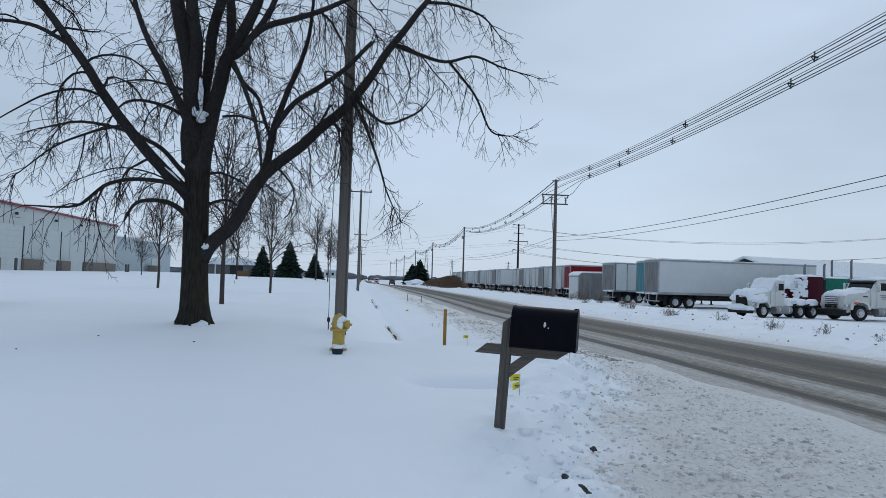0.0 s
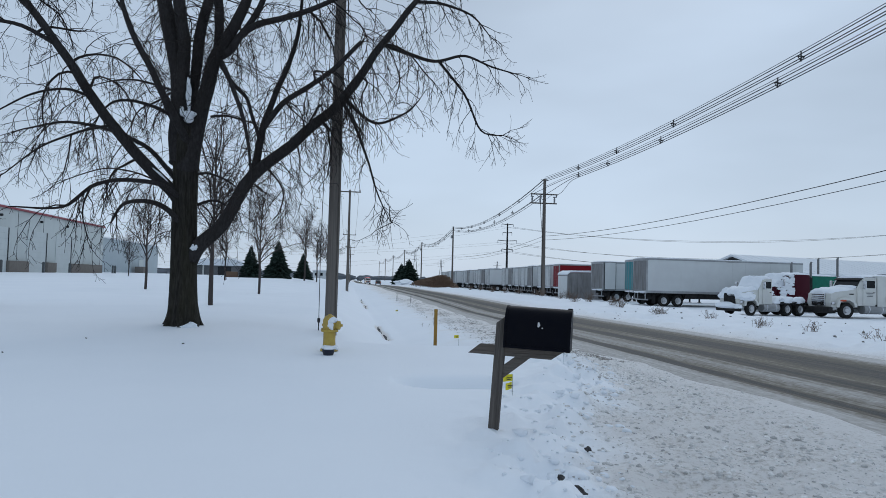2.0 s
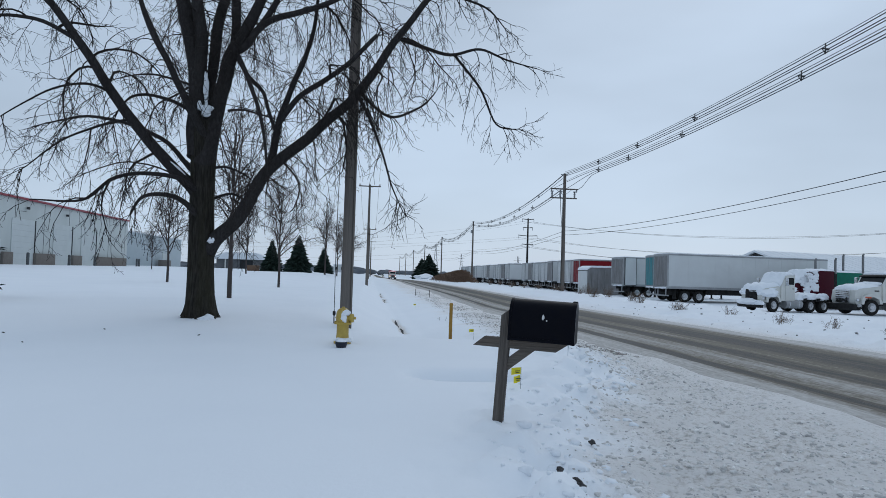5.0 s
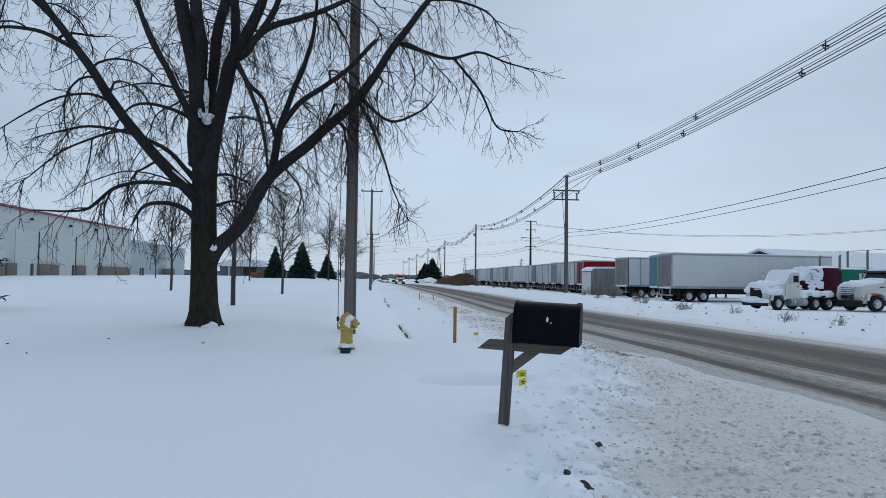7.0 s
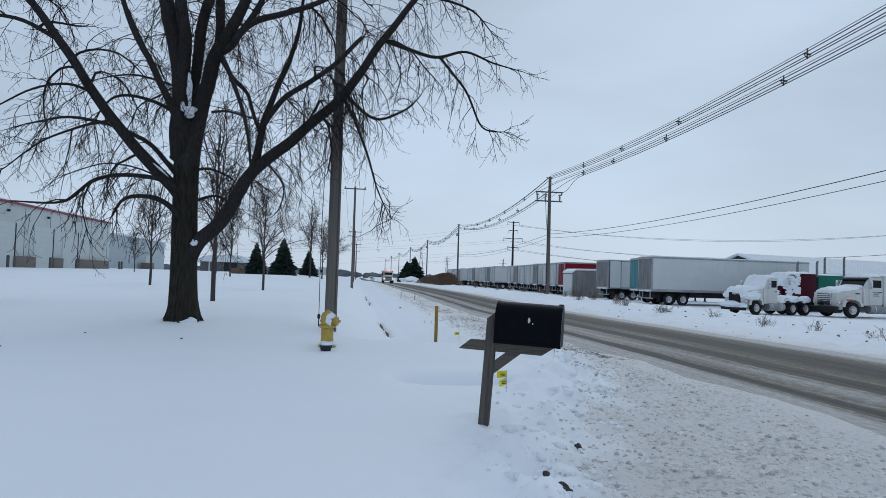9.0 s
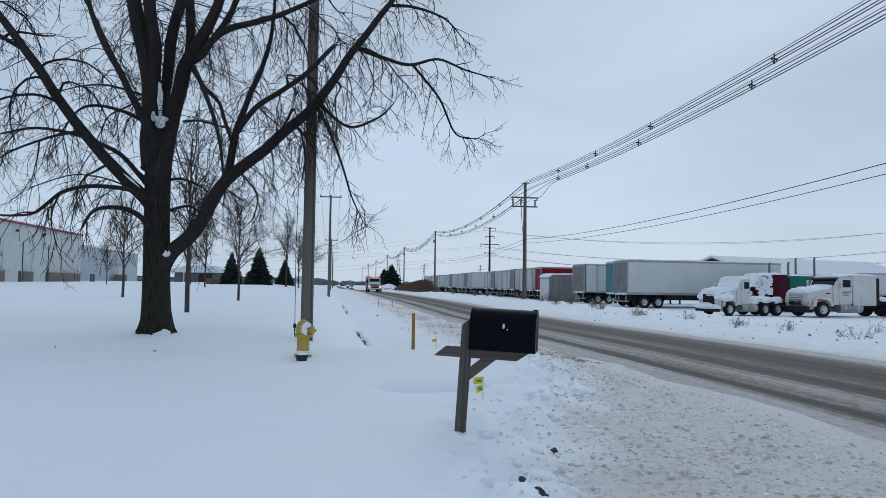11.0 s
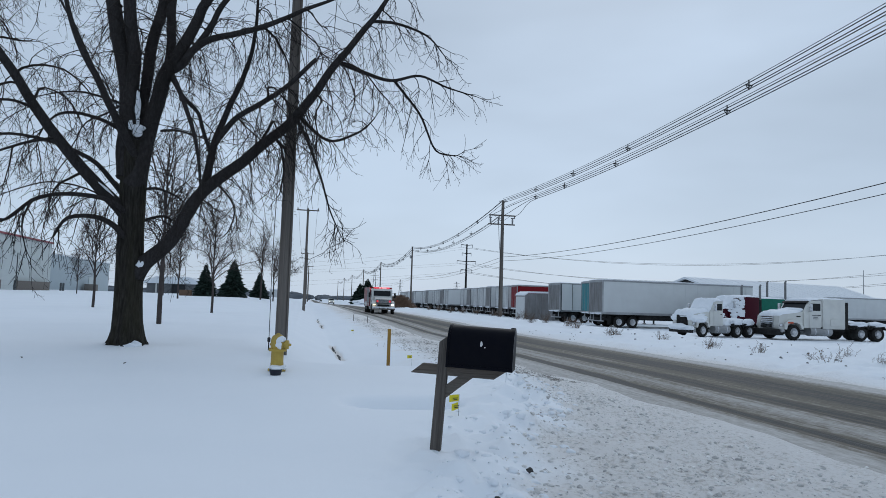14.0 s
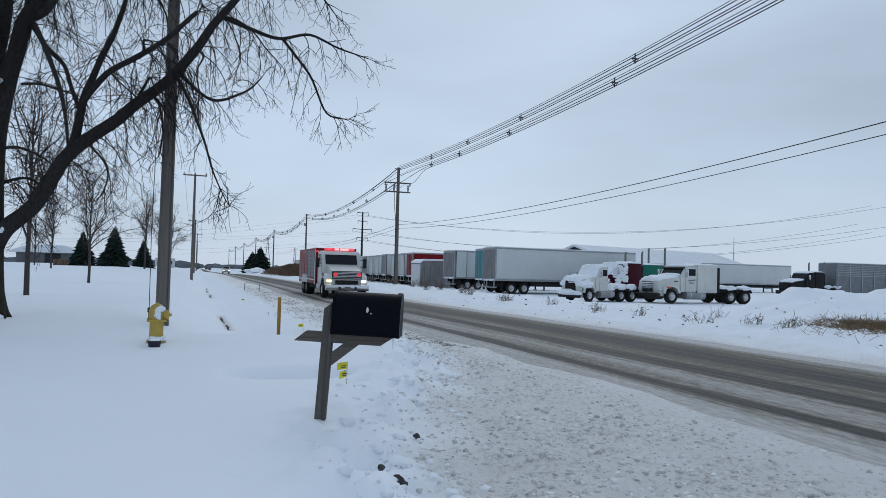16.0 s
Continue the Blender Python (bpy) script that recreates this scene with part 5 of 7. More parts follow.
def trailer(label, side_mat, rear_mat, length=14.8, height=4.05, frames=0, skirt=False):
    """A box trailer lying along +x with its rear doors at x = 0 facing -x; near side at y = 0, far side at y = 2.6."""
    t = thing("semi_trailer", label, "semi-trailer")
    zb = 1.15
    part("body", Mesh().box((length / 2, 1.3, (height + zb) / 2), (length, 2.6, height - zb), 0.03), side_mat, t)
    part("bottom_rail", Mesh().box((length / 2, -0.012, zb + 0.08), (length - 0.05, 0.05, 0.2), 0.008), M_SILVER, t)
    part("top_rail", Mesh().box((length / 2, -0.012, height - 0.06), (length - 0.05, 0.05, 0.13), 0.008), M_SILVER, t)
    for k in range(int(length / 1.22)):
        part("side_post", Mesh().box((0.6 + 1.22 * k, -0.004, (height + zb) / 2), (0.03, 0.010, height - zb - 0.4)), side_mat, t)
    part("rear_frame", Mesh().box((-0.03, 0.05, (height + zb) / 2), (0.1, 0.12, height - zb), 0.01).box((-0.03, 2.55, (height + zb) / 2), (0.1, 0.12, height - zb), 0.01)
         .box((-0.03, 1.3, height - 0.08), (0.1, 2.4, 0.17), 0.01).box((-0.03, 1.3, zb + 0.06), (0.1, 2.4, 0.22), 0.01), M_SILVER, t)
    for k in (0, 1):
        d = part("rear_door", Mesh().box((-0.02, 0.69 + 1.22 * k, (height + zb) / 2), (0.06, 1.19, height - zb - 0.4), 0.01), rear_mat, t)
        for dy in (-0.25, 0.25):
            part("lock_rod", Mesh().tube([(-0.08, 0.69 + 1.22 * k + dy, zb + 0.2), (-0.08, 0.69 + 1.22 * k + dy, height - 0.2)], 0.013, 6), M_STEELGREY, d)
    part("roof_snow", Mesh().box((length / 2, 1.3, height + 0.03), (length - 0.1, 2.5, 0.09), 0.04), M_SNOW, t, "thin snow on the roof")
    part("chassis_rail", Mesh().box((length / 2, 0.75, 0.98), (length - 0.3, 0.12, 0.3), 0.01).box((length / 2, 1.85, 0.98), (length - 0.3, 0.12, 0.3), 0.01), M_CHASSIS, t)
    part("underframe", Mesh().box((length / 2 + 0.8, 1.3, 0.9), (length - 5.5, 2.2, 0.42), 0.03), M_CHASSIS, t)
    part("bogie", Mesh().box((2.3, 1.3, 0.72), (2.9, 1.3, 0.3), 0.03).box((2.3, 1.3, 0.5), (0.15, 2.2, 0.15), 0.02), M_CHASSIS, t)
    for x in (1.55, 2.85):
        wheel(t, x, 0.22, side=-1)
        wheel(t, x, 2.38, side=1)
    part("underride_guard", Mesh().box((0.1, 1.3, 0.55), (0.1, 2.3, 0.1), 0.01).box((0.1, 0.6, 0.85), (0.08, 0.1, 0.6), 0.01).box((0.1, 2.0, 0.85), (0.08, 0.1, 0.6), 0.01), M_STEELGREY, t)
    part("bumper_snow", Mesh().blob((-0.02, 0.8, 1.2), (0.14, 0.7, 0.1), 4, 0.5, 2).blob((-0.03, 1.9, 1.18), (0.12, 0.6, 0.08), 7, 0.5, 2), M_SNOW, t, "snow lying on the rear sill")
    for y in (0.1, 1.9):
        part("mud_flap", Mesh().box((0.75, y + 0.3, 0.62), (0.02, 0.6, 0.75)), M_TYRE, t)
    lx = length - 3.2
    part("landing_gear", Mesh().box((lx, 0.45, 0.65), (0.14, 0.14, 1.1), 0.01).box((lx, 2.15, 0.65), (0.14, 0.14, 1.1), 0.01).box((lx, 1.3, 0.6), (0.08, 1.6, 0.08), 0.01)
         .box((lx, 0.45, 0.06), (0.3, 0.3, 0.06), 0.01).box((lx, 2.15, 0.06), (0.3, 0.3, 0.06), 0.01), M_CHASSIS, t)
    part("side_marker", Mesh().box((length * 0.5, -0.045, zb + 0.08), (0.12, 0.02, 0.06)), M_REFLECT, t)
    return t


YARD = -0.5
white_t = trailer("long white box trailer with grimy rear doors in the snowy yard", M_OFFWHITE, M_DOORGREY)
white_t.matrix_basis = pose(25.1, 57.0, YARD, 0, 0, 3.5)
teal_t = trailer("box trailer with a teal rear in the snowy yard", M_TEAL, M_TEAL)
teal_t.matrix_basis = pose(25.9, 61.2, YARD)
grey_t = trailer("pale box trailer with dark grimy rear doors in the snowy yard", M_OFFWHITE, M_DOORGREY)
red_t = trailer("tall red box trailer in the snowy yard", M_REDTRAILER, M_REDTRAILER)
red_t.matrix_basis = pose(25.6, 83.5, YARD)
plain_t = trailer("weathered white box trailer parked in a row", M_OFFWHITE, M_OFFWHITE)
grey_t.matrix_basis = pose(26.0, 69.7, YARD, 0, 0, 8)
swung = part("swung_door", Mesh().box((0.68, -0.07, 2.6), (1.24, 0.05, 2.7), 0.01), M_OFFWHITE, grey_t, "rear door swung open against the side")
part("door_seal", Mesh().box((0.05, -0.07, 2.6), (0.05, 0.06, 2.74)).box((1.31, -0.07, 2.6), (0.05, 0.06, 2.74)).box((0.68, -0.07, 1.22), (1.2, 0.06, 0.05)), M_SHADOWGAP, swung)
plain_t.matrix_basis = pose(25.9, 88.2, YARD)
rng = random.Random(4)
for i, (src, x, y) in enumerate(((plain_t, 26.0, 92.0), (grey_t, 25.7, 96.5), (plain_t, 26.8, 104.0), (plain_t, 26.6, 109.0), (grey_t, 26.6, 113.5), (plain_t, 26.8, 118.5),
                                 (plain_t, 26.0, 127.0), (grey_t, 26.2, 133.0), (plain_t, 26.0, 138.0), (plain_t, 26.6, 146.0), (grey_t, 26.3, 151.0), (plain_t, 26.8, 157.0),
                                 (plain_t, 27.0, 164.0), (plain_t, 26.4, 170.0), (grey_t, 27.0, 177.0), (plain_t, 26.6, 184.0), (plain_t, 27.0, 192.0), (plain_t, 27.0, 200.0))):
    c = copy_thing(src, pose(x + rng.uniform(-0.3, 0.3), y, YARD, 0, 0, rng.uniform(-1.5, 1.5)))
for o in list(bpy.data.objects):
    if o.name.startswith("semi_trailer"):
        tagged(o, group="parked semi-trailers")
far_trailer = copy_thing(white_t, pose(70.5, 84.0, YARD))
tagged(far_trailer, "long white box trailer parked before the shed", group="parked semi-trailers")

bin_ = thing("container", "grey steel container with a sloping snowy lid in the yard", "container", pose(24.4, 76.5, YARD, 0, 0, 8), "")
part("body", Mesh().prism([(0, 0), (6.2, 0), (6.2, 3.05), (0.3, 2.95), (0, 2.7)], 0, 2.5), M_DOORGREY, bin_)
part("end_panel", Mesh().box((-0.04, 1.25, 1.35), (0.08, 2.3, 2.5), 0.02), M_OFFWHITE, bin_)
for k in range(8):
    part("side_rib", Mesh().box((0.5 + 0.75 * k, -0.03, 1.45), (0.1, 0.06, 2.7), 0.01), M_DOORGREY, bin_)
part("lid_snow", Mesh().prism([(-0.1, 2.72), (0.3, 3.0), (6.25, 3.1), (6.25, 3.3), (0.5, 3.2), (0.0, 2.95)], -0.05, 2.55), M_SNOW, bin_, "snow on the lid")


# ---- parked road tractors ----
def tractor(label, paint, sleeper=1.5, stacks=2, cover=0.5, bumper=None, frame=2.6, sign=False, pipe=3.9, plaster=0):
    """A road tractor whose nose points to -x; bumper at x = 0, near side y = 0, far side y = 2.4."""
    t = thing("road_tractor", label, "truck")
    hood = [(0.32, 0.75), (0.25, 1.1), (0.33, 1.62), (0.6, 1.74), (1.5, 1.86), (2.15, 1.98), (2.15, 0.75), (1.85, 0.72), (1.75, 1.05), (1.45, 1.22), (1.1, 1.22), (0.82, 1.05), (0.72, 0.72)]
    part("hood", Mesh().prism(hood, 0.2, 2.2), paint, t)
    for y in (0.0, 1.95):
        part("fender", Mesh().prism([(0.55, 0.72), (0.6, 1.1), (0.85, 1.35), (1.3, 1.4), (1.75, 1.3), (2.0, 0.9), (2.0, 0.75), (1.85, 0.75), (1.75, 1.05), (1.45, 1.2), (1.1, 1.2), (0.82, 1.05), (0.72, 0.72)], y, y + 0.45), paint, t)
    grille = part("grille", Mesh().box((0.24, 1.2, 1.22), (0.1, 1.15, 0.85), 0.03), M_CHROME if sign else M_CHASSIS, t)
    for k in range(6):
        part("grille_bar", Mesh().box((0.18, 1.2, 0.9 + 0.13 * k), (0.04, 1.05, 0.04)), M_CHASSIS, grille)
    part("bumper", Mesh().box((0.12, 1.2, 0.52), (0.3, 2.4, 0.42), 0.06), bumper or M_CHASSIS, t)
    for y in (0.25, 2.15):
        part("headlamp", Mesh().box((0.42, y, 1.0), (0.25, 0.3, 0.2), 0.04), M_CHROME, t)
    cab = [(2.1, 0.85), (2.1, 2.0), (2.5, 2.72), (2.7, 2.8), (3.45, 2.8), (3.45, 0.85)]
    part("cab", Mesh().prism(cab, 0.1, 2.3), paint, t)
    part("windscreen", Mesh().prism([(2.16, 2.06), (2.12, 2.06), (2.46, 2.68), (2.5, 2.68)], 0.22, 2.18), M_GLASS, t)
    for y in (0.085, 2.315):
        d = part("cab_door", Mesh().box((2.95, y, 1.75), (0.95, 0.04, 1.75), 0.01), paint, t)
        part("side_window", Mesh().prism([(2.5, 2.05), (2.62, 2.55), (3.32, 2.55), (3.32, 2.05)], y - 0.028, y + 0.028), M_GLASS, d)
        part("door_handle", Mesh().box((3.25, y + (0.03 if y > 1 else -0.03), 1.75), (0.16, 0.03, 0.05)), M_CHASSIS, d)
        sy = -1 if y < 1 else 1
        part("mirror", Mesh().box((2.35, y + sy * 0.3, 2.25), (0.1, 0.2, 0.55), 0.03).tube([(2.45, y, 2.5), (2.35, y + sy * 0.3, 2.45)], 0.02, 5).tube([(2.45, y, 2.0), (2.35, y + sy * 0.3, 2.05)], 0.02, 5), M_CHROME, t)
    end = 3.45
    if sleeper > 0:
        part("sleeper", Mesh().box((3.47 + sleeper / 2, 1.2, 1.85), (sleeper, 2.4, 2.1), 0.07), paint, t)
        part("locker_door", Mesh().box((3.6 + sleeper / 2, -0.012, 1.25), (sleeper * 0.5, 0.02, 0.5), 0.01), paint, t)
        end += sleeper + 0.02
        for y in (0.06, 2.34):
            part("fairing", Mesh().box((end + 0.12, y, 1.75), (0.25, 0.06, 1.9), 0.02), M_CHASSIS, t)
    for k in range(stacks):
        y = 0.12 + 2.16 * k
        part("exhaust_stack", Mesh().tube([(end + 0.15, y, 0.9), (end + 0.15, y, pipe)], 0.09, 12).tube([(end + 0.15, y, pipe - 0.02), (end + 0.22, y, pipe + 0.12)], 0.075, 10), M_STACK, t)
    part("chassis_rail", Mesh().box(((end + frame) / 2 + 1.2, 0.8, 0.78), (end + frame - 1.4, 0.1, 0.28), 0.01).box(((end + frame) / 2 + 1.2, 1.6, 0.78), (end + frame - 1.4, 0.1, 0.28), 0.01), M_CHASSIS, t)
    for y in (0.15, 2.25):
        tank = part("fuel_tank", Mesh().tube([(2.55, y + (0.15 if y < 1 else -0.15), 0.62), (4.2, y + (0.15 if y < 1 else -0.15), 0.62)], 0.32, 18), M_SILVER, t)
        for x in (2.9, 3.85):
            part("tank_strap", Mesh().lathe([(0.325, -0.03), (0.33, 0.03)], 18, pose(x, y + (0.15 if y < 1 else -0.15), 0.62, 0, 90)), M_CHROME, tank)
    for y, s in ((0.16, -1), (2.24, 1)):
        wheel(t, 1.28, y, 0.52, 0.3, s)
        for x in (end + frame - 1.9, end + frame - 0.55):
            wheel(t, x, y + 0.02 * -s, 0.52, 0.5, s)
            part("rear_fender", Mesh().prism([(x - 0.62, 0.85), (x - 0.5, 1.08), (x, 1.2), (x + 0.5, 1.08), (x + 0.62, 0.85), (x + 0.56, 0.82), (x + 0.45, 1.0), (x, 1.12), (x - 0.45, 1.0), (x - 0.56, 0.82)], y - 0.24, y + 0.24), M_CHASSIS, t)
            part("fender_snow", Mesh().blob((x, y, 1.2), (0.66, 0.36, 0.12 + 0.16 * cover), int(x * 7), 0.4, 3), M_SNOW, t, "snow on the fender")
    part("fifth_wheel", Mesh().box((end + frame - 1.2, 1.2, 1.0), (0.9, 0.8, 0.1), 0.03), M_CHASSIS, t)
    part("hood_snow", Mesh().drape(([(0.22, 1.3), (0.27, 1.5)] if cover >= 1 else []) + [(0.36, 1.62), (0.6, 1.74), (1.5, 1.86), (2.12, 1.97)], 0.22, 2.18, 0.10 + 0.2 * cover, 7 + int(10 * cover)), M_SNOW, t, "snow on the hood")
    part("cab_snow", Mesh().drape([(2.5, 2.72), (2.7, 2.8), (3.45, 2.8)], 0.1, 2.3, 0.05 + 0.13 * cover, 2), M_SNOW, t, "snow on the cab roof")
    if sleeper > 0:
        part("sleeper_snow", Mesh().drape([(3.5, 2.9), (3.47 + sleeper, 2.9)], 0.02, 2.38, 0.03 + 0.11 * cover, 12), M_SNOW, t, "snow on the sleeper roof")
    if sign:
        part("windscreen_snow", Mesh().blob((2.12, 1.2, 2.05), (0.2, 0.95, 0.2), 19, 0.3, 3), M_SNOW, t, "snow along the windscreen's foot")
    if cover > 0.7:
        part("bumper_snow", Mesh().blob((0.05, 1.2, 0.72), (0.32, 1.2, 0.25), 23, 0.4, 3), M_SNOW, t, "snow on the bumper")
        part("frame_snow", Mesh().drape([(end + 0.3, 0.98), (end + frame - 0.1, 1.0)], 0.15, 2.25, 0.42, 29), M_SNOW, t, "snow along the frame")
        part("windscreen_snow", Mesh().drape([(1.95, 1.95), (2.2, 2.2), (2.5, 2.72), (2.62, 2.78)], 0.12, 2.28, 0.2, 15), M_SNOW, t, "snow packed on the windscreen")
        if cover >= 1:
            part("hood_drift", Mesh().blob((1.3, 1.2, 1.64), (1.12, 1.06, 0.42), 31, 0.12, 3), M_SNOW, t, "deep rounded snow over the hood")
        for y in (0.2, 2.2):
            part("nose_snow", Mesh().blob((1.0, y, 1.4), (0.85, 0.42, 0.32), 17, 0.35, 3), M_SNOW, t, "snow on the front fender")
    rnd = random.Random(61)
    for k in range(plaster):
        a, b, c = rnd.uniform(2.05, 3.4), rnd.uniform(1.25, 2.75), rnd.uniform(0.1, 0.2)
        part("plastered_snow", Mesh().blob((max(a, 2.1 + 0.5 * (b - 2.0)), 0.06, b), (c * 1.9, 0.045, c * 0.8), k, 0.7, 2), M_SNOW, t, "wet snow stuck to the cab's side")
    if sign:
        part("visor", Mesh().prism([(2.28, 2.62), (2.62, 2.78), (2.62, 2.74), (2.3, 2.56)], 0.12, 2.28), M_CHASSIS, t)
        part("side_skirt", Mesh().box((4.2, 0.1, 0.84), (1.7, 0.08, 0.22), 0.02), M_CHASSIS, t)
        part("hood_vent", Mesh().box((1.75, 0.185, 1.62), (0.32, 0.03, 0.07), 0.01), M_CHASSIS, t)
        part("door_lettering", Mesh().box((2.95, 0.055, 1.72), (0.5, 0.012, 0.06)).box((2.95, 0.055, 1.6), (0.36, 0.012, 0.04)).box((2.95, 0.055, 1.5), (0.42, 0.012, 0.04)), M_LETTER, t)
        part("sleeper_notice", Mesh().box((4.3, -0.006, 1.35), (0.5, 0.012, 0.22)), M_LETTER, t)
        part("flare_sticker", Mesh().box((1.0, -0.006, 1.18), (0.42, 0.012, 0.10)), M_REFLECT, t)
    return t


tr1 = tractor("snow-covered white road tractor parked in the yard", M_WHITE, sleeper=0, stacks=0, cover=1.0, frame=3.4)
tr1.matrix_basis = pose(24.55, 42.0, YARD, 0, 0, 13) @ Matrix.Diagonal((0.80, 0.86, 0.86, 1))
tr2 = tractor("maroon road tractor with a sleeper cab under snow", M_MAROON, sleeper=1.3, stacks=2, cover=0.9, bumper=M_CHROME, pipe=3.75, plaster=26)
tr2.matrix_basis = pose(30.2, 49.6, YARD, 0, 0, 4)
tr3 = tractor("green road tractor with a sleeper cab under snow", M_GREEN, sleeper=3.0, stacks=2, cover=0.8, bumper=M_CHROME, pipe=4.35)
tr3.matrix_basis = pose(33.6, 53.2, YARD, 0, 0, 5)
tr4 = tractor("long-nosed white road tractor with a sleeper and snowy hood", M_WHITE, sleeper=1.75, stacks=0, cover=0.45, frame=3.1, sign=True)
tr4.matrix_basis = pose(30.15, 41.2, YARD, 0, 0, 4) @ Matrix.Diagonal((1.03, 1.03, 0.95, 1))
for o in (tr1, tr2, tr3, tr4):
    tagged(o, group="parked road tractors")


def cattle_trailer():
    t = thing("livestock_trailer", "grey slatted livestock trailer behind a snow heap", "semi-trailer", pose(70.1, 62.5, YARD, 0, 0, -2))
    part("body", Mesh().box((7.5, 1.3, 2.3), (15, 2.6, 3.4), 0.05), M_CATTLE, t)
    for k in range(7):
        part("slat", Mesh().box((7.5, -0.03, 2.55 + 0.2 * k), (14.8, 0.06, 0.09), 0.01), M_SILVER, t)
    for k in range(9):
        part("side_post", Mesh().box((0.2 + 1.8 * k, -0.035, 2.3), (0.1, 0.07, 3.3), 0.01), M_SILVER, t)
    part("roof_snow", Mesh().box((7.5, 1.3, 4.04), (14.8, 2.5, 0.1), 0.04), M_SNOW, t)
    c = tractor("dark road tractor coupled to the livestock trailer", M_CHASSIS, sleeper=1.2, stacks=2, cover=0.6)
    c.matrix_basis = pose(63.7, 62.6, YARD, 0, 0, 0)


cattle_trailer()


# ---- mailbox, hydrant, markers ----
def mailbox():
    b = thing("mailbox", "large black metal mailbox on a leaning grey timber post", "mailbox", pose(1.245, 6.02, -0.02, 0, 0, -21))
    lean = pose(0, 0, 0, 0, 3.4, 0)
    part("post", Mesh().prism([(-0.042, -0.35), (0.042, -0.35), (0.042, 1.0), (-0.042, 0.93)], -0.042, 0.042), M_POST, b, m=lean)
    part("arm", Mesh().prism([(-0.23, 0.665), (-0.13, 0.745), (0.60, 0.718), (0.48, 0.638)], -0.035, 0.035), M_BOARD, b)
    part("brace", Mesh().prism([(0.06, 0.45), (0.06, 0.56), (0.20, 0.668), (0.33, 0.664)], -0.03, 0.03), M_BOARD, b)
    part("shelf", Mesh().box((0.36, 0.0, 0.722), (0.46, 0.24, 0.025), 0.004), M_BOARD, b)
    bm = pose(0.10, 0.0, 0.735, 0, 2.2, 0)
    n = 14
    arch = [(-0.145, 0.0), (0.145, 0.0)] + [(0.145 * math.cos(math.pi * k / n), 0.195 + 0.15 * math.sin(math.pi * k / n)) for k in range(n + 1)]
    box = part("box", Mesh().prism(arch, 0.0, 0.51, axis="x"), M_BLACK, b, m=bm)
    arch2 = [(y * 1.045, z * 1.02 - 0.002) for y, z in arch]
    part("door", Mesh().prism(arch2, 0.51, 0.54, axis="x"), M_BLACK, box, "dark metal door, shut")
    part("rear_rim", Mesh().prism(arch2, -0.012, 0.006, axis="x"), M_BLACK, box)
    part("base_lip", Mesh().box((0.255, -0.147, 0.012), (0.51, 0.012, 0.024), 0.003), M_BLACK, box)
    part("edge_wear", Mesh().tube([(0.541, y, z) for y, z in arch2[2:]][9:] + [(0.541, arch2[0][0], 0.02)], 0.0022, 5), M_WEAR, box, "paint worn to metal along the door's rim")
    part("latch", Mesh().box((0.52, 0, 0.347), (0.04, 0.04, 0.016), 0.005), M_BLACK, box)
    part("flag_rivet", Mesh().blob((0.275, -0.148, 0.205), (0.011, 0.004, 0.02), 2, 0.7, 2), M_SCUFF, box, "chipped paint scar")
    part("flag_rivet", Mesh().blob((0.305, -0.148, 0.183), (0.006, 0.003, 0.006), 3, 0.5, 2), M_SCUFF, box, "chipped paint scar")
    part("icicle", Mesh().tube([(0.49, -0.1, 0.0), (0.49, -0.1, -0.09)], [0.006, 0.002], 5), M_ICE, box)


M_WEAR = material("worn_steel_edge", (0.16, 0.16, 0.165), 0.5, 0.4, vary=(0.03, 0.03, 0.032), scale=40, amount=0.8)
M_ICE = material("ice", (0.7, 0.75, 0.8), 0.15)
mailbox()


M_VALVE = material("dark_blue_plastic", (0.008, 0.011, 0.024), 0.5, vary=(0.02, 0.022, 0.03), scale=12, amount=0.5)


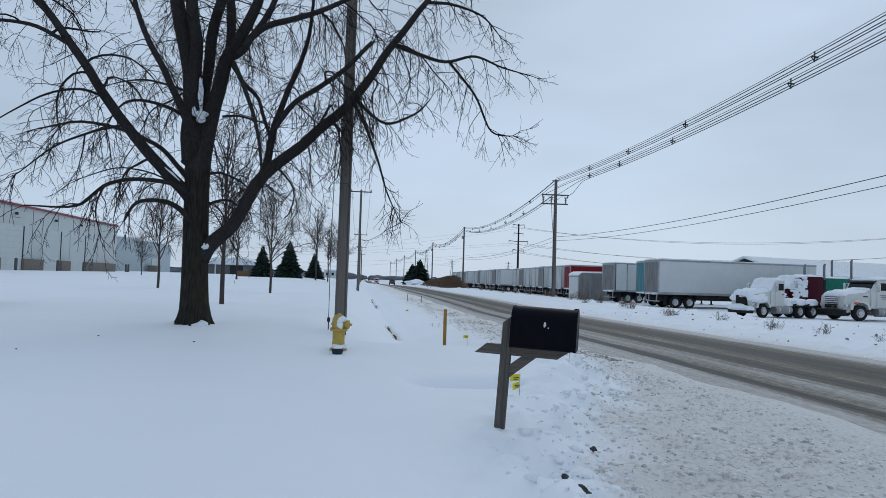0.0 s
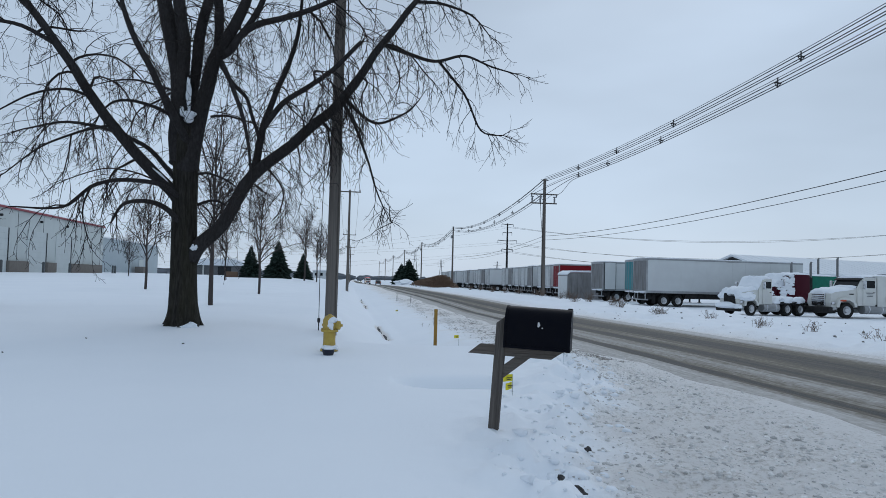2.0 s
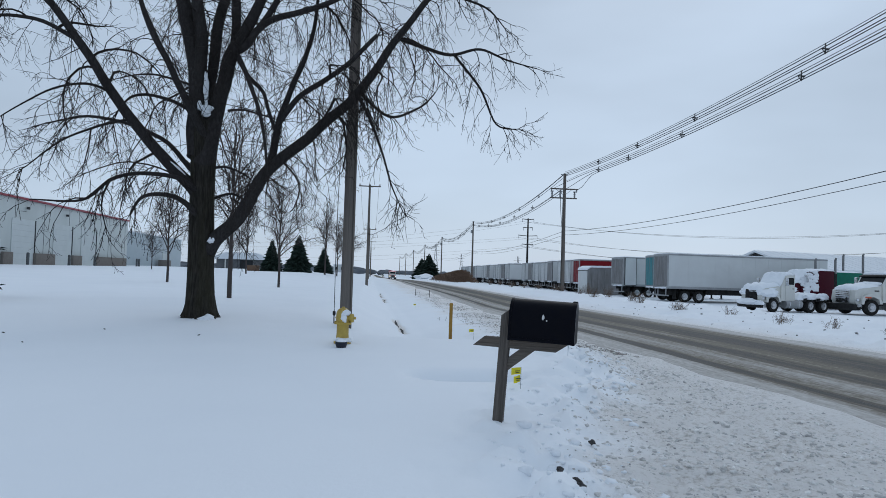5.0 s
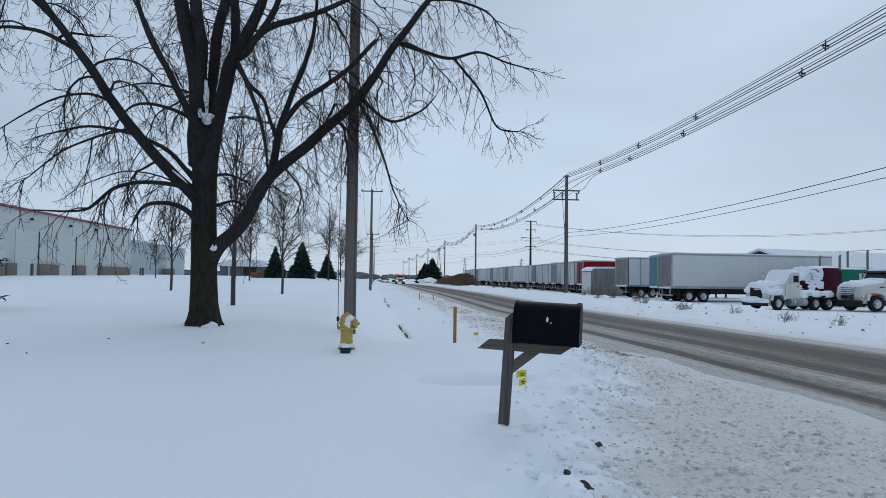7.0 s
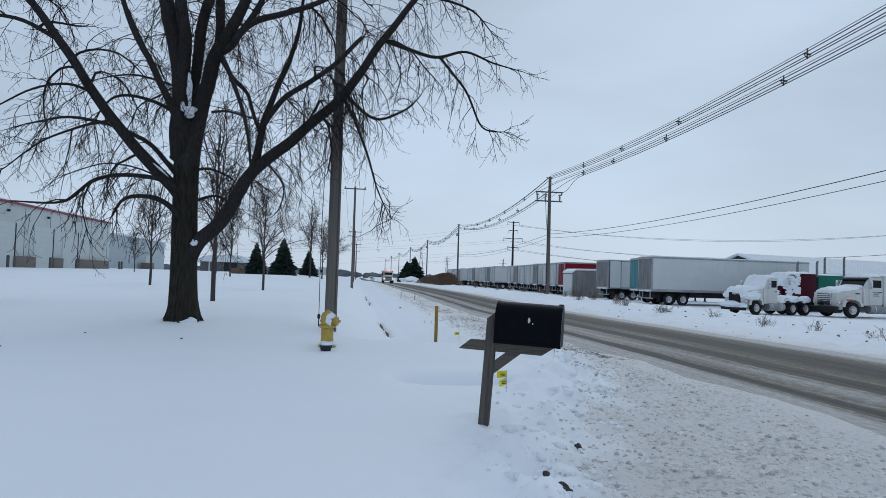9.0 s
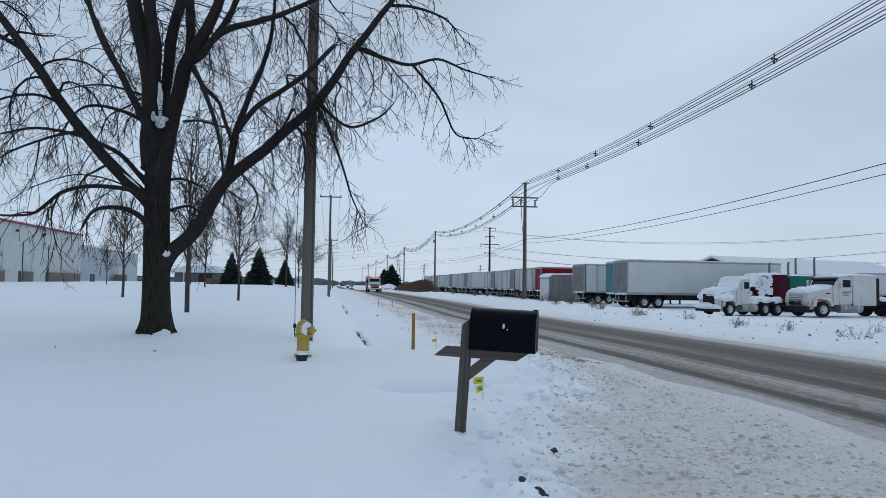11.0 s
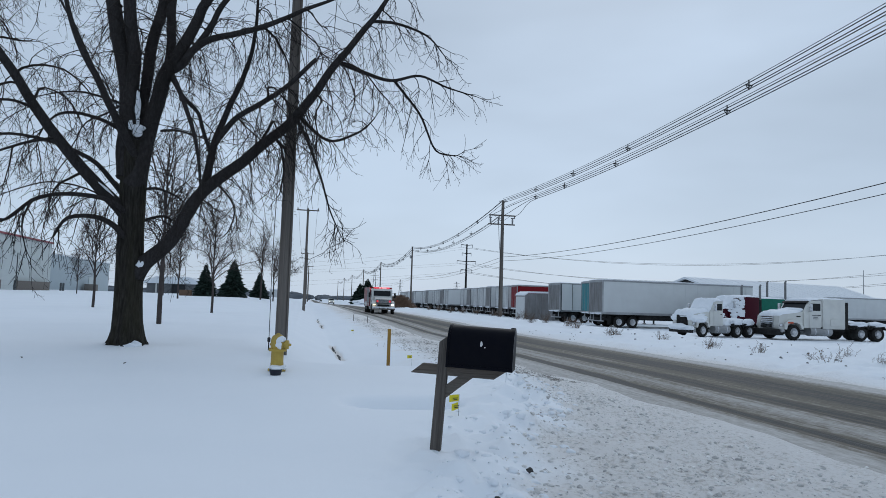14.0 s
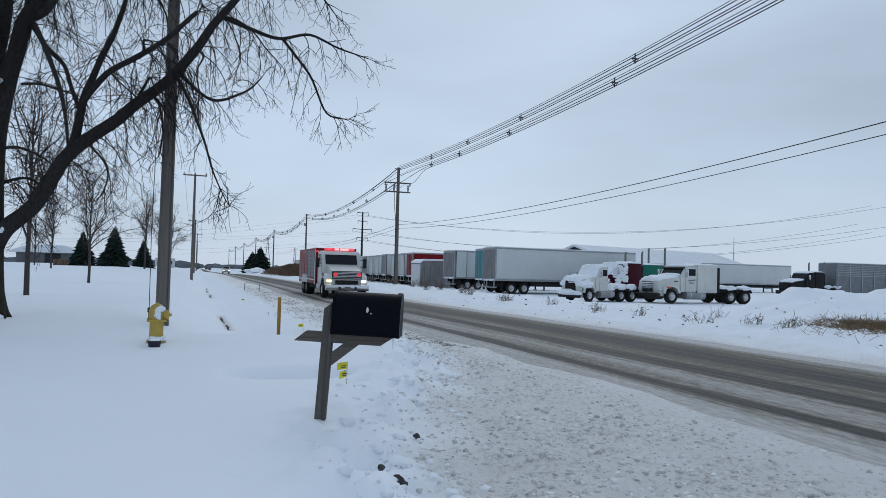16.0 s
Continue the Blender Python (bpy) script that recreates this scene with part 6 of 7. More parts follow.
def hydrant():
    h = thing("fire_hydrant", "yellow cast-iron fire hydrant dusted with snow", "fire hydrant", pose(-0.29, 12.4, 0.0) @ Matrix.Diagonal((0.9, 0.9, 1.0, 1)))
    part("barrel", Mesh().lathe([(0.12, -0.4), (0.12, 0.12), (0.115, 0.16), (0.115, 0.33), (0.165, 0.33), (0.165, 0.365), (0.115, 0.365), (0.12, 0.40)], 24), M_HYDRANT, h)
    part("flange", Mesh().lathe([(0.165, 0.0), (0.165, 0.035)], 24), M_HYDRANT, h)
    for k in range(8):
        a = k * math.pi / 4
        part("bolt", Mesh().lathe([(0.014, 0.36), (0.014, 0.385)], 6, pose(0.145 * math.cos(a), 0.145 * math.sin(a), 0)), M_HYDRANT, h)
    part("bonnet", Mesh().lathe([(0.13, 0.36), (0.135, 0.46), (0.128, 0.53), (0.10, 0.58), (0.06, 0.605), (0.035, 0.61), (0.03, 0.63), (0.0, 0.632)], 24), M_HYDRANT, h)
    for m, r, l in ((pose(0.0, 0, 0.44, 0, 90, -14), 0.062, 0.2), (pose(0, 0, 0.44, 0, 90, 166), 0.05, 0.1), (pose(0, 0, 0.42, 90, 0, 150), 0.085, 0.2)):
        part("nozzle", Mesh().lathe([(r, 0), (r, l - 0.06), (r * 1.2, l - 0.06), (r * 1.2, l), (r * 0.5, l + 0.012), (r * 0.36, l + 0.012), (r * 0.34, l + 0.05)], 18, m), M_HYDRANT, h)
    part("bonnet_snow", Mesh().blob((0.05, -0.10, 0.53), (0.085, 0.06, 0.055), 3, 0.45, 3).blob((0.02, -0.125, 0.44), (0.05, 0.025, 0.10), 5, 0.5, 3), M_SNOW, h, "snow plastered on the bonnet")
    part("flange_snow", Mesh().blob((0.02, -0.06, 0.06), (0.17, 0.14, 0.045), 6, 0.4, 3), M_SNOW, h, "snow on the flange")
    b = thing("valve_box", "black valve box standing out of the snow", "valve box", pose(-0.29, 11.9, -0.05))
    part("body", Mesh().lathe([(0.075, -0.2), (0.075, 0.0), (0.085, 0.05), (0.1, 0.1), (0.1, 0.125), (0.08, 0.125)], 20), M_VALVE, b)
    part("lid_snow", Mesh().blob((0, 0, 0.13), (0.085, 0.085, 0.035), 2, 0.2), M_SNOW, b, "snow on the lid")


hydrant()

post = thing("marker_post", "yellow timber marker post at the ditch", "marker post", pose(2.28, 18.2, -0.3))
part("stake", Mesh().box((0, 0, 0.21), (0.082, 0.05, 1.2), 0.008), M_YPOST, post)
part("top_band", Mesh().box((0, 0, 0.77), (0.086, 0.054, 0.08), 0.008), M_YPOST, post)


def marker_flag(x, y, z, turn, twin=True, h=0.45):
    f = thing("marker_flag", "yellow plastic utility marker flag on a thin wire", "marker flag", pose(x, y, z, 0, 0, turn), "utility marker flags")
    part("wire", Mesh().tube([(0, 0, -0.2), (0.005, 0, h)], 0.003, 5), M_STEELGREY, f)
    for k in range(2 if twin else 1):
        z0 = h - 0.08 - 0.085 * k
        sx = -1 if k == 0 else -0.7
        me = Mesh()
        n = 6
        verts, faces = [], []
        for i in range(n + 1):
            u = i / n
            wob = 0.012 * math.sin(5 * u + k)
            for zz in (0, 0.075):
                verts += [(sx * 0.135 * u, wob, z0 + zz - 0.012 * u * k), (sx * 0.135 * u, wob + 0.002, z0 + zz - 0.012 * u * k)]
        for i in range(n):
            a = 4 * i
            faces += [(a, a + 4, a + 6, a + 2), (a + 1, a + 3, a + 7, a + 5), (a + 2, a + 6, a + 7, a + 3), (a, a + 1, a + 5, a + 4)]
        fl = part("flag", me.add(verts, faces), M_FLAG, f)
        part("print", Mesh().box((sx * 0.055, -0.014, z0 + 0.04), (0.07, 0.004, 0.008)).box((sx * 0.055, -0.014, z0 + 0.022), (0.05, 0.004, 0.008)), M_INK, fl)


marker_flag(1.83, 7.8, -0.06, 24, True, 0.30)
marker_flag(2.82, 17.8, surface(2.82, 17.8), 20, False, 0.34)
marker_flag(2.7, 37.2, surface(2.7, 37.2), 20, False, 0.2)


# ---- ploughed-up clumps, clods, weeds, brush, far woods ----
def clumps():
    rng = random.Random(31)
    shapes = []
    for s in range(5):
        m = Mesh().blob((0, 0, 0), (1, 0.85, 0.6), s, 0.75, 1)
        shapes.append((m.v, m.f))
    m = Mesh()
    made = 0
    while made < 9500:
        y = 3.0 + 27.0 * rng.random() ** 1.7
        e = snow_edge(y)
        x = rng.uniform(e - 0.1, 6.0) if y < 14 else rng.uniform(3.7, 6.0)
        if rng.random() > smooth(6.1, 4.2, x) * (0.55 + 0.45 * smooth(e - 0.3, e + 0.5, x)) * smooth(-0.5, 0.3, nz(x, y, 0.9, 21) + 0.15):
            continue
        s = 0.007 + 0.03 * rng.random() ** 3
        if y > 10:
            s = max(s, 0.014)
        v, f = shapes[made % 5]
        a = rng.uniform(0, 6.28)
        c, d = math.cos(a) * s, math.sin(a) * s
        z = surface(x, y) - 0.15 * s
        m.add([(x + p[0] * c - p[1] * d, y + p[0] * d + p[1] * c, z + p[2] * s) for p in v], f)
        made += 1
    lumps = m.data("slush_clumps", M_CLUMP)
    lumps.set_sharp_from_angle(angle=math.pi)
    tagged(new("slush_clumps", lumps), "grey ploughed-up lumps of slush and ice on the shoulder", "slush", kind="stuff")
    shapes = []
    for q in range(5):
        b = Mesh().blob((0, 0, 0), (1, 1, 0.6), q + 9, 0.5, 2)
        shapes.append((b.v, b.f))
    m = Mesh()
    for k in range(650):
        y = 3.0 + 12.0 * rng.random() ** 1.4
        x = snow_edge(y) + rng.gauss(0.0, 0.32)
        s = 0.012 + 0.06 * rng.random() ** 3
        v, f = shapes[k % 5]
        z = surface(x, y) - 0.3 * s
        m.add([(x + p[0] * s, y + p[1] * s, z + p[2] * s) for p in v], f)
    broken_snow = m.data("snow_clumps", M_SNOW)
    broken_snow.set_sharp_from_angle(angle=math.pi)
    tagged(new("snow_clumps", broken_snow), "broken lumps of white snow along the lawn's edge", "snow", kind="stuff")
    for x, y, s in ((1.42, 4.36, 0.07), (1.97, 5.69, 0.026), (1.36, 4.46, 0.022)):
        c = thing("soil_clod", "dark clod of frozen soil lying in the snow", "soil clod", pose(x, y, surface(x, y) + 0.035), "soil clods")
        part("lump", Mesh().blob((0, 0, 0), (s, s * 0.9, s * 0.8), int(x * 10), 0.6, 3), M_SOIL, c)


clumps()


def verge_grit():
    """Brown grit, sod and stubble thrown up along the road's shoulder beyond the drive."""
    rng = random.Random(93)
    shapes = [Mesh().blob((0, 0, 0), (1, 1, 0.6), q + 20, 0.7, 1) for q in range(4)]
    m = Mesh()
    made = 0
    while made < 2800:
        y = 13.5 + 46.0 * rng.random() ** 2.3
        x = rng.gauss(4.5, 0.55)
        if not 3.4 < x < 5.7 or nz(x * 1.6, y * 0.35, 1.0, 33) + 0.35 * nz(x, y, 2.2, 35) < rng.uniform(-0.25, 0.25):
            continue
        k = rng.uniform(0.009, 0.021)
        a = rng.gauss(0.5, 0.5)
        c, d = math.cos(a) * k, math.sin(a) * k
        b = shapes[made % 4]
        z = surface(x, y) + 0.05 * k
        m.add([(x + 1.7 * p[0] * c - p[1] * d, y + 1.7 * p[0] * d + p[1] * c, z + p[2] * k) for p in b.v], b.f)
        made += 1
    tagged(new("verge_grit", m.data("verge_grit", M_GRIT)), "brown grit and torn sod scattered over the road's shoulder", "grit", kind="stuff")
    for x, y, h in ((3.7, 52.0, 0.6), (4.4, 48.5, 0.58)):
        k = thing("marker_stake", "thin weathered wooden stake at the ditch's edge", "stake", pose(x, y, surface(x, y) - 0.1), "survey stakes")
        part("stake", Mesh().box((0, 0, h / 2), (0.04, 0.03, h), 0.008), M_POST, k)


M_GRIT = material("brown_grit", (0.26, 0.235, 0.21), 0.85, vary=(0.46, 0.44, 0.42), scale=14, amount=0.6, islands=0.45)
verge_grit()


def meltwater():
    """Dark water and soil where the ditch has broken open."""
    for a, b in ((22.8, 26.0), (26.6, 29.7), (46.5, 53.5), (55.5, 65.5)):
        rng = random.Random(int(a))
        m = Mesh()
        n = int((b - a) / 0.3)
        verts = []
        for i in range(n + 1):
            y = a + (b - a) * i / n
            w = (0.02 + 0.07 * rng.random() ** 1.5) * smooth(0, 0.2, i / n) * smooth(1, 0.8, i / n) + 0.012
            x = trickle(y) + rng.uniform(-0.03, 0.03)
            z = surface(trickle(y), y)
            verts += [(x - w, y, z - 0.02), (x - w * 0.6, y, z + 0.012), (x + w * 0.6, y, z + 0.012), (x + w, y, z - 0.02)]
        faces = [(4 * i + k, 4 * i + k + 1, 4 * i + k + 5, 4 * i + k + 4) for i in range(n) for k in range(3)]
        m.add(verts, faces)
        tagged(new("meltwater", m.data("meltwater", M_SOIL)), "dark meltwater showing through broken ditch snow", "water", "open ditch water")


meltwater()


def weed(x, y, h, seed, spread=0.5, stems=9, mat=None, name="dry_weed", label="dead brown weed standing through the snow"):
    rng = random.Random(seed)
    w = thing(name, label, "weed", pose(x, y, surface(x, y) - 0.03), "dead weeds on the bank")
    m = Mesh()
    for _ in range(stems):
        a = rng.uniform(0, 6.28)
        d = Vector((math.cos(a) * rng.uniform(0, spread), math.sin(a) * rng.uniform(0, spread), 1))
        q, r = wander(rng, (rng.gauss(0, 0.12), rng.gauss(0, 0.12), 0), d, h * rng.uniform(0.5, 1.1), 0.006, 0.003, 0.02, 0.0, 6)
        m.tube(q, r, 3, caps=False)
        sprout(m, rng, q, r, 0, [(14, 0.08, 0.3, 0.0, 0.05, 0.004)], 0.3)
    tagged(part("stemwork", m, mat or M_WEED, w), kind="stuff")
    return w


rng = random.Random(9)
for x, y, h, n in ((14.6, 17.5, 1.1, 2), (14.9, 17.8, 0.6, 5), (15.6, 25.0, 0.5, 14), (15.0, 21.5, 0.45, 12), (15.2, 33.0, 0.6, 18), (15.7, 34.0, 0.5, 16), (16.2, 41.0, 0.8, 26), (16.4, 42.0, 0.6, 20),
                   (15.8, 29.5, 0.5, 12), (17.2, 49.0, 0.9, 28), (17.0, 51.0, 0.8, 24), (17.6, 55.0, 0.9, 30), (17.5, 57.0, 0.7, 24), (17.4, 62.0, 0.8, 26), (17.9, 66.0, 0.9, 26), (17.6, 71.0, 0.8, 24),
                   (17.5, 77.0, 0.8, 24), (17.6, 84.0, 0.9, 26), (17.5, 92.0, 0.8, 24), (17.4, 100.0, 0.9, 26), (15.2, 19.0, 0.4, 8), (16.0, 17.2, 0.35, 14), (16.6, 19.3, 0.4, 6), (14.4, 23.5, 0.35, 7),
                   (16.4, 16.0, 0.4, 14), (15.6, 15.0, 0.3, 8), (3.0, 26.0, 0.35, 2)):
    weed(x + rng.uniform(-0.2, 0.2), y, h, int(x * 100 + y), 0.75, n if h > 1 else int(1.8 * n))


def tufts():
    """Tan grass matted on the bank below the snow heap."""
    rng = random.Random(14)
    m = Mesh()
    for _ in range(4200):
        f = rng.random()
        x = rng.gauss(18.0, 1.2) + 1.2 * f
        y = rng.gauss(14.7, 0.8) + 0.2 * (x - 18.0)
        z = surface(x, y) - 0.02
        a = rng.uniform(0, 6.28)
        d = Vector((math.cos(a) * 0.9 - 0.3, math.sin(a) * 0.9 - 0.2, rng.uniform(0.4, 1.2)))
        q, r = wander(rng, (x, y, z), d, rng.uniform(0.15, 0.48), 0.007, 0.003, 0.24, 0.0, 3)
        m.tube(q, r, 3, caps=False)
    tagged(new("dry_grass", m.data("dry_grass", M_GRASS)), "matted tan dead grass sticking out of the snow bank", "grass", kind="stuff")
    m = Mesh()
    for _ in range(15000):
        y = rng.uniform(121, 163)
        w = smooth(119, 126, y) * lerp(y, [121, 163], [1.0, 0.5])
        x = rng.gauss(17.0, 0.9)
        top = 2.35 * w * (1 - 0.22 * ((x - 17.0) / 1.5) ** 2)
        z = surface(x, y) + max(0.1, top) * rng.random() ** 0.6 - 0.15
        a = rng.uniform(0, 6.28)
        s = rng.uniform(0.12, 0.32)
        d = Vector((math.cos(a) * 0.5, math.sin(a) * 0.5, rng.uniform(0.3, 1.0))).normalized() * s
        n = d.orthogonal().normalized() * 0.05
        p = Vector((x, y, z))
        m.add([p - n, p + n, p + d + n * 0.5, p + d - n * 0.5, p + d * 0.5 + d.cross(n).normalized() * 0.07], [(0, 1, 4), (1, 2, 4), (2, 3, 4), (3, 0, 4), (3, 2, 1, 0)])
    tagged(new("brush_row", m.data("brush_row", M_BRUSH, False)), "dense row of brown dead brush beside the road", "brush", kind="stuff")


tufts()


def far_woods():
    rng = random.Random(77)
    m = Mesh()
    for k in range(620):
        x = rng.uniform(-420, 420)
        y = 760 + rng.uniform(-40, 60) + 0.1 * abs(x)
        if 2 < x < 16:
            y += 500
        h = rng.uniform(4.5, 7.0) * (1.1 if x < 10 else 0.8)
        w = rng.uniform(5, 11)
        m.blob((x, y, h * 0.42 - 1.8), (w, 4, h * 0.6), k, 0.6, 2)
    tagged(new("far_woods", m.data("far_woods", M_HAZYTREES, False)), "low line of far woods on the horizon, haze painted in as blue-grey", "woods", kind="stuff")


far_woods()


def bank_bits():
    rng = random.Random(52)
    m = Mesh()
    for _ in range(170):
        y = rng.uniform(9, 40)
        x = rng.uniform(12.6, 18.5) if rng.random() < 0.75 else rng.uniform(22, 34)
        if x > 20:
            y = rng.uniform(22, 28)
        q = rng.uniform(0.015, 0.06)
        m.blob((x, y, surface(x, y) + 0.1 * q), (q, q, q * 0.7), int(x * 31), 0.6, 1)
    tagged(new("ice_chunks", m.data("ice_chunks", M_CLUMP2)), "small dark chunks of dirty ice on the snow bank", "ice", kind="stuff")


M_CLUMP2 = material("dirty_ice", (0.16, 0.155, 0.15), 0.7, vary=(0.35, 0.35, 0.36), scale=20, amount=0.6, islands=0.4)
bank_bits()
heap = new("snow_heap", Mesh().blob((16.2, 200, 0.1), (2.6, 5.0, 1.1), 3, 0.5, 3).data("snow_heap", M_SNOW))
tagged(heap, "ploughed snow heap before the distant spruces", "snow heap")
for x, y in ((-2.8, 12.9), (-5.1, 11.5), (-6.0, 12.8), (-4.6, 13.5)):
    c = thing("leaf_scrap", "tiny dark leaf scrap on the snow", "leaf", pose(x, y, surface(x, y) + 0.01, 20, 10, x * 50), "leaf scraps")
    part("blade", Mesh().blob((0, 0, 0), (0.03, 0.018, 0.01), int(-x * 9), 0.5, 1), M_TWIG, c)


# ---- moving vehicles ----
def rescue_truck():
    """A heavy rescue truck: white long-nosed cab, red equipment body. Front at y = 0, drives to -y; centre line x = 0."""
    t = thing("rescue_truck", "red and white heavy rescue truck with flashing red lights", "fire truck", pose(8.45, 345, -0.26))
    hood_side = [(0.15, 0.8), (0.12, 1.15), (0.28, 1.55), (0.7, 1.68), (1.75, 1.85), (1.75, 0.8), (1.5, 0.8)]
    part("hood", Mesh().prism(hood_side, -0.85, 0.85, axis="x"), M_WHITE, t)
    for sx in (-1, 1):
        a, b = sorted((sx * 0.75, sx * 1.2))
        part("fender", Mesh().prism([(0.2, 0.75), (0.22, 1.05), (0.5, 1.32), (1.2, 1.42), (1.75, 1.3), (1.8, 0.8), (1.62, 0.8), (1.5, 1.05), (1.2, 1.18), (0.9, 1.18), (0.62, 1.02), (0.52, 0.72)], a, b, axis="x"), M_WHITE, t)
        part("headlamp", Mesh().box((sx * 0.98, 0.19, 0.98), (0.28, 0.1, 0.13), 0.03), M_WHITELAMP if sx > 0 else M_AMBERLAMP, t, "lit headlamp")
        part("grille_lamp", Mesh().box((sx * 0.66, 0.03, 1.34), (0.2, 0.06, 0.2), 0.02), M_REDLAMP, t, "red flashing grille lamp")
        part("mirror", Mesh().box((sx * 1.38, 1.75, 2.0), (0.2, 0.1, 0.55), 0.03).tube([(sx * 1.1, 1.9, 2.2), (sx * 1.38, 1.75, 2.2)], 0.02, 5).tube([(sx * 1.1, 1.9, 1.8), (sx * 1.38, 1.75, 1.8)], 0.02, 5), M_CHASSIS, t)
        part("side_decal", Mesh().box((sx * 1.205, 1.0, 1.32), (0.012, 0.7, 0.2)), M_LETTER, t)
    grille = part("grille", Mesh().box((0, 0.08, 1.32), (1.68, 0.1, 0.44), 0.04), M_CHASSIS, t)
    for k in range(5):
        part("grille_bar", Mesh().box((0, 0.02, 1.16 + 0.08 * k), (1.58, 0.03, 0.025)), M_CHROME, grille)
    part("lower_grille", Mesh().box((0, 0.1, 0.92), (1.3, 0.08, 0.2), 0.03), M_CHASSIS, t)
    bumper = part("bumper", Mesh().box((0, -0.05, 0.62), (2.45, 0.28, 0.34), 0.05), M_CHROME, t, "chrome front bumper")
    part("number_plate", Mesh().box((0, -0.2, 0.6), (0.32, 0.02, 0.16)), M_LETTER, bumper)
    for sx in (-0.45, 0.45):
        part("tow_hook", Mesh().box((sx, -0.2, 0.62), (0.12, 0.05, 0.1), 0.02), M_CHASSIS, bumper)
    cab = [(1.7, 0.75), (1.7, 1.85), (2.1, 2.6), (2.3, 2.7), (3.4, 2.7), (3.4, 0.75)]
    part("cab", Mesh().prism(cab, -1.1, 1.1, axis="x"), M_WHITE, t)
    part("windscreen", Mesh().prism([(1.68, 1.92), (1.99, 2.48), (2.03, 2.48), (1.72, 1.92)], -0.92, 0.92, axis="x"), M_GLASS, t)
    for sx in (-1, 1):
        d = part("cab_door", Mesh().box((sx * 1.11, 2.5, 1.7), (0.03, 1.1, 1.7), 0.01), M_WHITE, t)
        part("side_window", Mesh().prism([(2.0, 1.9), (2.2, 2.5), (3.0, 2.5), (3.0, 1.9)], sx * 1.11 - 0.025, sx * 1.11 + 0.025, axis="x"), M_GLASS, d)
        part("cab_step", Mesh().box((sx * 1.1, 2.5, 0.6), (0.25, 1.2, 0.3), 0.03), M_DIAMOND, t)
    part("body", Mesh().box((0, 6.9, 1.78), (2.46, 6.8, 2.1), 0.05), M_FIRERED, t, "red equipment body")
    part("body_front_panel", Mesh().box((0, 3.48, 1.85), (2.3, 0.04, 1.9), 0.01), M_FIRERED, t)
    part("body_roof", Mesh().box((0, 6.9, 2.85), (2.5, 6.84, 0.08), 0.03), M_FIRERED, t)
    for sx in (-1, 1):
        part("corner_trim", Mesh().box((sx * 1.235, 3.65, 1.8), (0.02, 0.3, 2.2)), M_DIAMOND, t)
        for k in range(5):
            y0 = 3.9 + 1.28 * k
            d = part("roller_door", Mesh().box((sx * 1.236, y0 + 0.6, 1.95), (0.02, 1.15, 1.3 if k in (2, 3) else 1.6), 0.005), M_FIRERED if k > 1 else M_DULLDOOR, t)
            for j in range(5 if k < 2 else 0):
                part("door_slat", Mesh().box((sx * 1.248, y0 + 0.6, 1.4 + 0.25 * j), (0.008, 1.1, 0.012)), M_CHASSIS, d)
        part("stripe", Mesh().box((sx * 1.252, 6.9, 0.98), (0.012, 6.6, 0.07)), M_WHITE, t, "white reflective stripe")
        part("corner_lamp", Mesh().box((sx * 1.15, 3.46, 2.68), (0.14, 0.08, 0.12), 0.02), M_REDLAMP, t, "red flashing corner lamp")
        part("fender_trim", Mesh().prism([(6.4, 0.75), (6.5, 1.1), (6.9, 1.25), (8.45, 1.25), (8.85, 1.1), (8.95, 0.75)], sx * 1.235 - 0.02, sx * 1.235 + 0.02, axis="x"), M_DIAMOND, t)
    bar = part("light_bar", Mesh().box((0, 2.5, 2.8), (1.75, 0.4, 0.16), 0.05), M_REDLAMP, t, "red flashing light bar")
    for x, w, mat in ((-0.65, 0.3, M_REDLAMP2), (-0.2, 0.26, M_PINKLAMP), (0.25, 0.5, M_PINKLAMP), (0.68, 0.3, M_REDLAMP2)):
        part("lamp_segment", Mesh().box((x, 2.29, 2.8), (w, 0.04, 0.12), 0.01), mat, bar)
    part("chassis_rail", Mesh().box((0, 5.2, 0.7), (0.9, 9.2, 0.25), 0.02), M_CHASSIS, t)
    part("underbody", Mesh().box((0, 6.6, 0.62), (2.2, 5.6, 0.3), 0.04), M_CHASSIS, t)
    wheels = []
    for y, w in ((1.05, 0.32), (7.0, 0.52), (8.35, 0.52)):
        for sx in (-1, 1):
            m = pose(0, 0, 0, 0, 90 * sx)
            r = 0.52
            x = sx * (1.24 - w / 2)
            wh = part("wheel", Mesh().lathe([(r * 0.55, -w / 2), (r * 0.9, -w / 2), (r, -w * 0.3), (r, w * 0.3), (r * 0.9, w / 2), (r * 0.58, w / 2), (r * 0.56, w * 0.2)], 22, m), M_TYRE, t, m=pose(x, y, r))
            part("rim", Mesh().lathe([(r * 0.57, w * 0.1), (r * 0.57, w * 0.42), (r * 0.45, w * 0.3), (r * 0.2, w * 0.3), (r * 0.18, w * 0.5)], 12, m), M_RIM, wh)
            wheels.append((wh, x, y, r))
    return t, wheels


M_DULLDOOR = material("dull_roller_door", (0.20, 0.20, 0.205), 0.5, 0.5, vary=(0.11, 0.11, 0.115), scale=5, amount=0.6)
M_AMBERLAMP = material("warm_headlamp", (0.9, 0.85, 0.7), 0.2, emit=(1.0, 0.80, 0.40), strength=1.6)
M_REDLAMP2 = material("red_lens", (0.55, 0.02, 0.04), 0.3, emit=(1.0, 0.14, 0.2), strength=0.7)
rescue, rescue_wheels = rescue_truck()


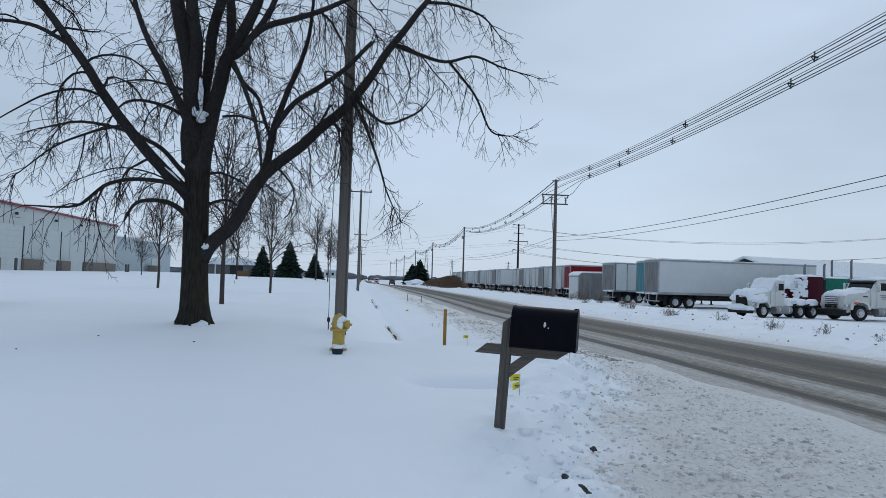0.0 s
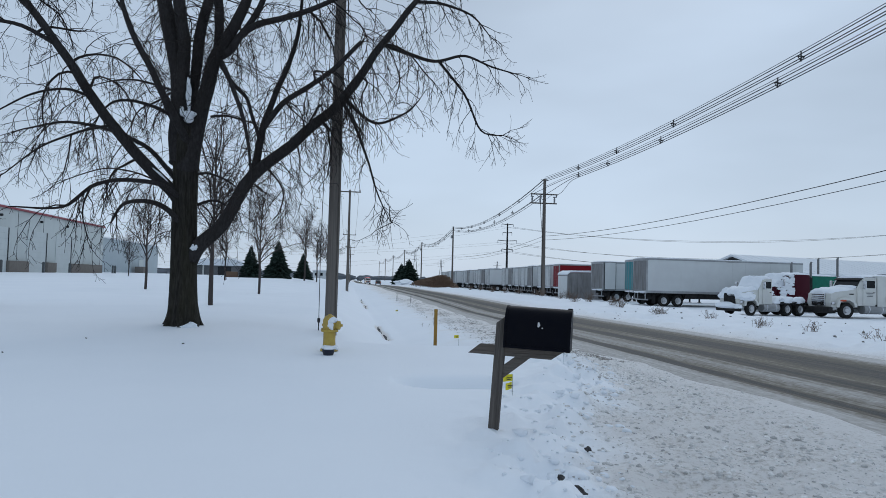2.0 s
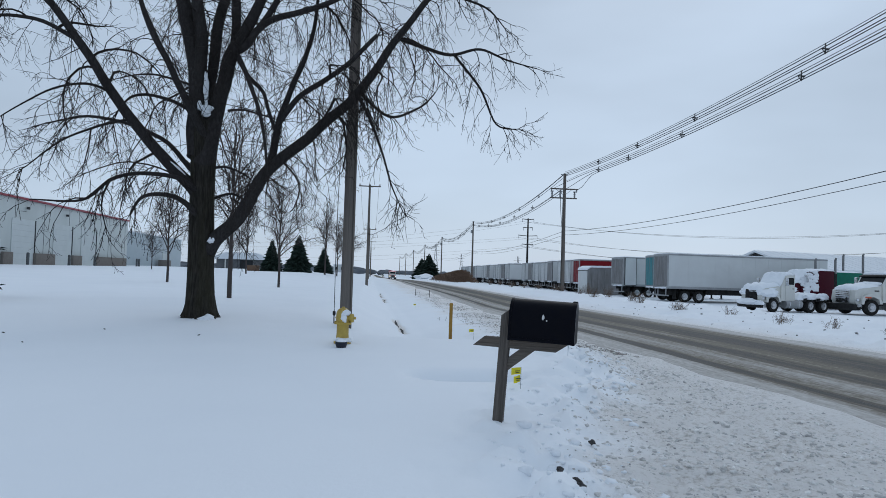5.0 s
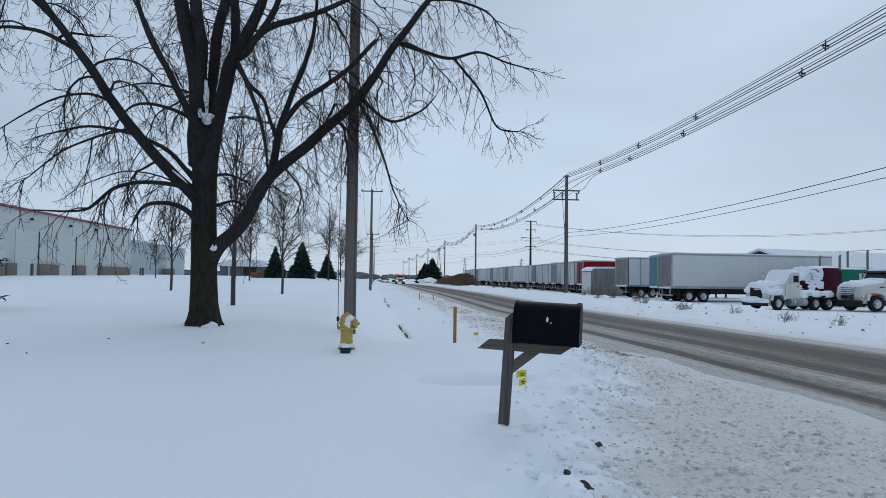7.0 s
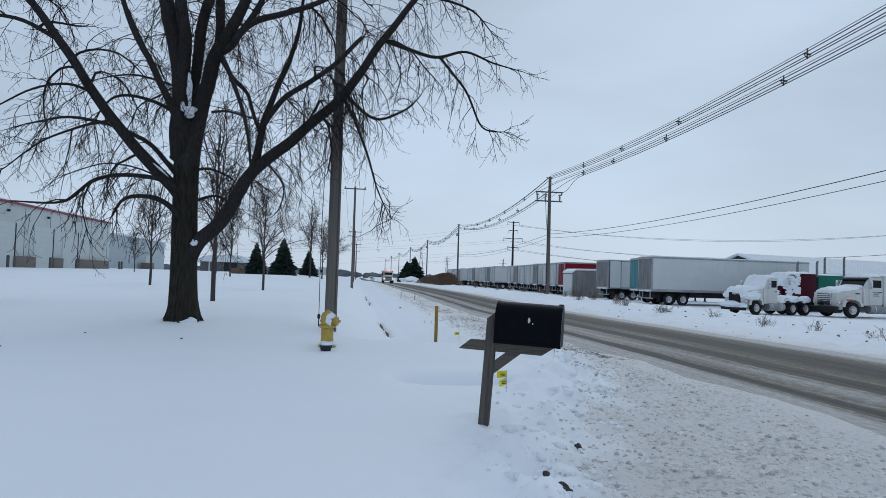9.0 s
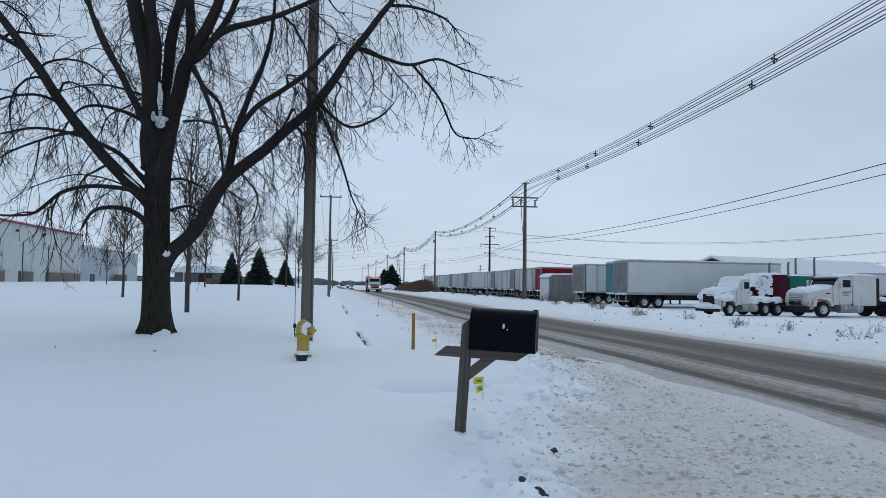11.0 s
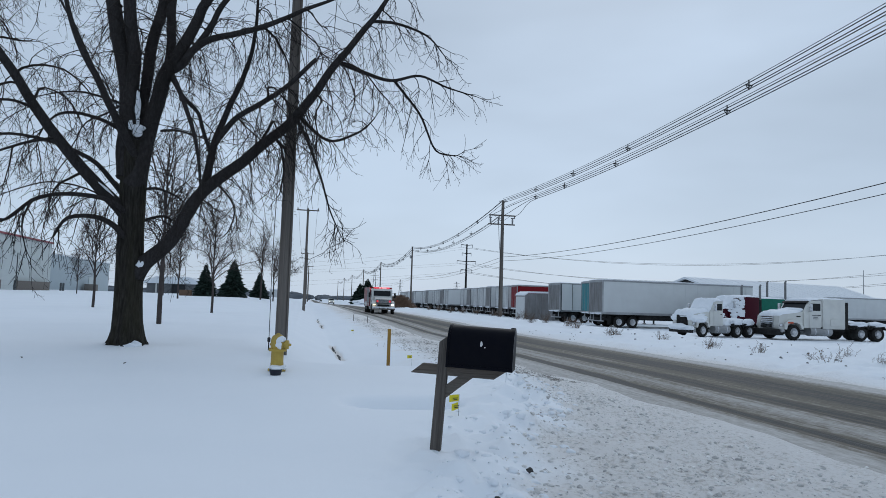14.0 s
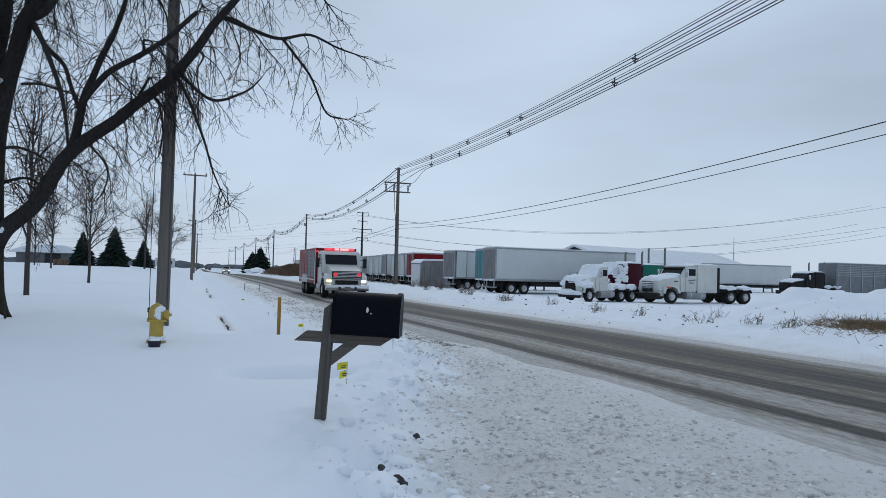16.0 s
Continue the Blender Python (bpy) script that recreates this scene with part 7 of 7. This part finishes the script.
def car(name, label, paint, lamps, tall=0.0):
    """A car or pickup seen far off. Front at y = 0, towards -y; centre line x = 0."""
    c = thing(name, label, "car")
    side = [(0.05, 0.35), (0.0, 0.7), (0.15, 0.95 + tall), (1.35, 1.1 + tall), (2.0, 1.62 + tall), (3.6, 1.65 + tall), (4.4, 1.15 + tall), (4.7, 1.05 + tall), (4.75, 0.4)]
    part("body", Mesh().prism(side, -0.92, 0.92, axis="x"), paint, c)
    part("windscreen", Mesh().prism([(1.42, 1.14 + tall), (1.98, 1.58 + tall), (1.94, 1.62 + tall), (1.36, 1.18 + tall)], -0.78, 0.78, axis="x"), M_GLASS, c)
    part("rear_window", Mesh().prism([(3.65, 1.6 + tall), (4.32, 1.2 + tall), (4.38, 1.22 + tall), (3.7, 1.64 + tall)], -0.75, 0.75, axis="x"), M_GLASS, c)
    for sx in (-1, 1):
        part("side_window", Mesh().prism([(1.7, 1.15 + tall), (2.1, 1.53 + tall), (3.5, 1.55 + tall), (4.0, 1.18 + tall)], sx * 0.92 - 0.02, sx * 0.92 + 0.02, axis="x"), M_GLASS, c)
        part("headlamp", Mesh().box((sx * 0.7, 0.0, 0.78 + tall * 0.5), (0.3, 0.08, 0.16), 0.02), lamps, c)
        part("tail_lamp", Mesh().box((sx * 0.75, 4.72, 0.85 + tall), (0.22, 0.08, 0.2), 0.02), M_REFLECT, c)
    part("bumper", Mesh().box((0, 0.0, 0.48), (1.8, 0.16, 0.22), 0.04), M_CHASSIS, c)
    for x in (-0.8, 0.8):
        for y in (0.95, 3.75):
            wheel(c, 0, 0, 0.34, 0.22).matrix_basis = pose(x - 0.0, y, 0, 0, 0, 90)
    return c


white_car = car("pickup_truck", "white pickup truck with lit headlamps on the slushy road", M_WHITE, M_WHITELAMP, 0.25)
dark_car = car("car", "dark car driving away on the slushy road", M_DARKCAR, M_CHROME)


def motions():
    """The rescue truck and a pickup come down the near lane; a dark car leaves in the far lane."""
    way = ((0.0, 352.0), (3.5, 276.0), (6.0, 226.0), (9.0, 168.0), (11.5, 121.5), (12.5, 103.0), (13.5, 85.0), (14.5, 66.5), (15.2, 54.0), (15.6, 46.7), (16.0, 39.5))
    walk(rescue, [(t, pose((8.45 if y > 60 else 8.38) + road_bend(y), y, road_rise(y + 4) - 0.275, 0.3 * (road_rise(y + 7) - road_rise(y + 1)) * 57 / 6)) for t, y in way])
    for wh, x, y, r in rescue_wheels:
        rows = []
        for k in range(0, 16 * FPS + 1):
            gone = way[0][1] - lerp(k / FPS, [w[0] for w in way], [w[1] for w in way])
            rows.append((k / FPS, pose(x, y, r, math.degrees(gone / r) % 360)))
        walk(wh, rows)
    walk(white_car, [(t, pose(8.5 + road_bend(y), y, road_rise(y + 2) - 0.275)) for t, y in ((0.0, 570), (4.0, 475), (8.0, 375), (11.5, 286), (13.5, 246), (16.0, 204))])
    walk(dark_car, [(t, pose(11.0 + road_bend(y), y, road_rise(y - 2) - 0.275, 0, 0, 180)) for t, y in ((0.0, 240), (3.5, 290), (6.0, 350), (9.0, 435), (12.0, 525), (16.0, 640))])


motions()
